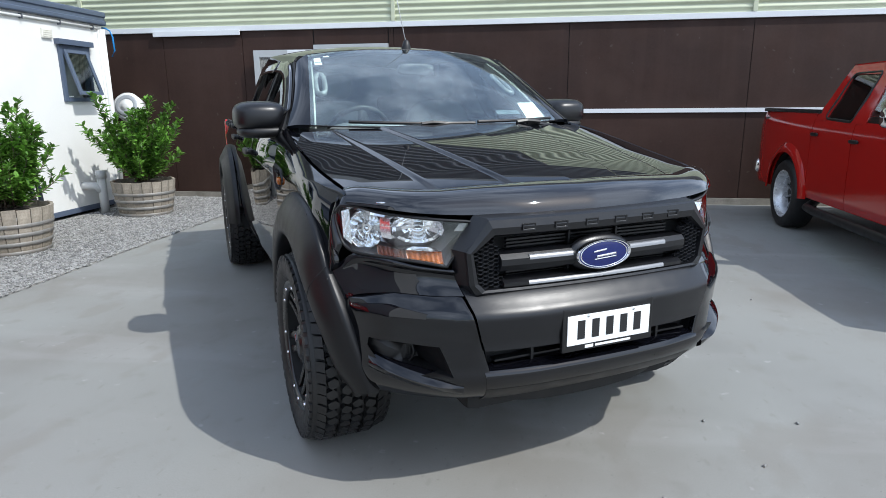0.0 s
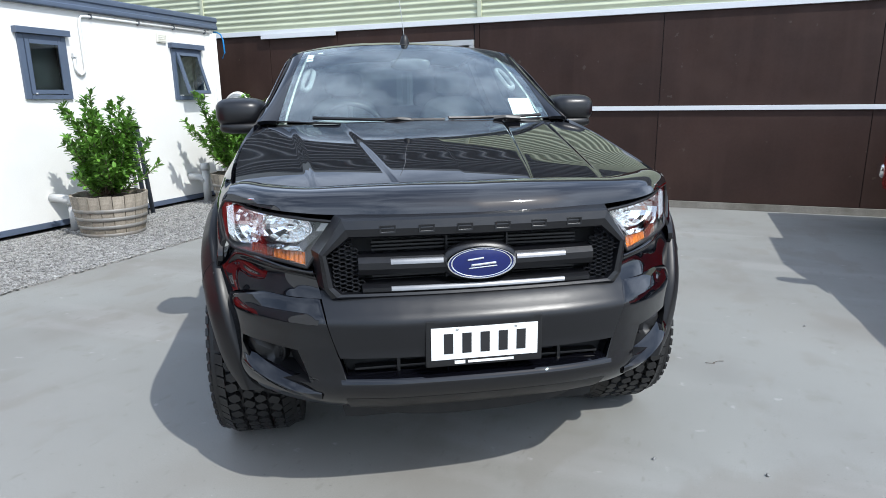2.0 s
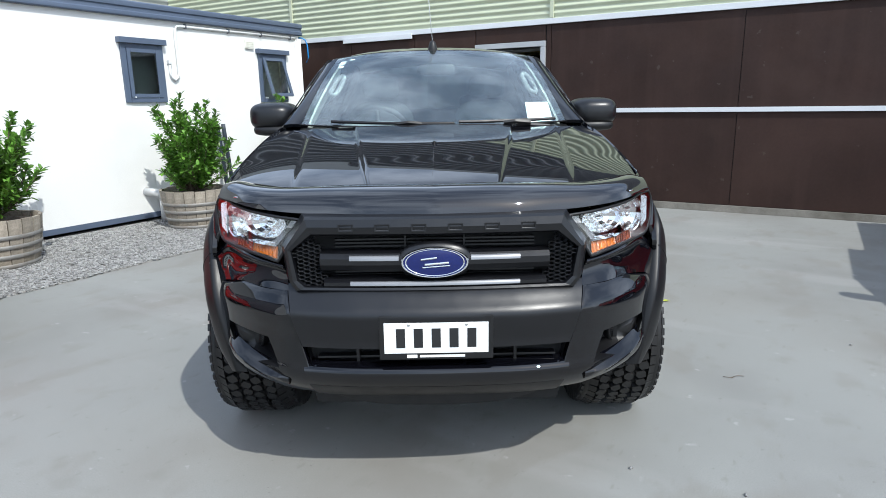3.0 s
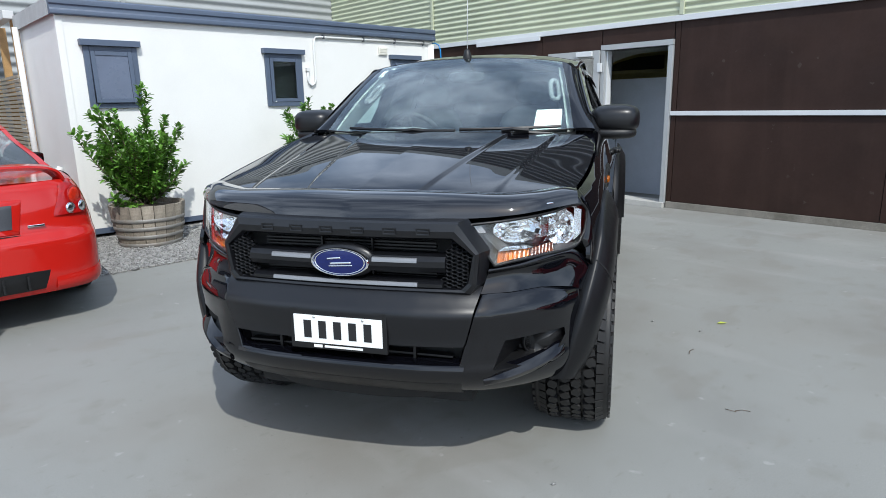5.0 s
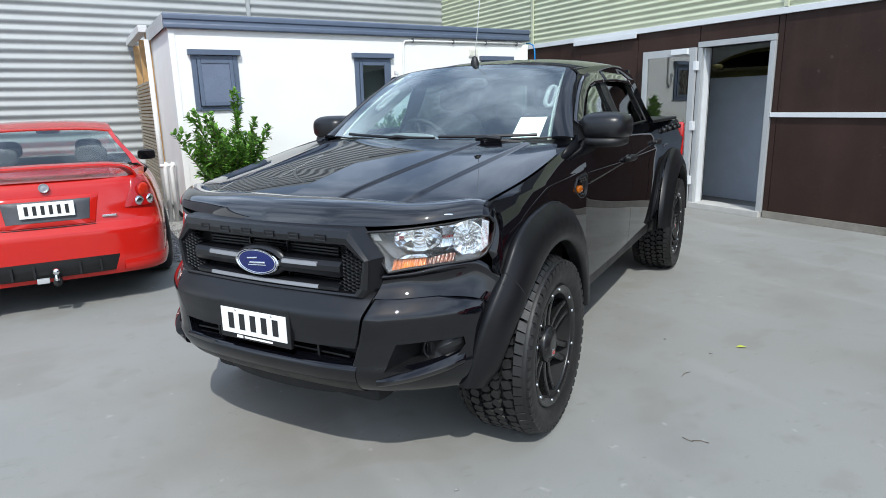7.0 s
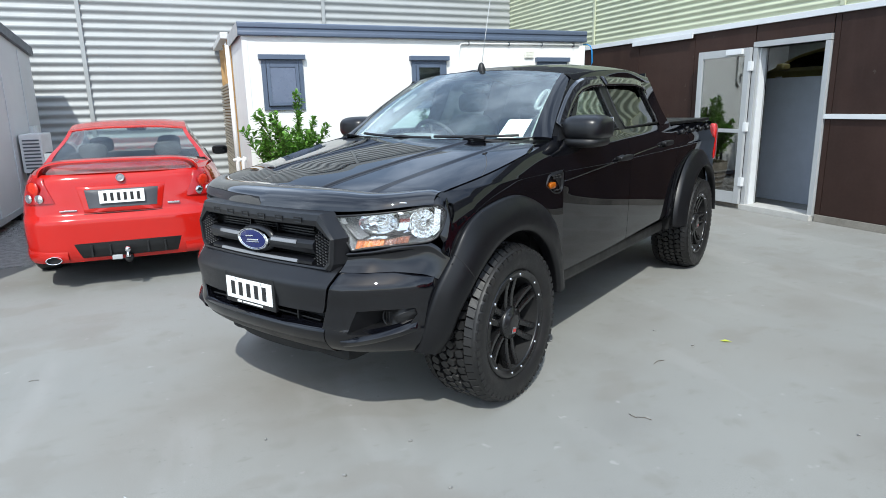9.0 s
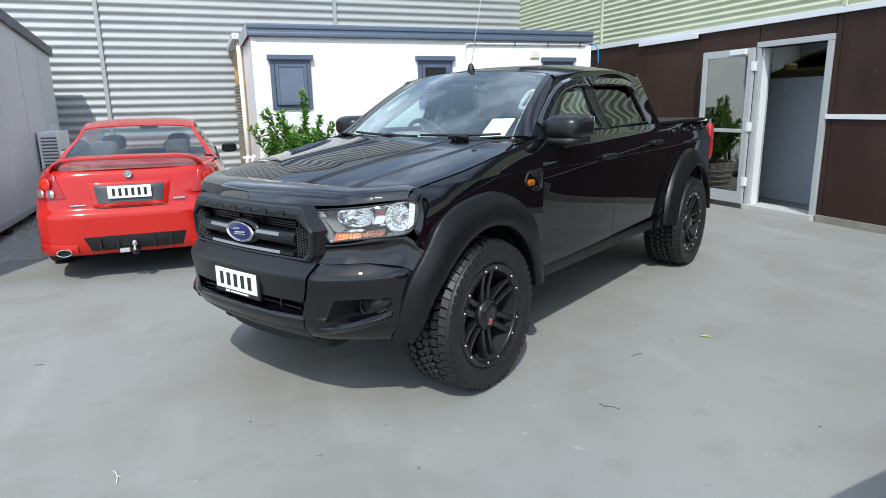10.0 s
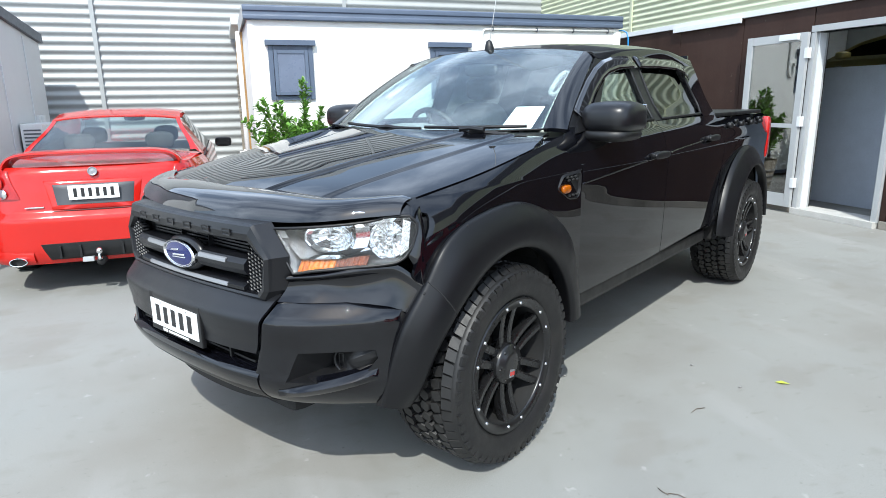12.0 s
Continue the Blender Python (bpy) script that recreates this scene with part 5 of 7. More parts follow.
# ---- red cars ----
RED_PAINT = surf("bright_red_paint", (0.44, 0.012, 0.008), 0.09, var=0.03, grain=0.0, rvar=0.03, coat=0.12)
RED_DEEP = surf("deep_red_paint", (0.38, 0.008, 0.006), 0.10, var=0.03, grain=0.0, rvar=0.03, coat=0.15)
TAIL_RED = surf("dark_red_lens", (0.33, 0.006, 0.006), 0.10, var=0.2, scale=30, bump=0.2, bscale=150, coat=0.2)
TAIL_GLOW = surf("orange_red_lens", (0.60, 0.028, 0.010), 0.14, var=0.2, scale=40, bump=0.4, bscale=120, coat=0.2)
DARK_CLOTH = surf("dark_grey_cloth", (0.022, 0.023, 0.025), 0.9)
CAR_GLASS = glass("car_glass", (0.72, 0.80, 0.79))
BOOT_GREY = surf("plate_panel_grey", (0.055, 0.058, 0.066), 0.5)
SPOKE_GREY = surf("grey_alloy", (0.20, 0.205, 0.215), 0.35, 0.6, var=0.05)
SILVER_RIM = surf("silver_alloy", (0.66, 0.67, 0.69), 0.28, 0.45, var=0.04)


def plain_wheel(parent, m, r, w, rim_mat, spokes, r_r, dish=0.0, thin=0.017, spoke_mat=None):
    bm = bmesh.new()
    k = r - r_r
    lathe(bm, [(r_r, -w), (r_r + 0.5 * k, -w - 0.006), (r - 0.02, -w + 0.006), (r, -w + 0.03), (r, w - 0.03), (r - 0.02, w - 0.006), (r_r + 0.5 * k, w + 0.006), (r_r, w)], 48)
    wheel = part("wheel", bm, RUBBER, parent, "road wheel with black tyre", True)
    wheel.matrix_basis = m
    bm = bmesh.new()
    lathe(bm, [(r_r, w - 0.006), (r_r * 0.95, w - 0.004), (r_r * 0.90, w - 0.03 - dish), (r_r * 0.84, -w + 0.02)], 48)
    part("rim", bm, rim_mat, wheel, "alloy rim", True)
    for i in range(spokes):
        sp = bmesh.new()
        box(sp, 0.03, r_r * 0.90, -thin, thin, w - 0.075 - dish, w - 0.045 - dish, bev=0.004)
        o = part("spoke", sp, spoke_mat or rim_mat, wheel)
        o.matrix_basis = pose(0, 0, 0, 0, 0, 360 / spokes * i)
    bm = bmesh.new()
    lathe(bm, [(0.06, w - 0.08 - dish), (0.055, w - 0.04 - dish), (0.001, w - 0.035 - dish)], 20)
    part("hub", bm, spoke_mat or rim_mat, wheel, "", True)
    bm = bmesh.new()
    lathe(bm, [(r_r * 0.85, -0.03), (0.001, -0.03)], 30)
    part("wheel_back", bm, UNDER, wheel)
    return wheel


def wrap_plan(p, H, D, L, F):
    """Plan outline of a car from the middle of its tail round to its nose, p from 0 to 1: rear corner, side, front corner."""
    if p < 0.4:
        a = p / 0.4 * math.pi / 2
        return (H * math.sin(a) ** 0.42, D * (1 - math.cos(a) ** 0.42))
    if p < 0.75:
        return (H, lerp(D, L - F, (p - 0.4) / 0.35))
    a = (p - 0.75) / 0.25 * math.pi / 2
    return (H * math.cos(a) ** 0.5, L - F + F * math.sin(a) ** 0.5)


sedan = thing("red_sedan", "bright red sedan with boot spoiler and tow ball", "car", at_site(-2.55, -1.548, 0, 90))
S_IN = curve((0.22, 0.955), (0.32, 0.985), (0.5, 1.0), (0.66, 0.995), (0.80, 0.975), (0.92, 0.935), (1.0, 0.885))
S_TAIL = curve((0.22, 0.06), (0.30, 0.015), (0.38, 0.0), (0.60, 0.0), (0.635, 0.012), (0.655, 0.045), (0.85, 0.080), (0.96, 0.105), (0.99, 0.125), (1.04, 0.19))
S_TOP = curve((0.0, 1.000), (1.0, 0.995), (2.2, 0.97), (3.6, 0.965), (4.4, 0.86), (4.9, 0.70))
S_TAPER = curve((0.0, 0.852), (0.5, 0.94), (1.1, 1.0), (3.9, 1.0), (4.9, 0.95))


def sedan_at(p, z):
    x, y = wrap_plan(p, 0.895, 0.36, 4.85, 0.55)
    back_w = 1 - smooth01(y / 0.9)
    return (x * S_IN(z) * S_TAPER(y), y + S_TAIL(z) * back_w, z)


def sedan_low(y):
    return max(0.25, max(0.33 + math.sqrt(max(0.0, 0.36 ** 2 - (y - c) ** 2)) if abs(y - c) < 0.36 else 0.25 for c in (1.10, 3.89)))


for s in (-1, 1):
    def shell(u, t):
        p = u
        y = sedan_at(p, 0.5)[1]
        z = lerp(sedan_low(y), S_TOP(y), t)
        q = sedan_at(p, z)
        return (s * q[0], q[1], q[2])
    sheet("body_side", shell, 120, 26, RED_PAINT, sedan, "bright red body panels", flip=s > 0)
sheet("boot_lid", lambda u, t: ((2 * u - 1) * lerp(0.70, 0.78, t), lerp(0.115 + 0.14 * abs(2 * u - 1) ** 4, 1.12, t), lerp(1.001 - 0.010 * abs(2 * u - 1) ** 4, 1.040 - 0.04 * abs(2 * u - 1) ** 3, t) + 0.010 * math.sin(math.pi * t)), 40, 20, RED_PAINT, sedan, "bright red boot lid")
sheet("bonnet", lambda u, t: ((2 * u - 1) * lerp(0.80, 0.68, t), lerp(3.55, 4.72, t), S_TOP(lerp(3.55, 4.72, t)) + 0.05 * (1 - (2 * u - 1) ** 2)), 20, 16, RED_PAINT, sedan)
sheet("shoulder", lambda u, t: ((2 * u - 1) * 0.815, lerp(1.0, 3.65, t), 0.985), 4, 4, UNDER, sedan)
S_PROF = ((1.02, 1.025), (1.38, 1.205), (1.74, 1.352), (2.05, 1.405), (2.5, 1.415), (2.85, 1.395), (3.15, 1.335), (3.75, 1.0))


def house(s, k):
    """The glasshouse; k along its eight stations, s across."""
    i = min(6, int(k))
    y, z = (lerp(S_PROF[i][j], S_PROF[i + 1][j], k - i) for j in (0, 1))
    w = lerp(0.735, 0.575, smooth01((z - 1.0) / 0.40))
    return (s * w, y - (0.10 * s * s if k < 2 else 0) * (1 if k < 1 else 2 - k if k < 2 else 0) * -1, z - 0.035 * abs(s) ** 3 * smooth01((z - 1.0) / 0.3))


sheet("rear_window", lambda u, t: house((2 * u - 1) * 0.94, 0.06 + 1.9 * t), 24, 14, CAR_GLASS, sedan, "clear rear window", thick=0.004).visible_shadow = False
sheet("roof", lambda u, t: house(2 * u - 1, 1.94 + 4.1 * t), 24, 24, RED_PAINT, sedan, "bright red roof", thick=0.015)
sheet("windscreen", lambda u, t: house((2 * u - 1) * 0.95, 6.05 + 0.95 * t), 16, 10, CAR_GLASS, sedan, "clear windscreen", thick=0.004).visible_shadow = False
for s in (-1, 1):
    sheet("c_pillar", lambda u, t: tuple(Vector(house(s, 0.0 + 2.0 * t)).lerp(Vector((s * lerp(0.80, 0.80, t), lerp(1.02, 1.98, t), 0.985)), u) if u > 0.0 else Vector(house(s, 2.0 * t))), 10, 16, RED_PAINT, sedan)
    sheet("side_window", lambda u, t: tuple(Vector(house(s, lerp(2.0, 6.6, t))).lerp(Vector((s * 0.80, lerp(1.98, 3.6, t), 0.985)), lerp(0.08, 1, u))), 10, 16, TINT, sedan)
    sheet("window_edge", lambda u, t: tuple(Vector(house(lerp(0.93, 1.0, u) * s, 0.02 + 1.95 * t)) + Vector((0, -0.004, 0.004))), 3, 14, RED_PAINT, sedan)
    mm = part("mirror", pillow(bmesh.new(), (s * 0.985, 3.10, 0.985), (0.10, 0.06, 0.060), 3.5), BLACK_PLASTIC, sedan, "dark door mirror", True)
    part("mirror_glass", bx(s * 0.985 - 0.085, s * 0.985 + 0.085, 3.034, 3.041, 0.943, 1.030), CHROME, mm)

    def lamp_pt(u, t, push):
        z = lerp(0.764, 0.978, t)
        p = lerp(lerp(0.108, 0.190, t ** 1.3), lerp(0.320, 0.290, t), u)
        q = Vector(sedan_at(p, z))
        n = Vector((0.25 + 0.7 * u, -1 + 0.55 * u, 0.1)).normalized()
        q += n * push
        return (s * q.x, q.y, q.z)
    tl = sheet("tail_lamp", lambda u, t: lamp_pt(u, t, 0.006 + 0.012 * math.sin(math.pi * min(1, max(0, u))) ** 0.5), 18, 12, TAIL_RED, sedan, "red and clear tail lamp")
    for (u0, t0, r, mt) in ((0.30, 0.19, 0.034, REFLECTOR), (0.66, 0.21, 0.034, REFLECTOR), (0.50, 0.58, 0.058, TAIL_GLOW)):
        c = lamp_pt(u0, t0, 0.022)
        bm = bmesh.new()
        lathe(bm, [(r, -0.004), (r * 0.95, 0.004), (r * 0.6, 0.008), (0.0005, 0.010)], 22, Matrix.Translation(c) @ pose(0, 0, 0, 90, 0, s * (20 + 40 * u0)))
        part("lamp_round", bm, mt, tl, "", True)
        bm = bmesh.new()
        lathe(bm, [(r * 1.12, 0.0), (r * 1.08, 0.006), (r * 1.0, 0.0)], 22, Matrix.Translation(c) @ pose(0, 0, 0, 90, 0, s * (20 + 40 * u0)))
        part("lamp_ring", bm, CHROME if mt is REFLECTOR else TAIL_RED, tl, "", True)
    for yc in (1.10, 3.89):
        plain_wheel(sedan, pose(s * 0.80, yc, 0.325, 0, 90 * s, 0), 0.325, 0.105, SILVER_RIM, 5, 0.215)
        sheet("wheel_arch", lambda u, t: (s * lerp(0.5, 0.88, t), yc - 0.365 * math.cos(math.pi * u), 0.33 + 0.365 * math.sin(math.pi * u)), 20, 3, UNDER, sedan)
SPOIL = curve((0.0, 0.0), (0.40, 0.006), (0.52, 0.020), (0.575, 0.044), (0.605, 0.076), (0.622, 0.115))
rg = []
for k in range(-24, 25):
    x = math.copysign(0.622 * (1 - (1 - abs(k) / 24) ** 1.6), k)
    q = abs(x) / 0.622
    y, z, lean = 0.215 + 0.06 * q ** 3, 1.112 - SPOIL(abs(x)), math.copysign(0.020 * smooth01((q - 0.75) / 0.25), x)
    rg.append([(x + 0.6 * lean, y - 0.105, z - 0.010), (x + lean, y - 0.100, z + 0.004), (x + lean, y - 0.02, z + 0.014), (x + lean, y + 0.07, z + 0.008), (x + 0.6 * lean, y + 0.08, z - 0.006), (x - lean, y, z - 0.034)])
loft("spoiler", rg, RED_PAINT, sedan, "red boot spoiler on two feet", cap=True)
part("stop_lamp", bx(-0.15, 0.15, 0.108, 0.122, 1.098, 1.110, bev=0.003), RED_LENS, sedan, "slim red stop lamp")
for s in (-1, 1):
    def corner_lip(u, t):
        z = lerp(0.262, 0.352 + 0.03 * u, t)
        q = Vector(sedan_at(lerp(0.083, 0.42, u), z))
        n = Vector((0.2 + 0.9 * u, -1 + 0.9 * u, 0)).normalized()
        q += n * (0.016 * math.sin(math.pi * min(1.0, t * 0.62 + 0.35)))
        return (s * q.x, q.y, q.z)
    sheet("bumper_lip", corner_lip, 24, 8, RED_PAINT, sedan, "red lower bumper lip", thick=0.006)


def tail_y(z):
    return S_TAIL(z)


def tail_panel(name, poly, push, mat, parent, label="", n=8):
    """A thin raised panel on the tail, outlined in x and z."""
    pts = around(poly, n)
    cx, cz = sum(p[0] for p in pts) / len(pts), sum(p[1] for p in pts) / len(pts)
    rg = [[(x, tail_y(z) + 0.10 * (abs(x) / 0.8) ** 3 + 0.004, z) for x, z in pts]]
    for k in (1.0, 0.97, 0.6, 0.2, 0.0):
        rg.append([(cx + (x - cx) * k, tail_y(cz + (z - cz) * k) + 0.10 * (abs(cx + (x - cx) * k) / 0.8) ** 3 - push * (0.6 if k == 1.0 else 1), cz + (z - cz) * k) for x, z in pts])
    return loft(name, rg, mat, parent, label)


tail_panel("boot_recess", [(-0.305, 0.672), (0.305, 0.672), (0.350, 0.893), (-0.350, 0.893)], 0.012, RED_PAINT, sedan)
tail_panel("plate_panel", [(-0.272, 0.706), (0.272, 0.706), (0.292, 0.864), (-0.292, 0.864)], 0.016, BOOT_GREY, sedan, "dark grey plate panel")
plate = part("number_plate", bx(-0.178, 0.178, 0.026, 0.034, 0.746, 0.856, bev=0.003), WHITE_PLATE, sedan, "white number plate")
plate.matrix_basis = pose(0, 0.0, 0)
for k in range(6):
    part("plate_bar", bx(-0.142 + 0.052 * k, -0.118 + 0.052 * k, 0.0235, 0.0255, 0.767, 0.835), INK, plate)
bm = bmesh.new()
lathe(bm, [(0.035, 0.0), (0.035, 0.008), (0.031, 0.010), (0.029, 0.007), (0.018, 0.008), (0.001, 0.010)], 24, pose(0, 0.080, 0.955, 78, 0, 0))
part("round_badge", bm, PLASTIC_PALE, sedan, "round silver badge", True)
part("script_bar", bx(0.355, 0.455, 0.045, 0.055, 0.708, 0.724, bev=0.003), CHROME, sedan, "small chrome script bar")
part("script_bar", bx(-0.49, -0.36, 0.045, 0.053, 0.692, 0.702, bev=0.002), CHROME, sedan, "small chrome script bar")
tail_panel("diffuser", [(-0.36, 0.285), (0.40, 0.285), (0.45, 0.415), (-0.42, 0.415)], 0.012, BLACK_PLASTIC, sedan, "black lower bumper insert")
for x in (-0.28, -0.14, 0.16, 0.30):
    part("diffuser_fin", bx(x - 0.008, x + 0.008, -0.030, 0.01, 0.30, 0.395, bev=0.003), BLACK_PLASTIC, sedan)
for s in (-1, 1):
    tail_panel("boot_gap", [(s * 0.452, 0.662), (s * 0.457, 0.662), (s * 0.598, 0.975), (s * 0.593, 0.975)][::s], 0.004, UNDER, sedan)
tail_panel("boot_gap", [(-0.452, 0.6595), (0.452, 0.6595), (0.452, 0.6645), (-0.452, 0.6645)], 0.006, UNDER, sedan)
bm = bmesh.new()
tube(bm, [(0.0, 0.30, 0.26), (0.0, -0.06, 0.26), (0.0, -0.09, 0.27)], 0.03, 10)
tow = part("tow_bar", bm, UNDER, sedan, "black tow bar", True)
bm = bmesh.new()
lathe(bm, [(0.018, 0.0), (0.016, 0.035), (0.013, 0.045)] + [(0.025 * math.cos(a), 0.068 + 0.025 * math.sin(a)) for a in (radians(d) for d in range(-60, 91, 15))], 18, pose(0, -0.09, 0.285))
part("tow_ball", bm, CHROME, tow, "chrome tow ball", True)
part("tow_socket", bx(-0.13, -0.05, -0.06, -0.02, 0.265, 0.30, bev=0.005), ALU, tow)
bm = bmesh.new()
lathe(bm, [(0.034, -0.30), (0.036, 0.0), (0.040, 0.012), (0.036, 0.016), (0.033, 0.004), (0.032, -0.10)], 24, pose(-0.575, -0.006, 0.292, 90, 0, 0) @ Matrix.Diagonal((1.6, 0.85, 1, 1)))
part("exhaust", bm, CHROME, sedan, "chrome exhaust tip", True)
part("exhaust_hole", pillow(bmesh.new(), (-0.575, 0.02, 0.292), (0.056, 0.006, 0.032), 2), UNDER, sedan, "", True)
part("underbody", bx(-0.72, 0.72, 0.25, 4.6, 0.20, 0.50, bev=0.03), UNDER, sedan)
for x in (-0.37, 0.37):
    part("head_rest", pillow(bmesh.new(), (x, 1.70, 1.10), (0.14, 0.05, 0.085), 3), DARK_CLOTH, sedan, "", True)
    part("head_rest", pillow(bmesh.new(), (x, 2.55, 1.13), (0.13, 0.05, 0.09), 3), DARK_CLOTH, sedan, "", True)
part("parcel_shelf", bx(-0.66, 0.66, 1.08, 1.62, 0.99, 1.01), DASH, sedan)
part("centre_mirror", pillow(bmesh.new(), (0, 3.02, 1.30), (0.115, 0.02, 0.03), 3), BLACK_PLASTIC, sedan, "", True)

# ---- red pickup ----
pick = thing("red_pickup", "deep red double cab pickup with silver wheels", "pickup truck", at_site(3.0 + 0.905, 5.74, 0, 180))
P_SIDE = curve((0.36, 0.875), (0.5, 0.90), (0.9, 0.905), (1.05, 0.905), (1.15, 0.895), (1.26, 0.865), (1.4, 0.80), (1.6, 0.72), (1.72, 0.66))
P_PLAN = curve((0.0, 0.93), (0.15, 0.965), (0.5, 0.985), (1.2, 1.0), (4.2, 1.0), (4.9, 0.93), (5.2, 0.80))


def pk(y, z):
    return P_SIDE(z) * P_PLAN(y)


def pk_low(y):
    for c in (1.10, 4.36):
        if abs(y - c) < 0.47:
            return max(0.42, 0.38 + math.sqrt(0.47 ** 2 - (y - c) ** 2))
    return 0.42


for s in (-1, 1):
    def pk_panel(name, y0, y1, hi, label=""):
        sheet(name, lambda u, t: (s * pk(lerp(y0, y1, u), lerp(pk_low(lerp(y0, y1, u)), hi, t)), lerp(y0, y1, u), lerp(pk_low(lerp(y0, y1, u)), hi, t)), 40, 22, RED_DEEP, pick, label, thick=0.014, flip=s > 0)
    pk_panel("bed_side", 0.10, 1.645, 1.275, "deep red bed side")
    pk_panel("door", 1.655, 2.50, 1.225, "deep red rear door")
    pk_panel("door", 2.51, 3.52, 1.215, "deep red front door")
    pk_panel("fender", 3.53, 4.90, 1.10, "deep red front fender")

    def pk_patch(name, c, mat, push=0.0, label=""):
        sheet(name, lambda u, t: (s * (pk(*quad(c, u, t)) + push), *quad(c, u, t)), 10, 10, mat, pick, label, thick=0.012)
    pk_patch("side_window", ((1.87, 1.235), (2.42, 1.215), (2.46, 1.655), (1.95, 1.655)), TINT, -0.006, "dark tinted side glass")
    pk_patch("side_window", ((2.66, 1.20), (3.45, 1.205), (3.0, 1.63), (2.60, 1.65)), SCREEN, -0.006, "side glass")
    pk_patch("c_pillar", ((1.655, 1.215), (1.90, 1.215), (1.97, 1.72), (1.83, 1.73)), RED_DEEP, 0.004)
    pk_patch("b_pillar", ((2.41, 1.205), (2.67, 1.20), (2.61, 1.68), (2.45, 1.68)), RED_DEEP, 0.004)
    pk_patch("roof_rail", ((1.83, 1.65), (3.05, 1.62), (2.96, 1.745), (1.83, 1.745)), RED_DEEP, 0.005)
    pk_patch("a_pillar", ((3.40, 1.215), (3.62, 1.215), (3.02, 1.70), (2.92, 1.62)), RED_DEEP, 0.004)
    bm = bmesh.new()
    tube(bm, [(s * (pk(y, z) + 0.004), y, z) for y, z in round_poly([(1.86, 1.235), (2.42, 1.215), (2.47, 1.655), (1.95, 1.655)], 0.06)], 0.014, 6, closed=True)
    part("window_seal", bm, BLACK_PLASTIC, pick, "", True)
    for yc in (1.10, 4.36):
        def pk_flare(u, t):
            a = lerp(2, 178, u)
            r = lerp(0.575, 0.47, t)
            y, z = yc - r * math.cos(radians(a)), 0.38 + r * math.sin(radians(a))
            return (s * (pk(y, max(0.5, z)) + 0.045 * math.sin(math.pi * min(1, t * 1.0) * 0.62)), y, z)
        sheet("wheel_flare", pk_flare, 40, 10, RED_DEEP, pick, "red moulded wheel flare", thick=0.006)
        plain_wheel(pick, pose(s * 0.80, yc, 0.38, 0, 90 * s, 0), 0.38, 0.125, SILVER_RIM, 10, 0.268, 0.085, 0.010, SPOKE_GREY)
        sheet("wheel_arch", lambda u, t: (s * lerp(0.45, 0.88, t), yc - 0.475 * math.cos(math.pi * u), 0.38 + 0.475 * math.sin(math.pi * u)), 24, 3, UNDER, pick)
    for y, z in ((1.76, 1.075), (2.58, 1.05)):
        part("door_handle", pillow(bmesh.new(), (s * (pk(y, z) + 0.024), y, z), (0.014, 0.085, 0.018), 3), BLACK_PLASTIC, pick, "black door handle", True)
    bm = bmesh.new()
    tube(bm, [(s * 0.80, 1.72, 0.40), (s * 0.93, 1.80, 0.335), (s * 0.945, 2.0, 0.33), (s * 0.945, 3.6, 0.33), (s * 0.93, 3.75, 0.335), (s * 0.80, 3.82, 0.40)], 0.042, 12)
    part("side_step", bm, BLACK_PLASTIC, pick, "black tubular side step", True)
    part("bed_rail", bx(s * 0.835 - 0.04, s * 0.835 + 0.04, 0.12, 1.72, 1.278, 1.318, bev=0.012), BLACK_PLASTIC, pick, "black bed rail cap")
    part("tail_lamp", pillow(bmesh.new(), (s * 0.80, 0.10, 1.0), (0.06, 0.05, 0.19), 4), RED_LENS, pick, "red tail lamp", True)
    part("bumper_end", pillow(bmesh.new(), (s * 0.74, 0.02, 0.60), (0.17, 0.11, 0.10), 3.5), CHROME, pick, "chrome bumper corner", True)
    part("script_bar", bx(0, 0.006, 0.20, 0.34, 1.185, 1.215, m=Matrix.Diagonal((s, 1, 1, 1)) @ pose(pk(0.3, 1.2) + 0.002, 0, 0)), BOOT_GREY, pick, "small dark decal bar")
    part("mirror", pillow(bmesh.new(), (s * 1.0, 3.35, 1.28), (0.11, 0.07, 0.085), 3.5), CHROME, pick, "chrome door mirror", True)
part("step_bumper", bx(-0.62, 0.62, -0.08, 0.10, 0.52, 0.69, bev=0.02), CHROME, pick, "chrome step bumper")
part("tailgate", bx(-0.78, 0.78, 0.075, 0.12, 0.70, 1.275, bev=0.015), RED_DEEP, pick, "deep red tailgate")
sheet("roof", lambda u, t: ((2 * u - 1) * 0.665, lerp(1.83, 3.02, t), 1.742 + 0.035 * (1 - (2 * u - 1) ** 2) * (1 - 0.6 * (2 * t - 1) ** 2)), 16, 14, RED_DEEP, pick, "deep red roof", thick=0.01)
sheet("cab_back", lambda u, t: ((2 * u - 1) * lerp(0.86, 0.66, smooth01(t * 1.6 - 0.6)), lerp(1.65, 1.84, smooth01(t * 1.6 - 0.6)), lerp(0.8, 1.742, t)), 12, 16, RED_DEEP, pick)
sheet("windscreen", lambda u, t: ((2 * u - 1) * lerp(0.72, 0.62, t), lerp(3.65, 3.02, t), lerp(1.19, 1.72, t)), 10, 10, SCREEN, pick, "windscreen", thick=0.004)
sheet("bonnet", lambda u, t: ((2 * u - 1) * lerp(0.90, 0.785, t ** 2), lerp(3.50, 4.90, t), lerp(1.18, 1.09, t ** 1.5) + 0.03 * (1 - (2 * u - 1) ** 2)), 16, 16, RED_DEEP, pick, "deep red bonnet")
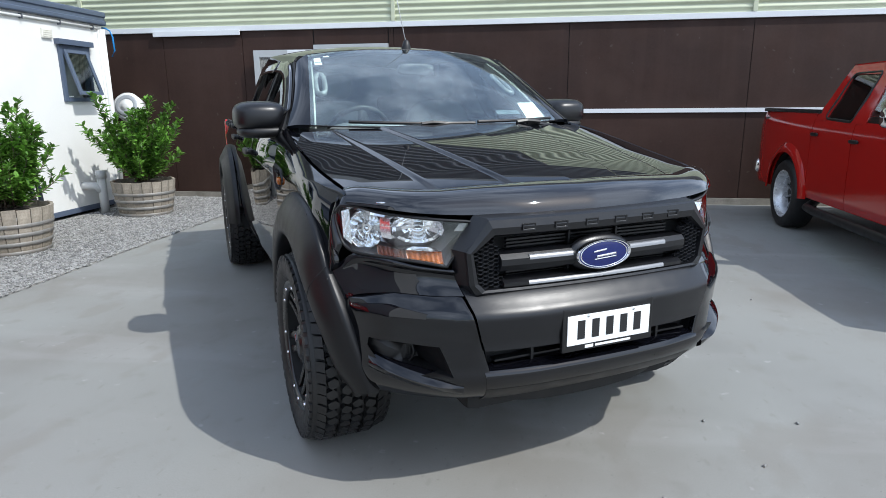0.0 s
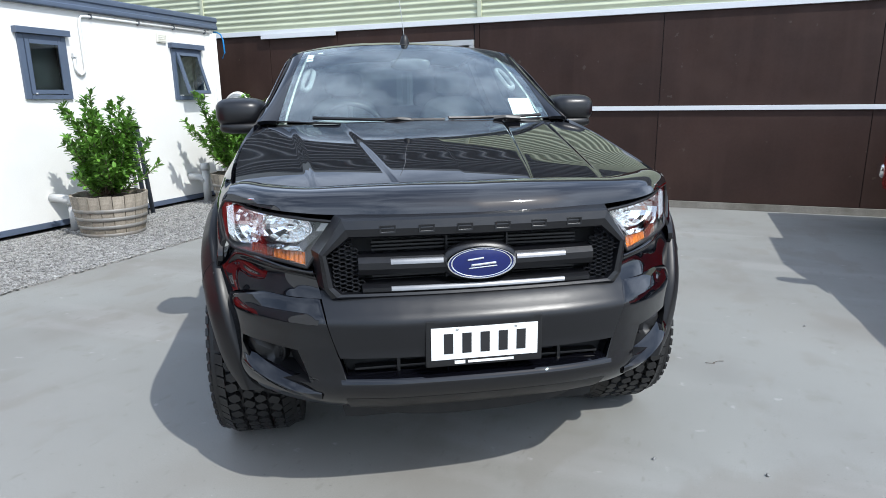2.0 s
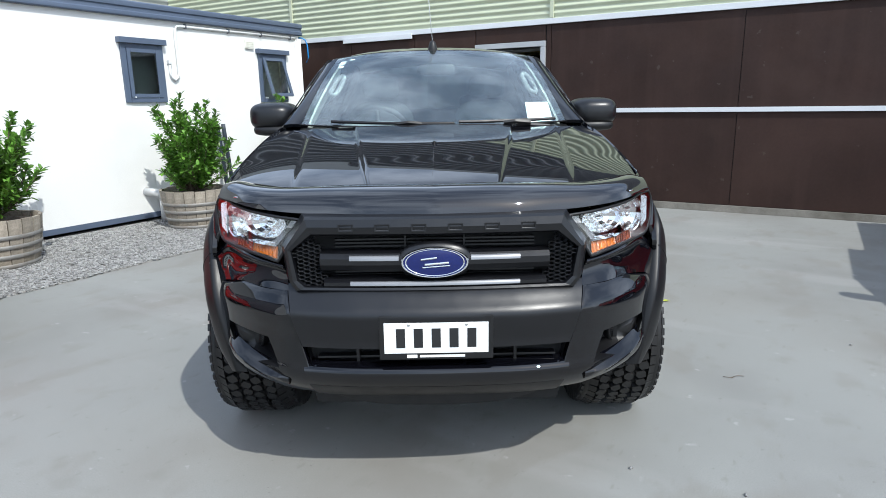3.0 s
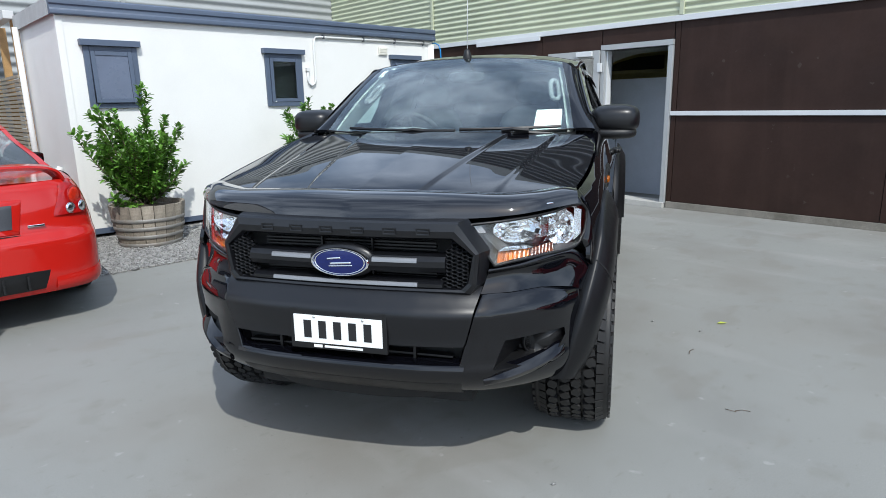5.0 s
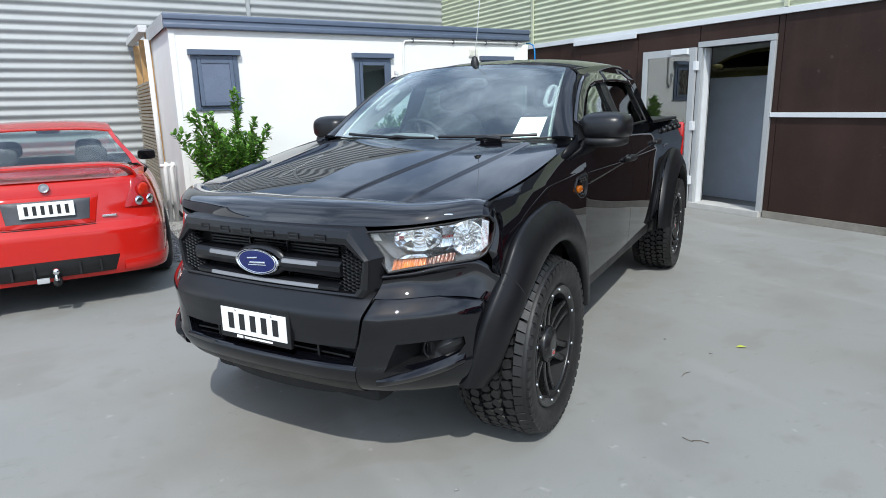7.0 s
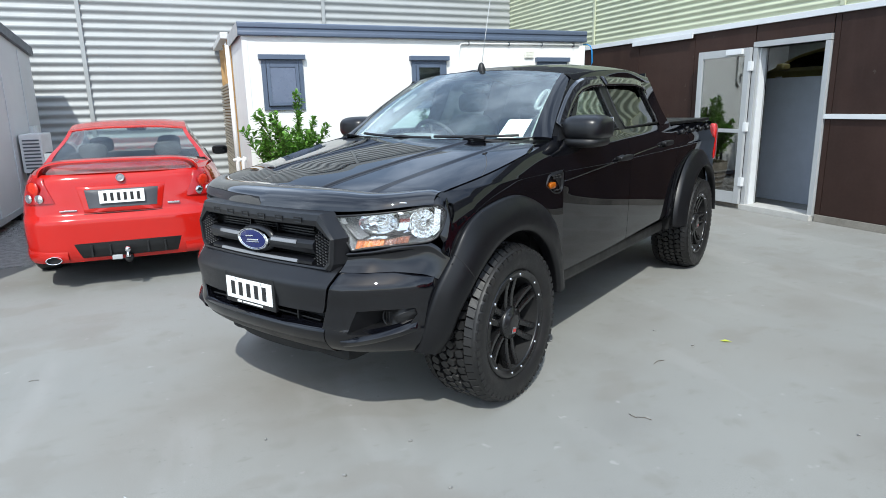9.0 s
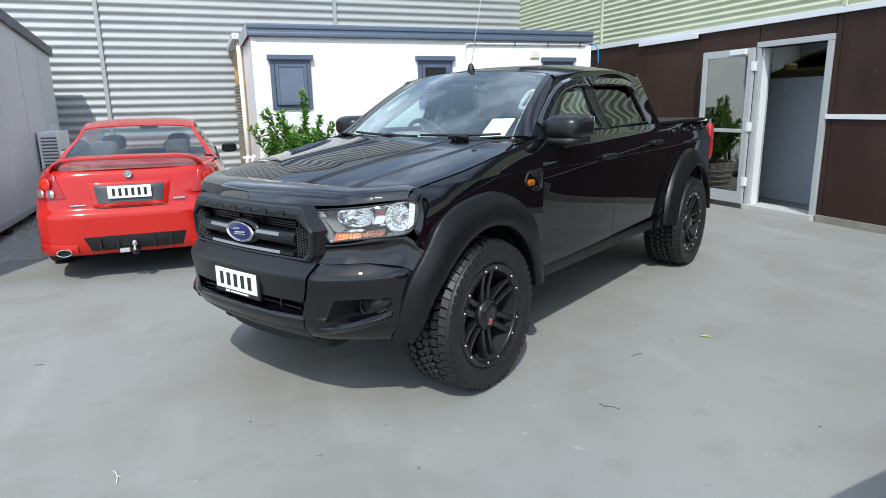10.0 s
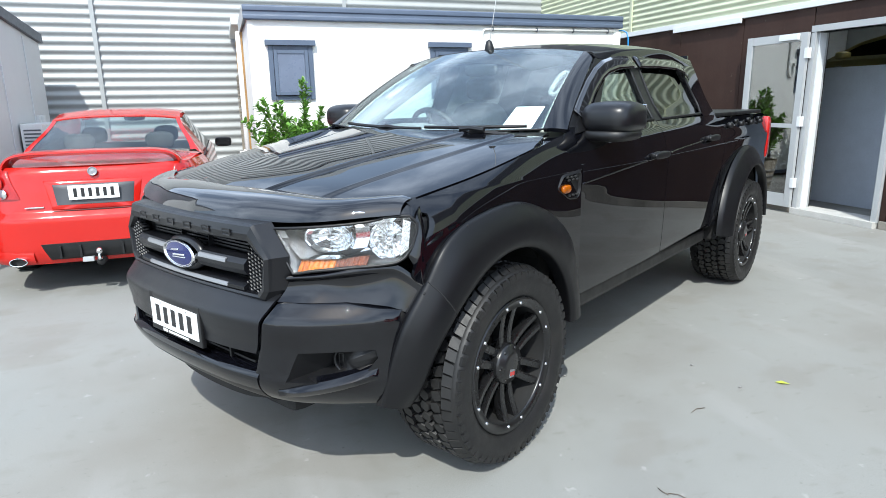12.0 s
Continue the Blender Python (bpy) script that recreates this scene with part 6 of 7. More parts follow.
part("front_bumper", pillow(bmesh.new(), (0, 4.86, 0.62), (0.84, 0.15, 0.30), 5), RED_DEEP, pick, "deep red front bumper", True)
part("bed_floor", bx(-0.80, 0.80, 0.14, 1.72, 0.72, 1.24), UNDER, pick, "black bed liner")
part("underbody", bx(-0.55, 0.55, 0.2, 4.9, 0.36, 0.62, bev=0.03), UNDER, pick)
part("front_seat", pillow(bmesh.new(), (0.36, 2.55, 1.2), (0.22, 0.10, 0.35), 3), TRIM_GREY, pick, "pale grey seat", True)


# ---- doorway ----
door_frame = thing("door_1", "open doorway with silver aluminium frame in the brown wall", "doorway", SITE, kind="structure")
for a, b in ((DOOR0 - 0.055, DOOR0 + 0.012), (DOOR1 - 0.012, DOOR1 + 0.055)):
    part("jamb", bx(a, b, WALL - 0.05, WALL + 0.15, 0.06, DTOP - 0.006, bev=0.004), ALU, door_frame)
part("lintel", bx(DOOR0 - 0.055, DOOR1 + 0.055, WALL - 0.052, WALL + 0.15, DTOP, DTOP + 0.072, bev=0.004), ALU, door_frame)
part("reveal", bx(DOOR0 + 0.014, DOOR0 + 0.03, WALL + 0.0, WALL + 0.10, 0.056, DTOP - 0.01), WHITE_TRIM, door_frame, "white door reveal")
part("threshold", bx(DOOR0 - 0.05, DOOR1 + 0.05, WALL - 0.09, WALL + 0.25, 0.0, 0.075, bev=0.006), surf("pale_sill_concrete", (0.44, 0.435, 0.41), 0.8, var=0.1, grain=0.12, stain=(0.30, 0.29, 0.27, 0.5), sscale=5), door_frame, "worn concrete threshold")
leaf = thing("glazed_door", "open glazed aluminium door folded back to the wall", "door", at_site(DOOR0 - 0.05, WALL - 0.085, 0.075, 182.0))
LW = 0.885
for a, b, c, d in ((0.0, 0.085, 0.0, 2.10), (LW - 0.085, LW, 0.0, 2.10)):
    part("stile", bx(a, b, -0.022, 0.022, c, d, bev=0.004), ALU, leaf)
for c, d in ((0.0, 0.16), (0.98, 1.03), (2.0, 2.10)):
    part("rail", bx(0.087, LW - 0.087, -0.021, 0.021, c, d, bev=0.004), ALU, leaf)
DOORGLASS = glass("door_glass", (0.62, 0.68, 0.66), 0.0, 2.3)
for c, d in ((0.162, 0.978), (1.032, 1.998)):
    part("pane", bx(0.087, LW - 0.087, -0.004, 0.004, c, d), DOORGLASS, leaf, "clear door pane")
part("closer", bx(0.10, 0.36, 0.024, 0.07, 2.02, 2.09, bev=0.006), WHITE_TRIM, leaf, "white door closer")
part("lock", bx(LW - 0.165, LW - 0.080, 0.023, 0.075, 1.06, 1.16, bev=0.010), WHITE_TRIM, leaf, "silver lock body")
bm = bmesh.new()
tube(bm, [(LW - 0.14, 0.08, 1.11), (LW - 0.03, 0.08, 1.11)], 0.011, 8)
part("lever", bm, WHITE_TRIM, leaf, "", True)
for z in (0.25, 1.0, 1.8):
    part("hinge", bx(-0.03, 0.02, -0.03, 0.03, z, z + 0.12, bev=0.004), WHITE_TRIM, leaf)
# room behind the doorway
PARTITION = surf("blue_grey_partition", (0.50, 0.54, 0.60), 0.7, var=0.05)
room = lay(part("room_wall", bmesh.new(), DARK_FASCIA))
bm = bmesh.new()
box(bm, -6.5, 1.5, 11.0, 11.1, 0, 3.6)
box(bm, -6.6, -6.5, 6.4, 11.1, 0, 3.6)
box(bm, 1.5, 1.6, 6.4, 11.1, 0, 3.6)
# ceiling left open in the middle, below the added roof opening
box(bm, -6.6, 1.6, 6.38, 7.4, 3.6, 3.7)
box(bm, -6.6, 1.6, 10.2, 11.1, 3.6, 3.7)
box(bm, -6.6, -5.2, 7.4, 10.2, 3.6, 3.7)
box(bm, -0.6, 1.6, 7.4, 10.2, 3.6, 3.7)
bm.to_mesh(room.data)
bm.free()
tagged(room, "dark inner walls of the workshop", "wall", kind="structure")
part_wall = lay(part("partition", bx(-6.4, 1.4, 7.25, 7.33, 0.0, 1.80), PARTITION))
tagged(part_wall, "blue-grey low partition inside the doorway", "wall", kind="structure")
# car raised on a hoist in the workshop
OLIVE = surf("olive_gold_paint", (0.24, 0.20, 0.075), 0.18, 0.3, var=0.05, grain=0.0, coat=0.7)
hoisted = thing("raised_car", "olive gold car raised in the dark workshop", "car", SITE)
prof = round_poly([(-5.9, 1.50), (-5.95, 1.82), (-4.55, 1.94), (-4.0, 2.17), (-3.6, 2.25), (-2.5, 2.28), (-1.7, 2.17), (-1.3, 1.95), (-1.2, 1.55)], 0.12)
cu, cz = -3.5, 1.85
loft("body", [[(lerp(u, cu, k), v, lerp(z, cz, k)) for u, z in prof] for v, k in ((8.26, 0.10), (8.21, 0.03), (8.20, 0.0), (9.75, 0.0), (9.80, 0.08))], OLIVE, hoisted, "olive gold bodywork", cap=True)
for w in ([(-4.34, 1.985), (-3.98, 2.125), (-3.62, 2.19), (-3.12, 2.205), (-3.12, 1.975)], [(-3.04, 1.975), (-3.04, 2.205), (-2.45, 2.20), (-1.95, 2.10), (-1.75, 1.98)]):
    loft("side_window", [[(u, v, z) for u, z in round_poly(w, 0.03)] for v in (8.215, 8.19)], TINT, hoisted, "dark side glass", cap=True)
part("door_handle", pillow(bmesh.new(), (-4.30, 8.185, 1.845), (0.07, 0.016, 0.012), 3), CHROME, hoisted, "chrome door handle", True)
part("mirror", pillow(bmesh.new(), (-4.15, 8.08, 2.0), (0.09, 0.10, 0.06), 3), OLIVE, hoisted, "", True)
for u in (-5.2, -2.0):
    part("hoist_arm", bx(u - 0.06, u + 0.06, 8.1, 9.9, 1.36, 1.44, bev=0.01), DARK_FASCIA, hoisted)
    for v in (7.95, 10.05):
        part("hoist_post", bx(u - 0.09, u + 0.09, v - 0.09, v + 0.09, 0.0, 1.46), DARK_FASCIA, hoisted)

# ---- white cabin ----
C0, C1, CF, CB = -0.15, 5.30, -5.715, -7.5
cabin = thing("site_cabin", "white portable office cabin with blue-grey trim", "cabin", SITE)
wins = [(0.09, 0.635, 1.50, 2.165), (2.275, 2.815, 1.49, 2.165), (4.435, 4.97, 1.48, 2.16)]
edge = C0
for a, b, c, d in wins + [(C1, C1, 0, 0)]:
    part("wall_panel", bx(CF - 0.06, CF, edge, a, 0.12, 2.50), CABIN_WHITE, cabin, "white panel wall")
    if b > a:
        part("wall_panel", bx(CF - 0.06, CF, a, b, 0.12, c), CABIN_WHITE, cabin)
        part("wall_panel", bx(CF - 0.06, CF, a, b, d, 2.50), CABIN_WHITE, cabin)
    edge = b
part("end_wall", bx(CB, CF - 0.062, C0, C0 + 0.06, 0.12, 2.50), CABIN_WHITE, cabin, "white end wall")
part("end_wall", bx(CB, CF - 0.062, C1 - 0.06, C1, 0.12, 2.50), CABIN_WHITE, cabin, "white end wall")
part("back_wall", bx(CB - 0.06, CB - 0.002, C0, C1, 0.12, 2.50), CABIN_WHITE, cabin)
part("floor_plate", bx(CB, CF - 0.065, C0 + 0.065, C1 - 0.065, 0.12, 0.16), DARK_FASCIA, cabin)
rg = []
for v in (C0 - 0.045, C1 + 0.04):
    rg.append([(CF + x, v, z) for x, z in ((-0.02, 2.475), (0.055, 2.475), (0.065, 2.485), (0.065, 2.525), (0.050, 2.535), (0.050, 2.575), (0.065, 2.585), (0.065, 2.635), (0.05, 2.65), (-0.02, 2.65))])
soften(loft("roof_fascia", rg, BLUE_GREY, cabin, "blue-grey folded roof fascia", cap=True), 0.003)
part("roof_sheet", bx(CB - 0.1, CF - 0.022, C0 - 0.04, C1 + 0.04, 2.52, 2.60), BLUE_GREY, cabin)
part("end_fascia", bx(CB - 0.1, CF - 0.022, C0 - 0.05, C0 - 0.042, 2.475, 2.65), surf("pale_fascia_end", (0.42, 0.43, 0.43), 0.5), cabin)
part("base_rail", bx(CF - 0.05, CF + 0.012, C0 - 0.01, C1 + 0.01, 0.055, 0.118, bev=0.004), BLUE_GREY, cabin, "blue-grey base rail")
# shade below the floor, put in as a near-black block
part("skirt", bx(CB, CF - 0.12, C0 + 0.03, C1 - 0.03, 0.0, 0.115), DARK_VOID, cabin, "near-black block standing in for the shade under the cabin")
for v0, v1 in ((C0, C0 + 0.07), (C1 - 0.09, C1)):
    part("corner_trim", bx(CF + 0.001, CF + 0.010, v0, v1, 0.12, 2.47, bev=0.002), CABIN_WHITE, cabin)
PANE_DARK = glass("office_glass", (0.55, 0.62, 0.62))
BLIND = surf("grey_roller_blind", (0.16, 0.18, 0.18), 0.8)
FROST = surf("frosted_pane", (0.115, 0.14, 0.20), 0.3, var=0.06)


def cabin_window(a, b, c, d, tilt, pane, glassy):
    w = part("window", bx(CF - 0.05, CF + 0.028, a - 0.01, a + 0.05, c - 0.01, d, bev=0.003), BLUE_GREY, cabin, "blue-grey framed awning window")
    part("frame", bx(CF - 0.05, CF + 0.028, b - 0.05, b + 0.01, c - 0.01, d, bev=0.003), BLUE_GREY, w)
    part("sill", bx(CF - 0.05, CF + 0.034, a + 0.052, b - 0.052, c - 0.01, c + 0.04, bev=0.003), BLUE_GREY, w)
    part("head", bx(CF - 0.05, CF + 0.028, a + 0.052, b - 0.052, d - 0.05, d, bev=0.003), BLUE_GREY, w)
    part("drip_cap", bx(CF - 0.01, CF + 0.075, a - 0.045, b + 0.045, d + 0.004, d + 0.07, bev=0.004), BLUE_GREY, w, "folded drip cap")
    m = Matrix.Translation((CF + 0.030, 0, d - 0.052)) @ pose(0, 0, 0, 0, -tilt, 0)
    h = d - c - 0.10
    for v0, v1, z0, z1 in ((a + 0.055, a + 0.10, -h, 0), (b - 0.10, b - 0.055, -h, 0), (a + 0.102, b - 0.102, -h, -h + 0.045), (a + 0.102, b - 0.102, -0.045, 0)):
        part("sash", bx(-0.018, 0.012, v0, v1, z0, z1, bev=0.003, m=m), BLUE_GREY, w)
    p = part("pane", bx(-0.004, 0.002, a + 0.102, b - 0.102, -h + 0.046, -0.046, m=m), pane, w, "frosted pane" if not glassy else "clear pane")
    if glassy:
        part("blind", bx(CF - 0.14, CF - 0.135, a, b, c, d), BLIND, w, "grey roller blind")
    part("catch", bx(CF + 0.0, CF + 0.05, a + 0.09, a + 0.11, c + 0.045, c + 0.06), WHITE_TRIM, w)


cabin_window(*wins[0], 3, FROST, False)
cabin_window(*wins[1], 0, PANE_DARK, True)
cabin_window(*wins[2], 17, PANE_DARK, True)
CONDUIT = surf("white_conduit", (0.70, 0.71, 0.70), 0.5, var=0.03)
PVC = surf("grey_pvc", (0.52, 0.53, 0.53), 0.45, var=0.05)
bm = bmesh.new()
x = CF + 0.022
tube(bm, [(x, 2.91, 1.96), (x, 2.91, 1.84), (x, 2.925, 1.785), (x, 2.97, 1.755), (x, 3.02, 1.785), (x, 3.035, 1.84), (x, 3.035, 2.3), (x, 3.045, 2.385), (x, 3.075, 2.415), (x, 3.15, 2.425), (x, 5.22, 2.435)], 0.017, 8)
part("conduit", bm, CONDUIT, cabin, "white cable conduit", True)
for v in (3.2, 3.9, 4.5, 5.1):
    part("clip", bx(CF + 0.001, CF + 0.045, v - 0.008, v + 0.008, 2.40, 2.46), DARK_FASCIA, cabin)
part("conduit_cap", bx(CF + 0.002, CF + 0.05, 2.885, 2.935, 1.95, 2.0, bev=0.008), CONDUIT, cabin)
vent = part("wall_vent", bx(CF + 0.001, CF + 0.03, 4.19, 4.35, 2.22, 2.335, bev=0.006), surf("cream_vent", (0.76, 0.75, 0.67), 0.5), cabin, "cream wall vent")
for k in range(4):
    part("louvre", bx(CF + 0.03, CF + 0.036, 4.20, 4.34, 2.235 + 0.024 * k, 2.248 + 0.024 * k), vent.data.materials[0], vent)
for v, top in ((2.47, 0.40), (4.63, 0.58)):
    bm = bmesh.new()
    tube(bm, [(-5.50, v, 0.0), (-5.50, v, top - 0.06)], 0.055, 14)
    tube(bm, [(-5.50, v, top - 0.10), (-5.50, v, top)], 0.064, 14)
    tube(bm, [(-5.50, v, top - 0.28 if top > 0.5 else top - 0.08), (-5.56, v - 0.05, top - 0.20 if top > 0.5 else top - 0.02), (CF, v - 0.09, top - 0.19 if top > 0.5 else top - 0.01)], 0.05, 14)
    part("drain_pipe", bm, PVC, cabin, "grey plastic drain pipe", True)
for v, z in ((C0 - 0.07, 2.50), (C1 - 0.02, 2.42)):
    bm = bmesh.new()
    tube(bm, [(CB + 0.1 if v < 0 else CF + 0.03, v, 0.05), (CB + 0.1 if v < 0 else CF + 0.03, v, z)], 0.035, 12)
    part("downpipe", bm, CONDUIT, cabin, "white downpipe", True)
bm = bmesh.new()
for v in (-0.22, -0.30):
    tube(bm, [(-6.3, v, 0.0), (-6.3, v, 0.75), (-6.3, v + 0.03, 0.82)], 0.03, 10)
tube(bm, [(-6.3, -0.17, 0.78), (-6.3, -0.36, 0.78)], 0.025, 10)
part("water_pipe", bm, CONDUIT, cabin, "white plumbing pipes", True)

# slatted timber screen between cabin and warehouse
TIMBER = surf("weathered_timber", (0.30, 0.26, 0.20), 0.8, var=0.2, scale=8, grain=0.15, bump=0.3, piece=0.15)
PINE = surf("raw_pine", (0.42, 0.25, 0.10), 0.7, var=0.2, scale=9, grain=0.12, bump=0.2)
screen_t = thing("timber_screen", "weathered slatted timber screen beside the cabin", "screen", SITE)
for u in (-7.75, -8.7, -9.75):
    part("post", bx(u - 0.045, u + 0.045, -0.20, -0.11, 0.0, 2.62, bev=0.005), PINE, screen_t, "raw pine post")
for k in range(34):
    part("slat", bx(-9.80, -7.64, -0.235, -0.202, 0.12 + 0.054 * k, 0.12 + 0.054 * k + 0.036), TIMBER, screen_t)
part("gutter", bx(-9.86, -7.56, -0.30, -0.18, 2.62, 2.72, bev=0.01), CONTAINER_GREY, screen_t, "pale gutter box")

# ---- grey storage unit ----
unit = thing("storage_unit", "pale grey panelled storage unit on low footings", "storage unit", SITE)
rg = []
for u, z in ((-9.2, 2.45), (-2.2, 3.08)):
    rg.append([(u, -6.2, 0.14), (u, -3.25, 0.14), (u, -3.25, z), (u, -6.2, z)])
loft("body", rg, CONTAINER_GREY, unit, "pale grey panel walls", cap=True)
for o in unit.children:
    o.data.polygons.foreach_set("use_smooth", [False] * len(o.data.polygons))
rg = [[(u, -6.3, z), (u, -3.20, z), (u, -3.20, z + 0.14), (u, -6.3, z + 0.14)] for u, z in ((-9.28, 2.45), (-2.2, 3.08))]
fa = loft("fascia", rg, DARK_FASCIA, unit, "dark grey fascia", cap=True)
fa.data.polygons.foreach_set("use_smooth", [False] * len(fa.data.polygons))
for u in (-8.3, -7.1, -5.9, -4.7, -3.5):
    part("panel_joint", bx(u - 0.012, u + 0.012, -3.248, -3.238, 0.16, 2.48), WHITE_TRIM, unit)
part("base_rail", bx(-9.18, -2.2, -3.248, -3.23, 0.14, 0.22), ALU, unit, "silver base rail")
for u in (-8.8, -7.2, -5.6, -4.0, -2.6):
    part("footing", bx(u - 0.1, u + 0.1, -3.6, -3.3, 0.0, 0.138), UNDER, unit)
for k in range(2):
    part("power_point", bx(-8.75 + 0.28 * k, -8.63 + 0.28 * k, -3.248, -3.20, 1.18, 1.32, bev=0.01), CONDUIT, unit, "white outlet box")
ac = thing("heat_pump", "white outdoor heat pump unit beside the storage unit", "heat pump", at_site(-7.75, -3.07, 0.0, 0))
part("case", bx(-0.40, 0.40, -0.15, 0.13, 0.66, 1.22, bev=0.02), CONDUIT, ac)
for k in range(9):
    part("grille_slat", bx(0.402, 0.410, -0.11, 0.10, 0.72 + 0.05 * k, 0.742 + 0.05 * k), DARK_FASCIA, ac)
for y in (-0.3, 0.3):
    part("stand", bx(y - 0.03, y + 0.03, -0.13, 0.11, 0.0, 0.658), DARK_FASCIA, ac)

# ---- hose reel and poles ----
reel = thing("hose_reel", "white wall-mounted hose reel with green hose", "hose reel", at_site(-5.86, 5.93, 1.38))
bm = bmesh.new()
lathe(bm, [(0.001, 0.13), (0.06, 0.13), (0.07, 0.11), (0.17, 0.10), (0.205, 0.08), (0.21, -0.10), (0.18, -0.11), (0.001, -0.11)], 32, pose(0, 0, 0, 70, 0, 12))
part("drum", bm, CONDUIT, reel, "pale round drum", True)
bm = bmesh.new()
lathe(bm, [(0.10, 0.112), (0.15, 0.122), (0.16, 0.108)], 32, pose(0, 0, 0, 70, 0, 12))
part("ring", bm, surf("reel_grey", (0.30, 0.32, 0.34), 0.5), reel, "grey ring", True)
part("bracket", bx(-0.08, 0.08, 0.08, 0.24, -0.08, 0.08, bev=0.01), DARK_FASCIA, reel)
bm = bmesh.new()
tube(bm, [(0.13, -0.10, -0.05), (0.15, -0.12, -0.4), (0.10, -0.10, -0.9), (0.02, -0.05, -1.37)], 0.012, 8)
part("hose", bm, surf("green_hose", (0.02, 0.28, 0.14), 0.4), reel, "green garden hose", True)
tap = thing("blue_water_pipe", "bright blue water pipe at the cabin end", "pipe", SITE)
bm = bmesh.new()
tube(bm, [(-5.74, 5.30, 2.45), (-5.70, 5.37, 2.45), (-5.67, 5.42, 2.42), (-5.65, 5.44, 2.34), (-5.65, 5.45, 2.16), (-5.70, 5.45, 2.08)], 0.011, 8)
part("pipe", bm, surf("blue_poly", (0.02, 0.22, 0.55), 0.4), tap, "", True)
for v in (3.50, 3.60):
    pole = thing("leaning_pole", "slim dark pole leaning on the cabin", "pole", at_site(-5.50, v, 0), "poles by the cabin")
    bm = bmesh.new()
    tube(bm, [(0.0, 0, 0), (-0.10, -0.01, 1.10), (-0.105, -0.012, 1.18)], 0.028, 10)
    part("shaft", bm, surf("dark_blue_pole", (0.030, 0.040, 0.055), 0.5), pole, "", True)

# ---- barrel planters with shrubs ----
OAK = surf("weathered_oak", (0.30, 0.265, 0.215), 0.85, var=0.25, scale=7, grain=0.2, gscale=60, bump=0.5, bscale=50, piece=0.22, stain=(0.16, 0.135, 0.10, 0.6), sscale=5)
HOOP = surf("galvanised_hoop", (0.25, 0.245, 0.23), 0.6, 0.35, var=0.15, scale=14, stain=(0.25, 0.20, 0.15, 0.5), sscale=9)
SOIL = surf("dark_soil", (0.045, 0.033, 0.024), 0.95, var=0.4, scale=25, bump=1, bscale=40, bdist=0.02)
BARK = surf("shrub_bark", (0.11, 0.085, 0.06), 0.85, var=0.2, bump=0.4)


def leaf_material(name, base, lo=0.5, hi=1.75):
    m = surf(name, base, 0.38, var=0.25, scale=9, grain=0.1, gscale=120)
    n, l = m.node_tree.nodes, m.node_tree.links
    p = n["Principled BSDF"]
    src = p.inputs["Base Color"].links[0].from_socket
    geo = n.new("ShaderNodeNewGeometry")
    hue = n.new("ShaderNodeHueSaturation")
    mr = n.new("ShaderNodeMapRange")
    mr.inputs["To Min"].default_value, mr.inputs["To Max"].default_value = lo, hi
    l.new(geo.outputs["Random Per Island"], mr.inputs["Value"])
    l.new(mr.outputs["Result"], hue.inputs["Value"])
    l.new(src, hue.inputs["Color"])
    l.new(hue.outputs["Color"], p.inputs["Base Color"])
    tr = n.new("ShaderNodeBsdfTranslucent")
    l.new(hue.outputs["Color"], tr.inputs["Color"])
    mx = n.new("ShaderNodeMixShader")
    mx.inputs[0].default_value = 0.28
    l.new(p.outputs[0], mx.inputs[1])
    l.new(tr.outputs[0], mx.inputs[2])
    l.new(mx.outputs[0], n["Material Output"].inputs["Surface"])
    return m


LEAF = leaf_material("glossy_green_leaf", (0.105, 0.225, 0.032))


def planter(u, v, turn):
    b = thing("barrel_planter", "weathered half wine barrel planter with galvanised hoops", "planter", at_site(u, v, 0.0, turn), "barrel planters")
    R = curve((0, 0.315), (0.25, 0.365), (0.46, 0.392))
    n = 20
    v_, f_ = [], []
    for i, dr in enumerate((0.0, -0.028)):
        for j in range(6):
            z = 0.46 * j / 5
            for e in (-0.47, 0.47):
                a = e * 2 * math.pi / n
                v_.append(((R(z) + dr) * math.cos(a), (R(z) + dr) * math.sin(a), z))
    for i in (0, 12):
        for j in range(5):
            q = (i + 2 * j, i + 2 * j + 1, i + 2 * j + 3, i + 2 * j + 2)
            f_.append(q if i == 0 else q[::-1])
    f_ += [(10, 11, 23, 22)] + [(2 * j, 2 * j + 2, 12 + 2 * j + 2, 12 + 2 * j) for j in range(5)] + [(2 * j + 1, 12 + 2 * j + 1, 12 + 2 * j + 3, 2 * j + 3) for j in range(5)]
    first = link("stave", v_, f_, OAK, b)
    for k in range(1, n):
        o = new("stave", first.data)
        o.parent = b
        o.matrix_basis = pose(0, 0, 0.004 * math.sin(k * 2.7), 0, 0, 360 / n * k)
    for z in (0.035, 0.125, 0.215, 0.305):
        bm = bmesh.new()
        lathe(bm, [(R(z) + 0.001, z - 0.019), (R(z) + 0.005, z - 0.017), (R(z + 0.02) + 0.005, z + 0.017), (R(z + 0.02) + 0.001, z + 0.019)], 40)
        part("hoop", bm, HOOP, b, "galvanised steel hoop", True)
    bm = bmesh.new()
    lathe(bm, [(0.36, 0.405), (0.25, 0.425), (0.12, 0.44), (0.001, 0.445)], 24)
    part("soil", bm, SOIL, b, "dark potting soil", True)
    return b


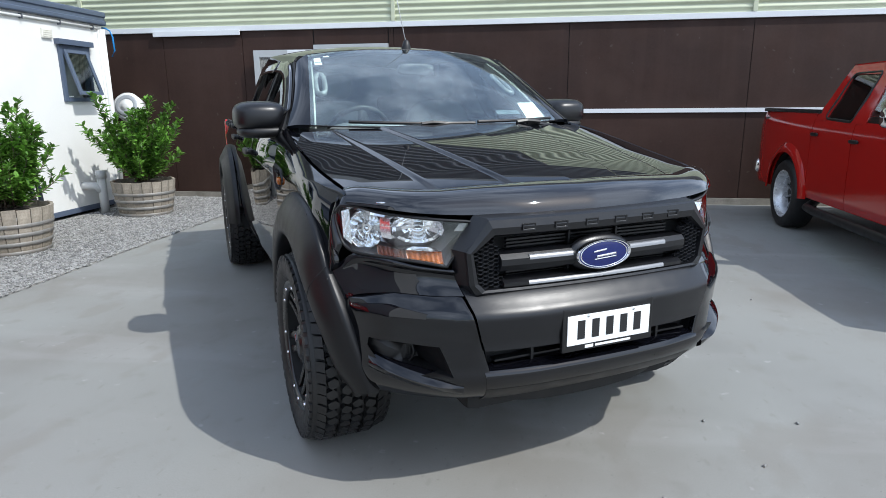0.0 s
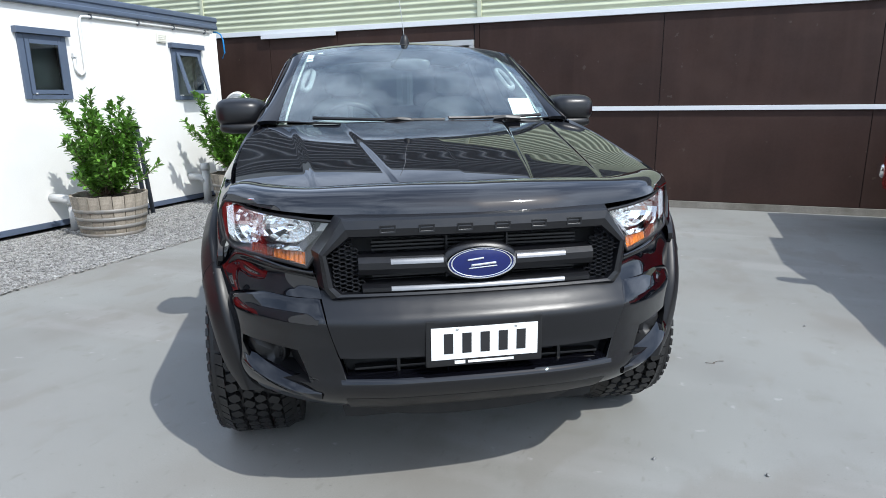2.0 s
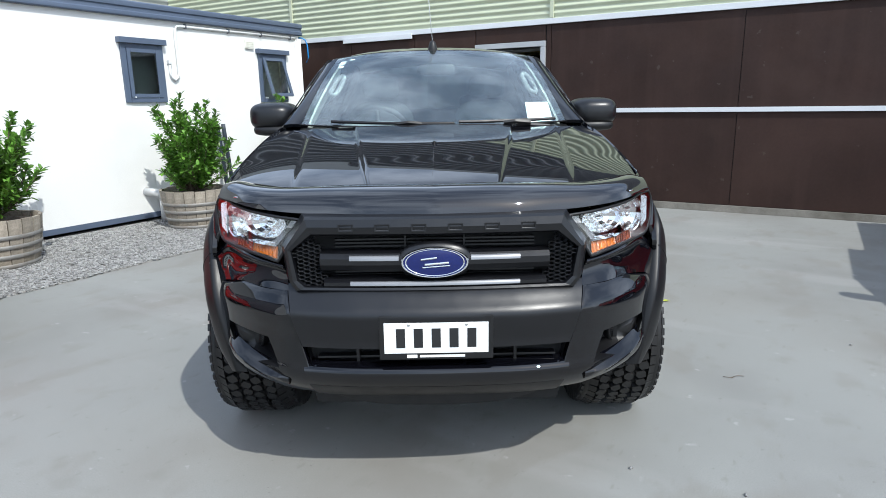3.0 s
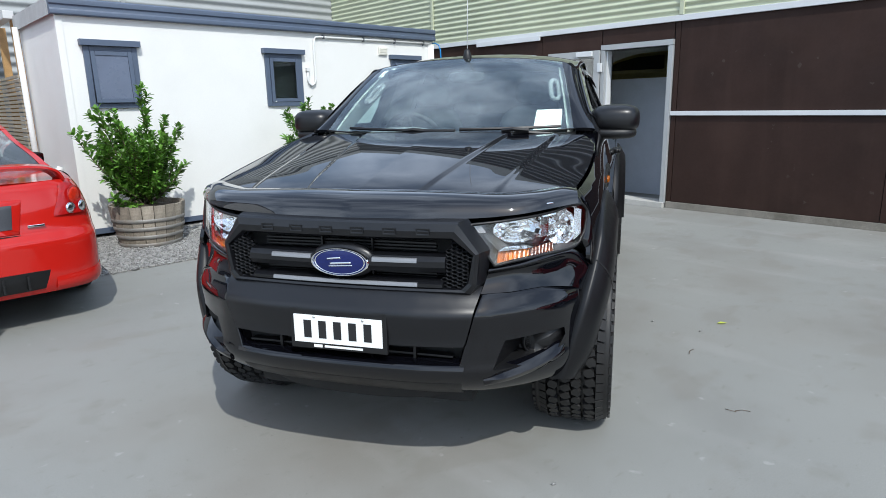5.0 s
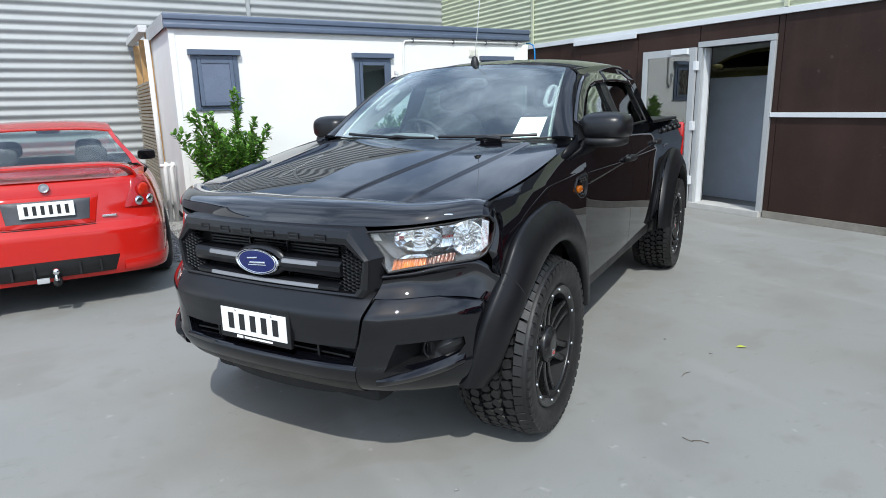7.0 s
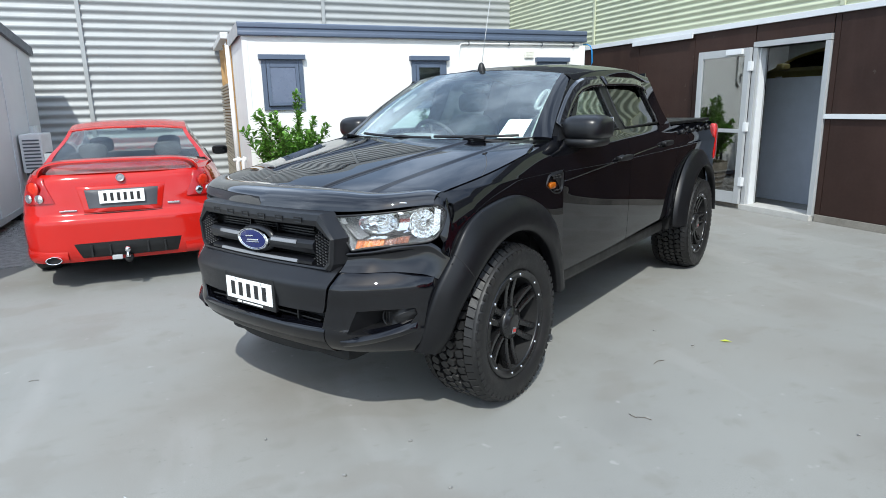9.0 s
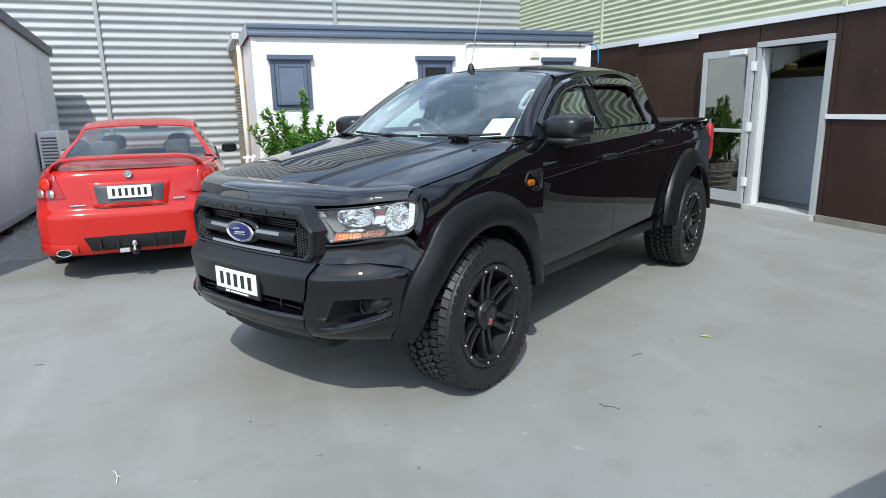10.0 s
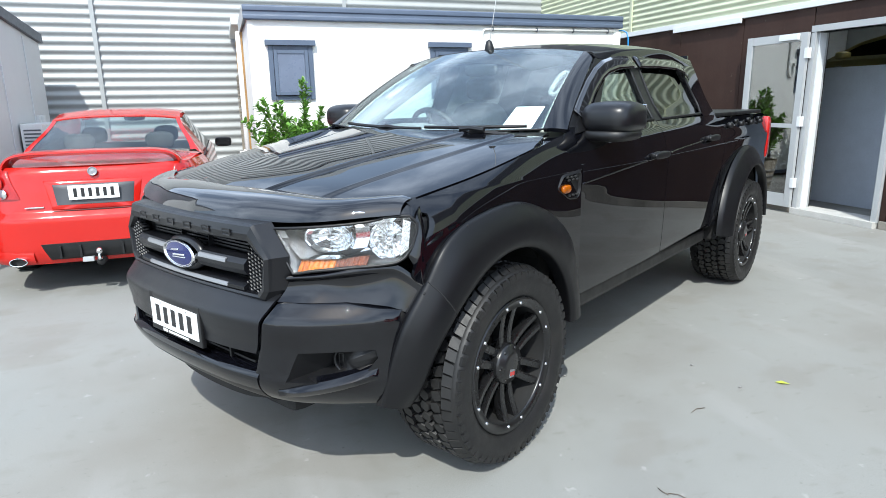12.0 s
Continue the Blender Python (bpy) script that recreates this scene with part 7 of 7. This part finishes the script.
def shrub(u, v, seed, tips, fill):
    """A leafy shrub: stems that curve out to the given tips (along u, along v, height), set with side twigs and whorls of oval leaves."""
    rg = random.Random(seed)
    t = thing("potted_shrub", "leafy bright green shrub growing in a barrel planter", "shrub", at_site(u, v, 0.42), "potted shrubs")
    bm = bmesh.new()
    vs, fs = [], []

    def leaf_at(p, d, size):
        side_ = d.cross(Vector((0, 0, 1)))
        if side_.length < 1e-3:
            side_ = Vector((1, 0, 0))
        side_.normalize()
        side_ = (side_ + Vector((rg.uniform(-.5, .5), rg.uniform(-.5, .5), rg.uniform(-.5, .5)))).normalized()
        nrm = side_.cross(d).normalized()
        w = size * rg.uniform(0.22, 0.29)
        i = len(vs)
        vs.extend([p, p + d * size * 0.38 + side_ * w + nrm * size * 0.07, p + d * size * 0.38 - side_ * w + nrm * size * 0.07, p + d * size * 0.42 - nrm * size * 0.02,
                   p + d * size * 0.78 + side_ * w * 0.78, p + d * size * 0.78 - side_ * w * 0.78, p + d * size - nrm * size * 0.10])
        fs.extend([(i, i + 1, i + 3), (i, i + 3, i + 2), (i + 1, i + 4, i + 6, i + 3), (i + 3, i + 6, i + 5, i + 2)])

    def leafy(pts, start, big):
        """Leaves in turning pairs along a line of points, with a rosette at its end."""
        n = len(pts) - 1
        for k in range(1, n + 1):
            if k < start * n:
                continue
            d = (pts[k] - pts[k - 1]).normalized()
            for q in range(2 if k < n else 5):
                a = k * 2.4 + q * (math.pi if k < n else 1.26) + rg.uniform(-.5, .5)
                e = d.cross(Vector((0.3, 0.2, 1))).normalized()
                o = math.cos(a) * e + math.sin(a) * d.cross(e)
                ld = (o * rg.uniform(0.6, 1.1) + d * rg.uniform(0.5, 1.1) + Vector((0, 0, rg.uniform(-.1, .3)))).normalized()
                leaf_at(pts[k], ld, rg.uniform(0.055, 0.095) * big)

    def bend(p, q, lift, n):
        mid = p.lerp(q, 0.5) + Vector((rg.uniform(-.04, .04), rg.uniform(-.04, .04), -lift))
        return [p * (1 - k / n) ** 2 + 2 * mid * (k / n) * (1 - k / n) + q * (k / n) ** 2 for k in range(n + 1)]

    spread = max(math.hypot(x, y) for x, y, z in tips)
    stems = [Vector(q) for q in tips]
    for k in range(fill):
        a, r = 2.4 * k, spread * 0.62 * math.sqrt((k + 0.5) / fill)
        stems.append(Vector((r * math.cos(a), r * math.sin(a) + 0.25 * sum(q[1] for q in tips) / len(tips), rg.uniform(0.35, 0.95) * (1.0 - 0.4 * (r / spread) ** 2))))
    for tip in stems:
        base = Vector((rg.uniform(-.07, .07), rg.uniform(-.07, .07), 0.0))
        n = max(6, int((tip - base).length / 0.026))
        line = bend(base, tip, 0.18 * math.hypot(tip.x, tip.y), n)
        tube(bm, line[::3] + [line[-1]], 0.011, 5, r2=0.003)
        leafy(line, 0.22, 1.0)
        for k in range(max(2, n // 5), n - 2, 3):
            d = (line[k + 1] - line[k]).normalized()
            a = k * 2.1 + rg.uniform(-.5, .5)
            out = (Vector((math.cos(a), math.sin(a), rg.uniform(0.1, 0.6))) + d * 0.8).normalized()
            m = rg.randint(4, 7)
            twig = bend(line[k], line[k] + out * 0.026 * m * lerp(1.3, 0.7, k / n), 0.01, m)
            tube(bm, twig[::2], 0.004, 4, r2=0.002)
            leafy(twig, 0.15, 0.95)
    part("stem", bm, BARK, t, "thin brown stems", True)
    link("leaves", vs, fs, LEAF, t, "glossy green oval leaves")
    return t


for u, v, turn, seed, tips, fill in (
        (-5.0, 0.33, 0, 3, ((0.0, 0.06, 1.26), (0.1, -0.40, 1.04), (-0.05, -0.20, 1.02), (0.1, 0.26, 0.94), (0.0, 0.42, 0.84), (0.0, -0.62, 0.80), (0.2, -0.38, 0.14), (0.2, 0.36, 0.42), (0.2, -0.42, 0.40), (0.3, 0.0, 0.68), (-0.25, 0.1, 0.8)), 30),
        (-4.96, 2.51, 7, 11, ((-0.1, -0.32, 0.98), (0.0, -0.06, 1.12), (0.1, 0.22, 1.04), (0.0, 0.42, 0.92), (0.1, -0.48, 0.66), (0.2, 0.46, 0.58), (0.32, 0.1, 0.82), (-0.28, 0.2, 0.9), (0.36, -0.3, 0.46), (0.3, 0.45, 0.32), (0.1, -0.46, 0.28)), 36),
        (-4.92, 4.66, 3, 23, ((-0.20, -0.50, 1.12), (0.0, -0.38, 0.85), (-0.25, -0.66, 0.76), (0.18, 0.10, 1.06), (0.40, 0.22, 0.98), (0.45, 0.26, 0.78), (0.0, 0.2, 0.9), (0.48, -0.1, 0.54), (0.40, 0.26, 0.36), (-0.1, -0.40, 0.32)), 36)):
    planter(u, v, turn)
    shrub(u, v, seed, tips, fill)

# ---- gravel ----
bed = lay(link("gravel_bed", [(-9.85, -8.9, 0.012), (-3.83, -8.9, 0.012), (-3.83, WALL - 0.02, 0.012), (-9.85, WALL - 0.02, 0.012), (-3.83, -8.9, -0.01), (-3.83, WALL - 0.02, -0.01)], [(0, 1, 2, 3), (1, 4, 5, 2)], GRAVEL))
tagged(bed, "grey crushed gravel strip along the cabin", "gravel", kind="stuff")
STONE = leaf_material("gravel_stone", (0.33, 0.328, 0.318), 0.6, 1.4)
STONE.node_tree.nodes["Principled BSDF"].inputs["Specular IOR Level"].default_value = 0.2
rs = np.random.RandomState(4)
N = 27000
uu = np.where(rs.rand(N) < 0.86, rs.uniform(-5.66, -3.80, N), rs.uniform(-8.0, -3.82, N))
vv = np.where(uu > -5.66, rs.uniform(-1.2, WALL - 0.1, N), rs.uniform(-3.4, -0.3, N))
sz = rs.uniform(0.007, 0.016, N) * (1 + 0.8 * (rs.rand(N) < 0.03))
octa = np.array([(1, 0, 0), (-1, 0, 0), (0, 1, 0), (0, -1, 0), (0, 0, 1), (0, 0, -1)], float)
tri = np.array([(0, 2, 4), (2, 1, 4), (1, 3, 4), (3, 0, 4), (2, 0, 5), (1, 2, 5), (3, 1, 5), (0, 3, 5)])
ang = rs.uniform(0, 6.283, N)
ca, sa = np.cos(ang)[:, None], np.sin(ang)[:, None]
P = octa[None] * (sz[:, None, None] * rs.uniform(0.6, 1.25, (N, 1, 3))) * rs.uniform(0.75, 1.2, (N, 6, 1))
X, Y, Z = P[..., 0], P[..., 1], P[..., 2] * 0.65
verts = np.stack((X * ca - Y * sa + uu[:, None], X * sa + Y * ca + vv[:, None], Z + 0.012 + sz[:, None] * 0.35), -1).reshape(-1, 3)
faces = (tri[None] + 6 * np.arange(N)[:, None, None]).reshape(-1, 3)
stones = lay(link("gravel_stones", verts.tolist(), faces.tolist(), STONE))
tagged(stones, "loose grey and white gravel stones", "gravel", kind="stuff")

# ---- litter on the concrete ----
leafbit = lay(link("fallen_leaf", [(0, 0, 0.004), (0.03, 0.014, 0.012), (0.07, 0, 0.006), (0.03, -0.016, 0.010), (0.032, 0, 0.004)], [(0, 4, 1), (1, 4, 2), (0, 3, 4), (3, 2, 4)], leaf_material("yellow_leaf", (0.42, 0.48, 0.06))), pose(1.575, 1.455, 0, 0, 0, 15))
tagged(leafbit, "small yellow-green fallen leaf on concrete", "leaf")
for x, y, a, L in ((1.515, 0.18, 10, 0.07), (1.52, 0.172, 160, 0.05), (1.36, 0.86, 70, 0.09), (0.75, -0.645, 40, 0.018), (-1.465, -1.433, 60, 0.05), (1.125, -0.826, 80, 0.014), (0.704, -1.015, 20, 0.016),
                   (0.68, 0.831, 15, 0.022), (1.161, 1.396, 0, 0.014), (1.452, 1.271, 50, 0.016), (2.389, 0.598, 10, 0.012), (0.20, -1.03, 120, 0.010)):
    bm = bmesh.new()
    tube(bm, [(0, 0, 0.004), (L * 0.5, L * 0.12, 0.006), (L, 0, 0.004)], 0.0016 if L > 0.03 else 0.005, 5)
    tw = part("twig" if L > 0.03 else "pebble", bm, BARK if L > 0.03 else STONE, None, "", True)
    tw.matrix_basis = pose(x, y, 0, 0, 0, a)
    tagged(tw, "small dry twig lying on the concrete" if L > 0.03 else "small pale pebble lying on the concrete", "twig" if L > 0.03 else "pebble")
bm = bmesh.new()
tube(bm, [(0, 0, 0.004), (0.03, 0.006, 0.008), (0.07, 0.004, 0.006), (0.11, -0.008, 0.004)], 0.0022, 5)
tube(bm, [(0.05, 0.005, 0.006), (0.08, 0.016, 0.006)], 0.0015, 5)
straw = part("straw", bm, WHITE_TRIM, None, "", True)
straw.matrix_basis = pose(0.10, -1.64, 0, 0, 0, -12)
tagged(straw, "pale forked straw lying on the concrete", "straw")
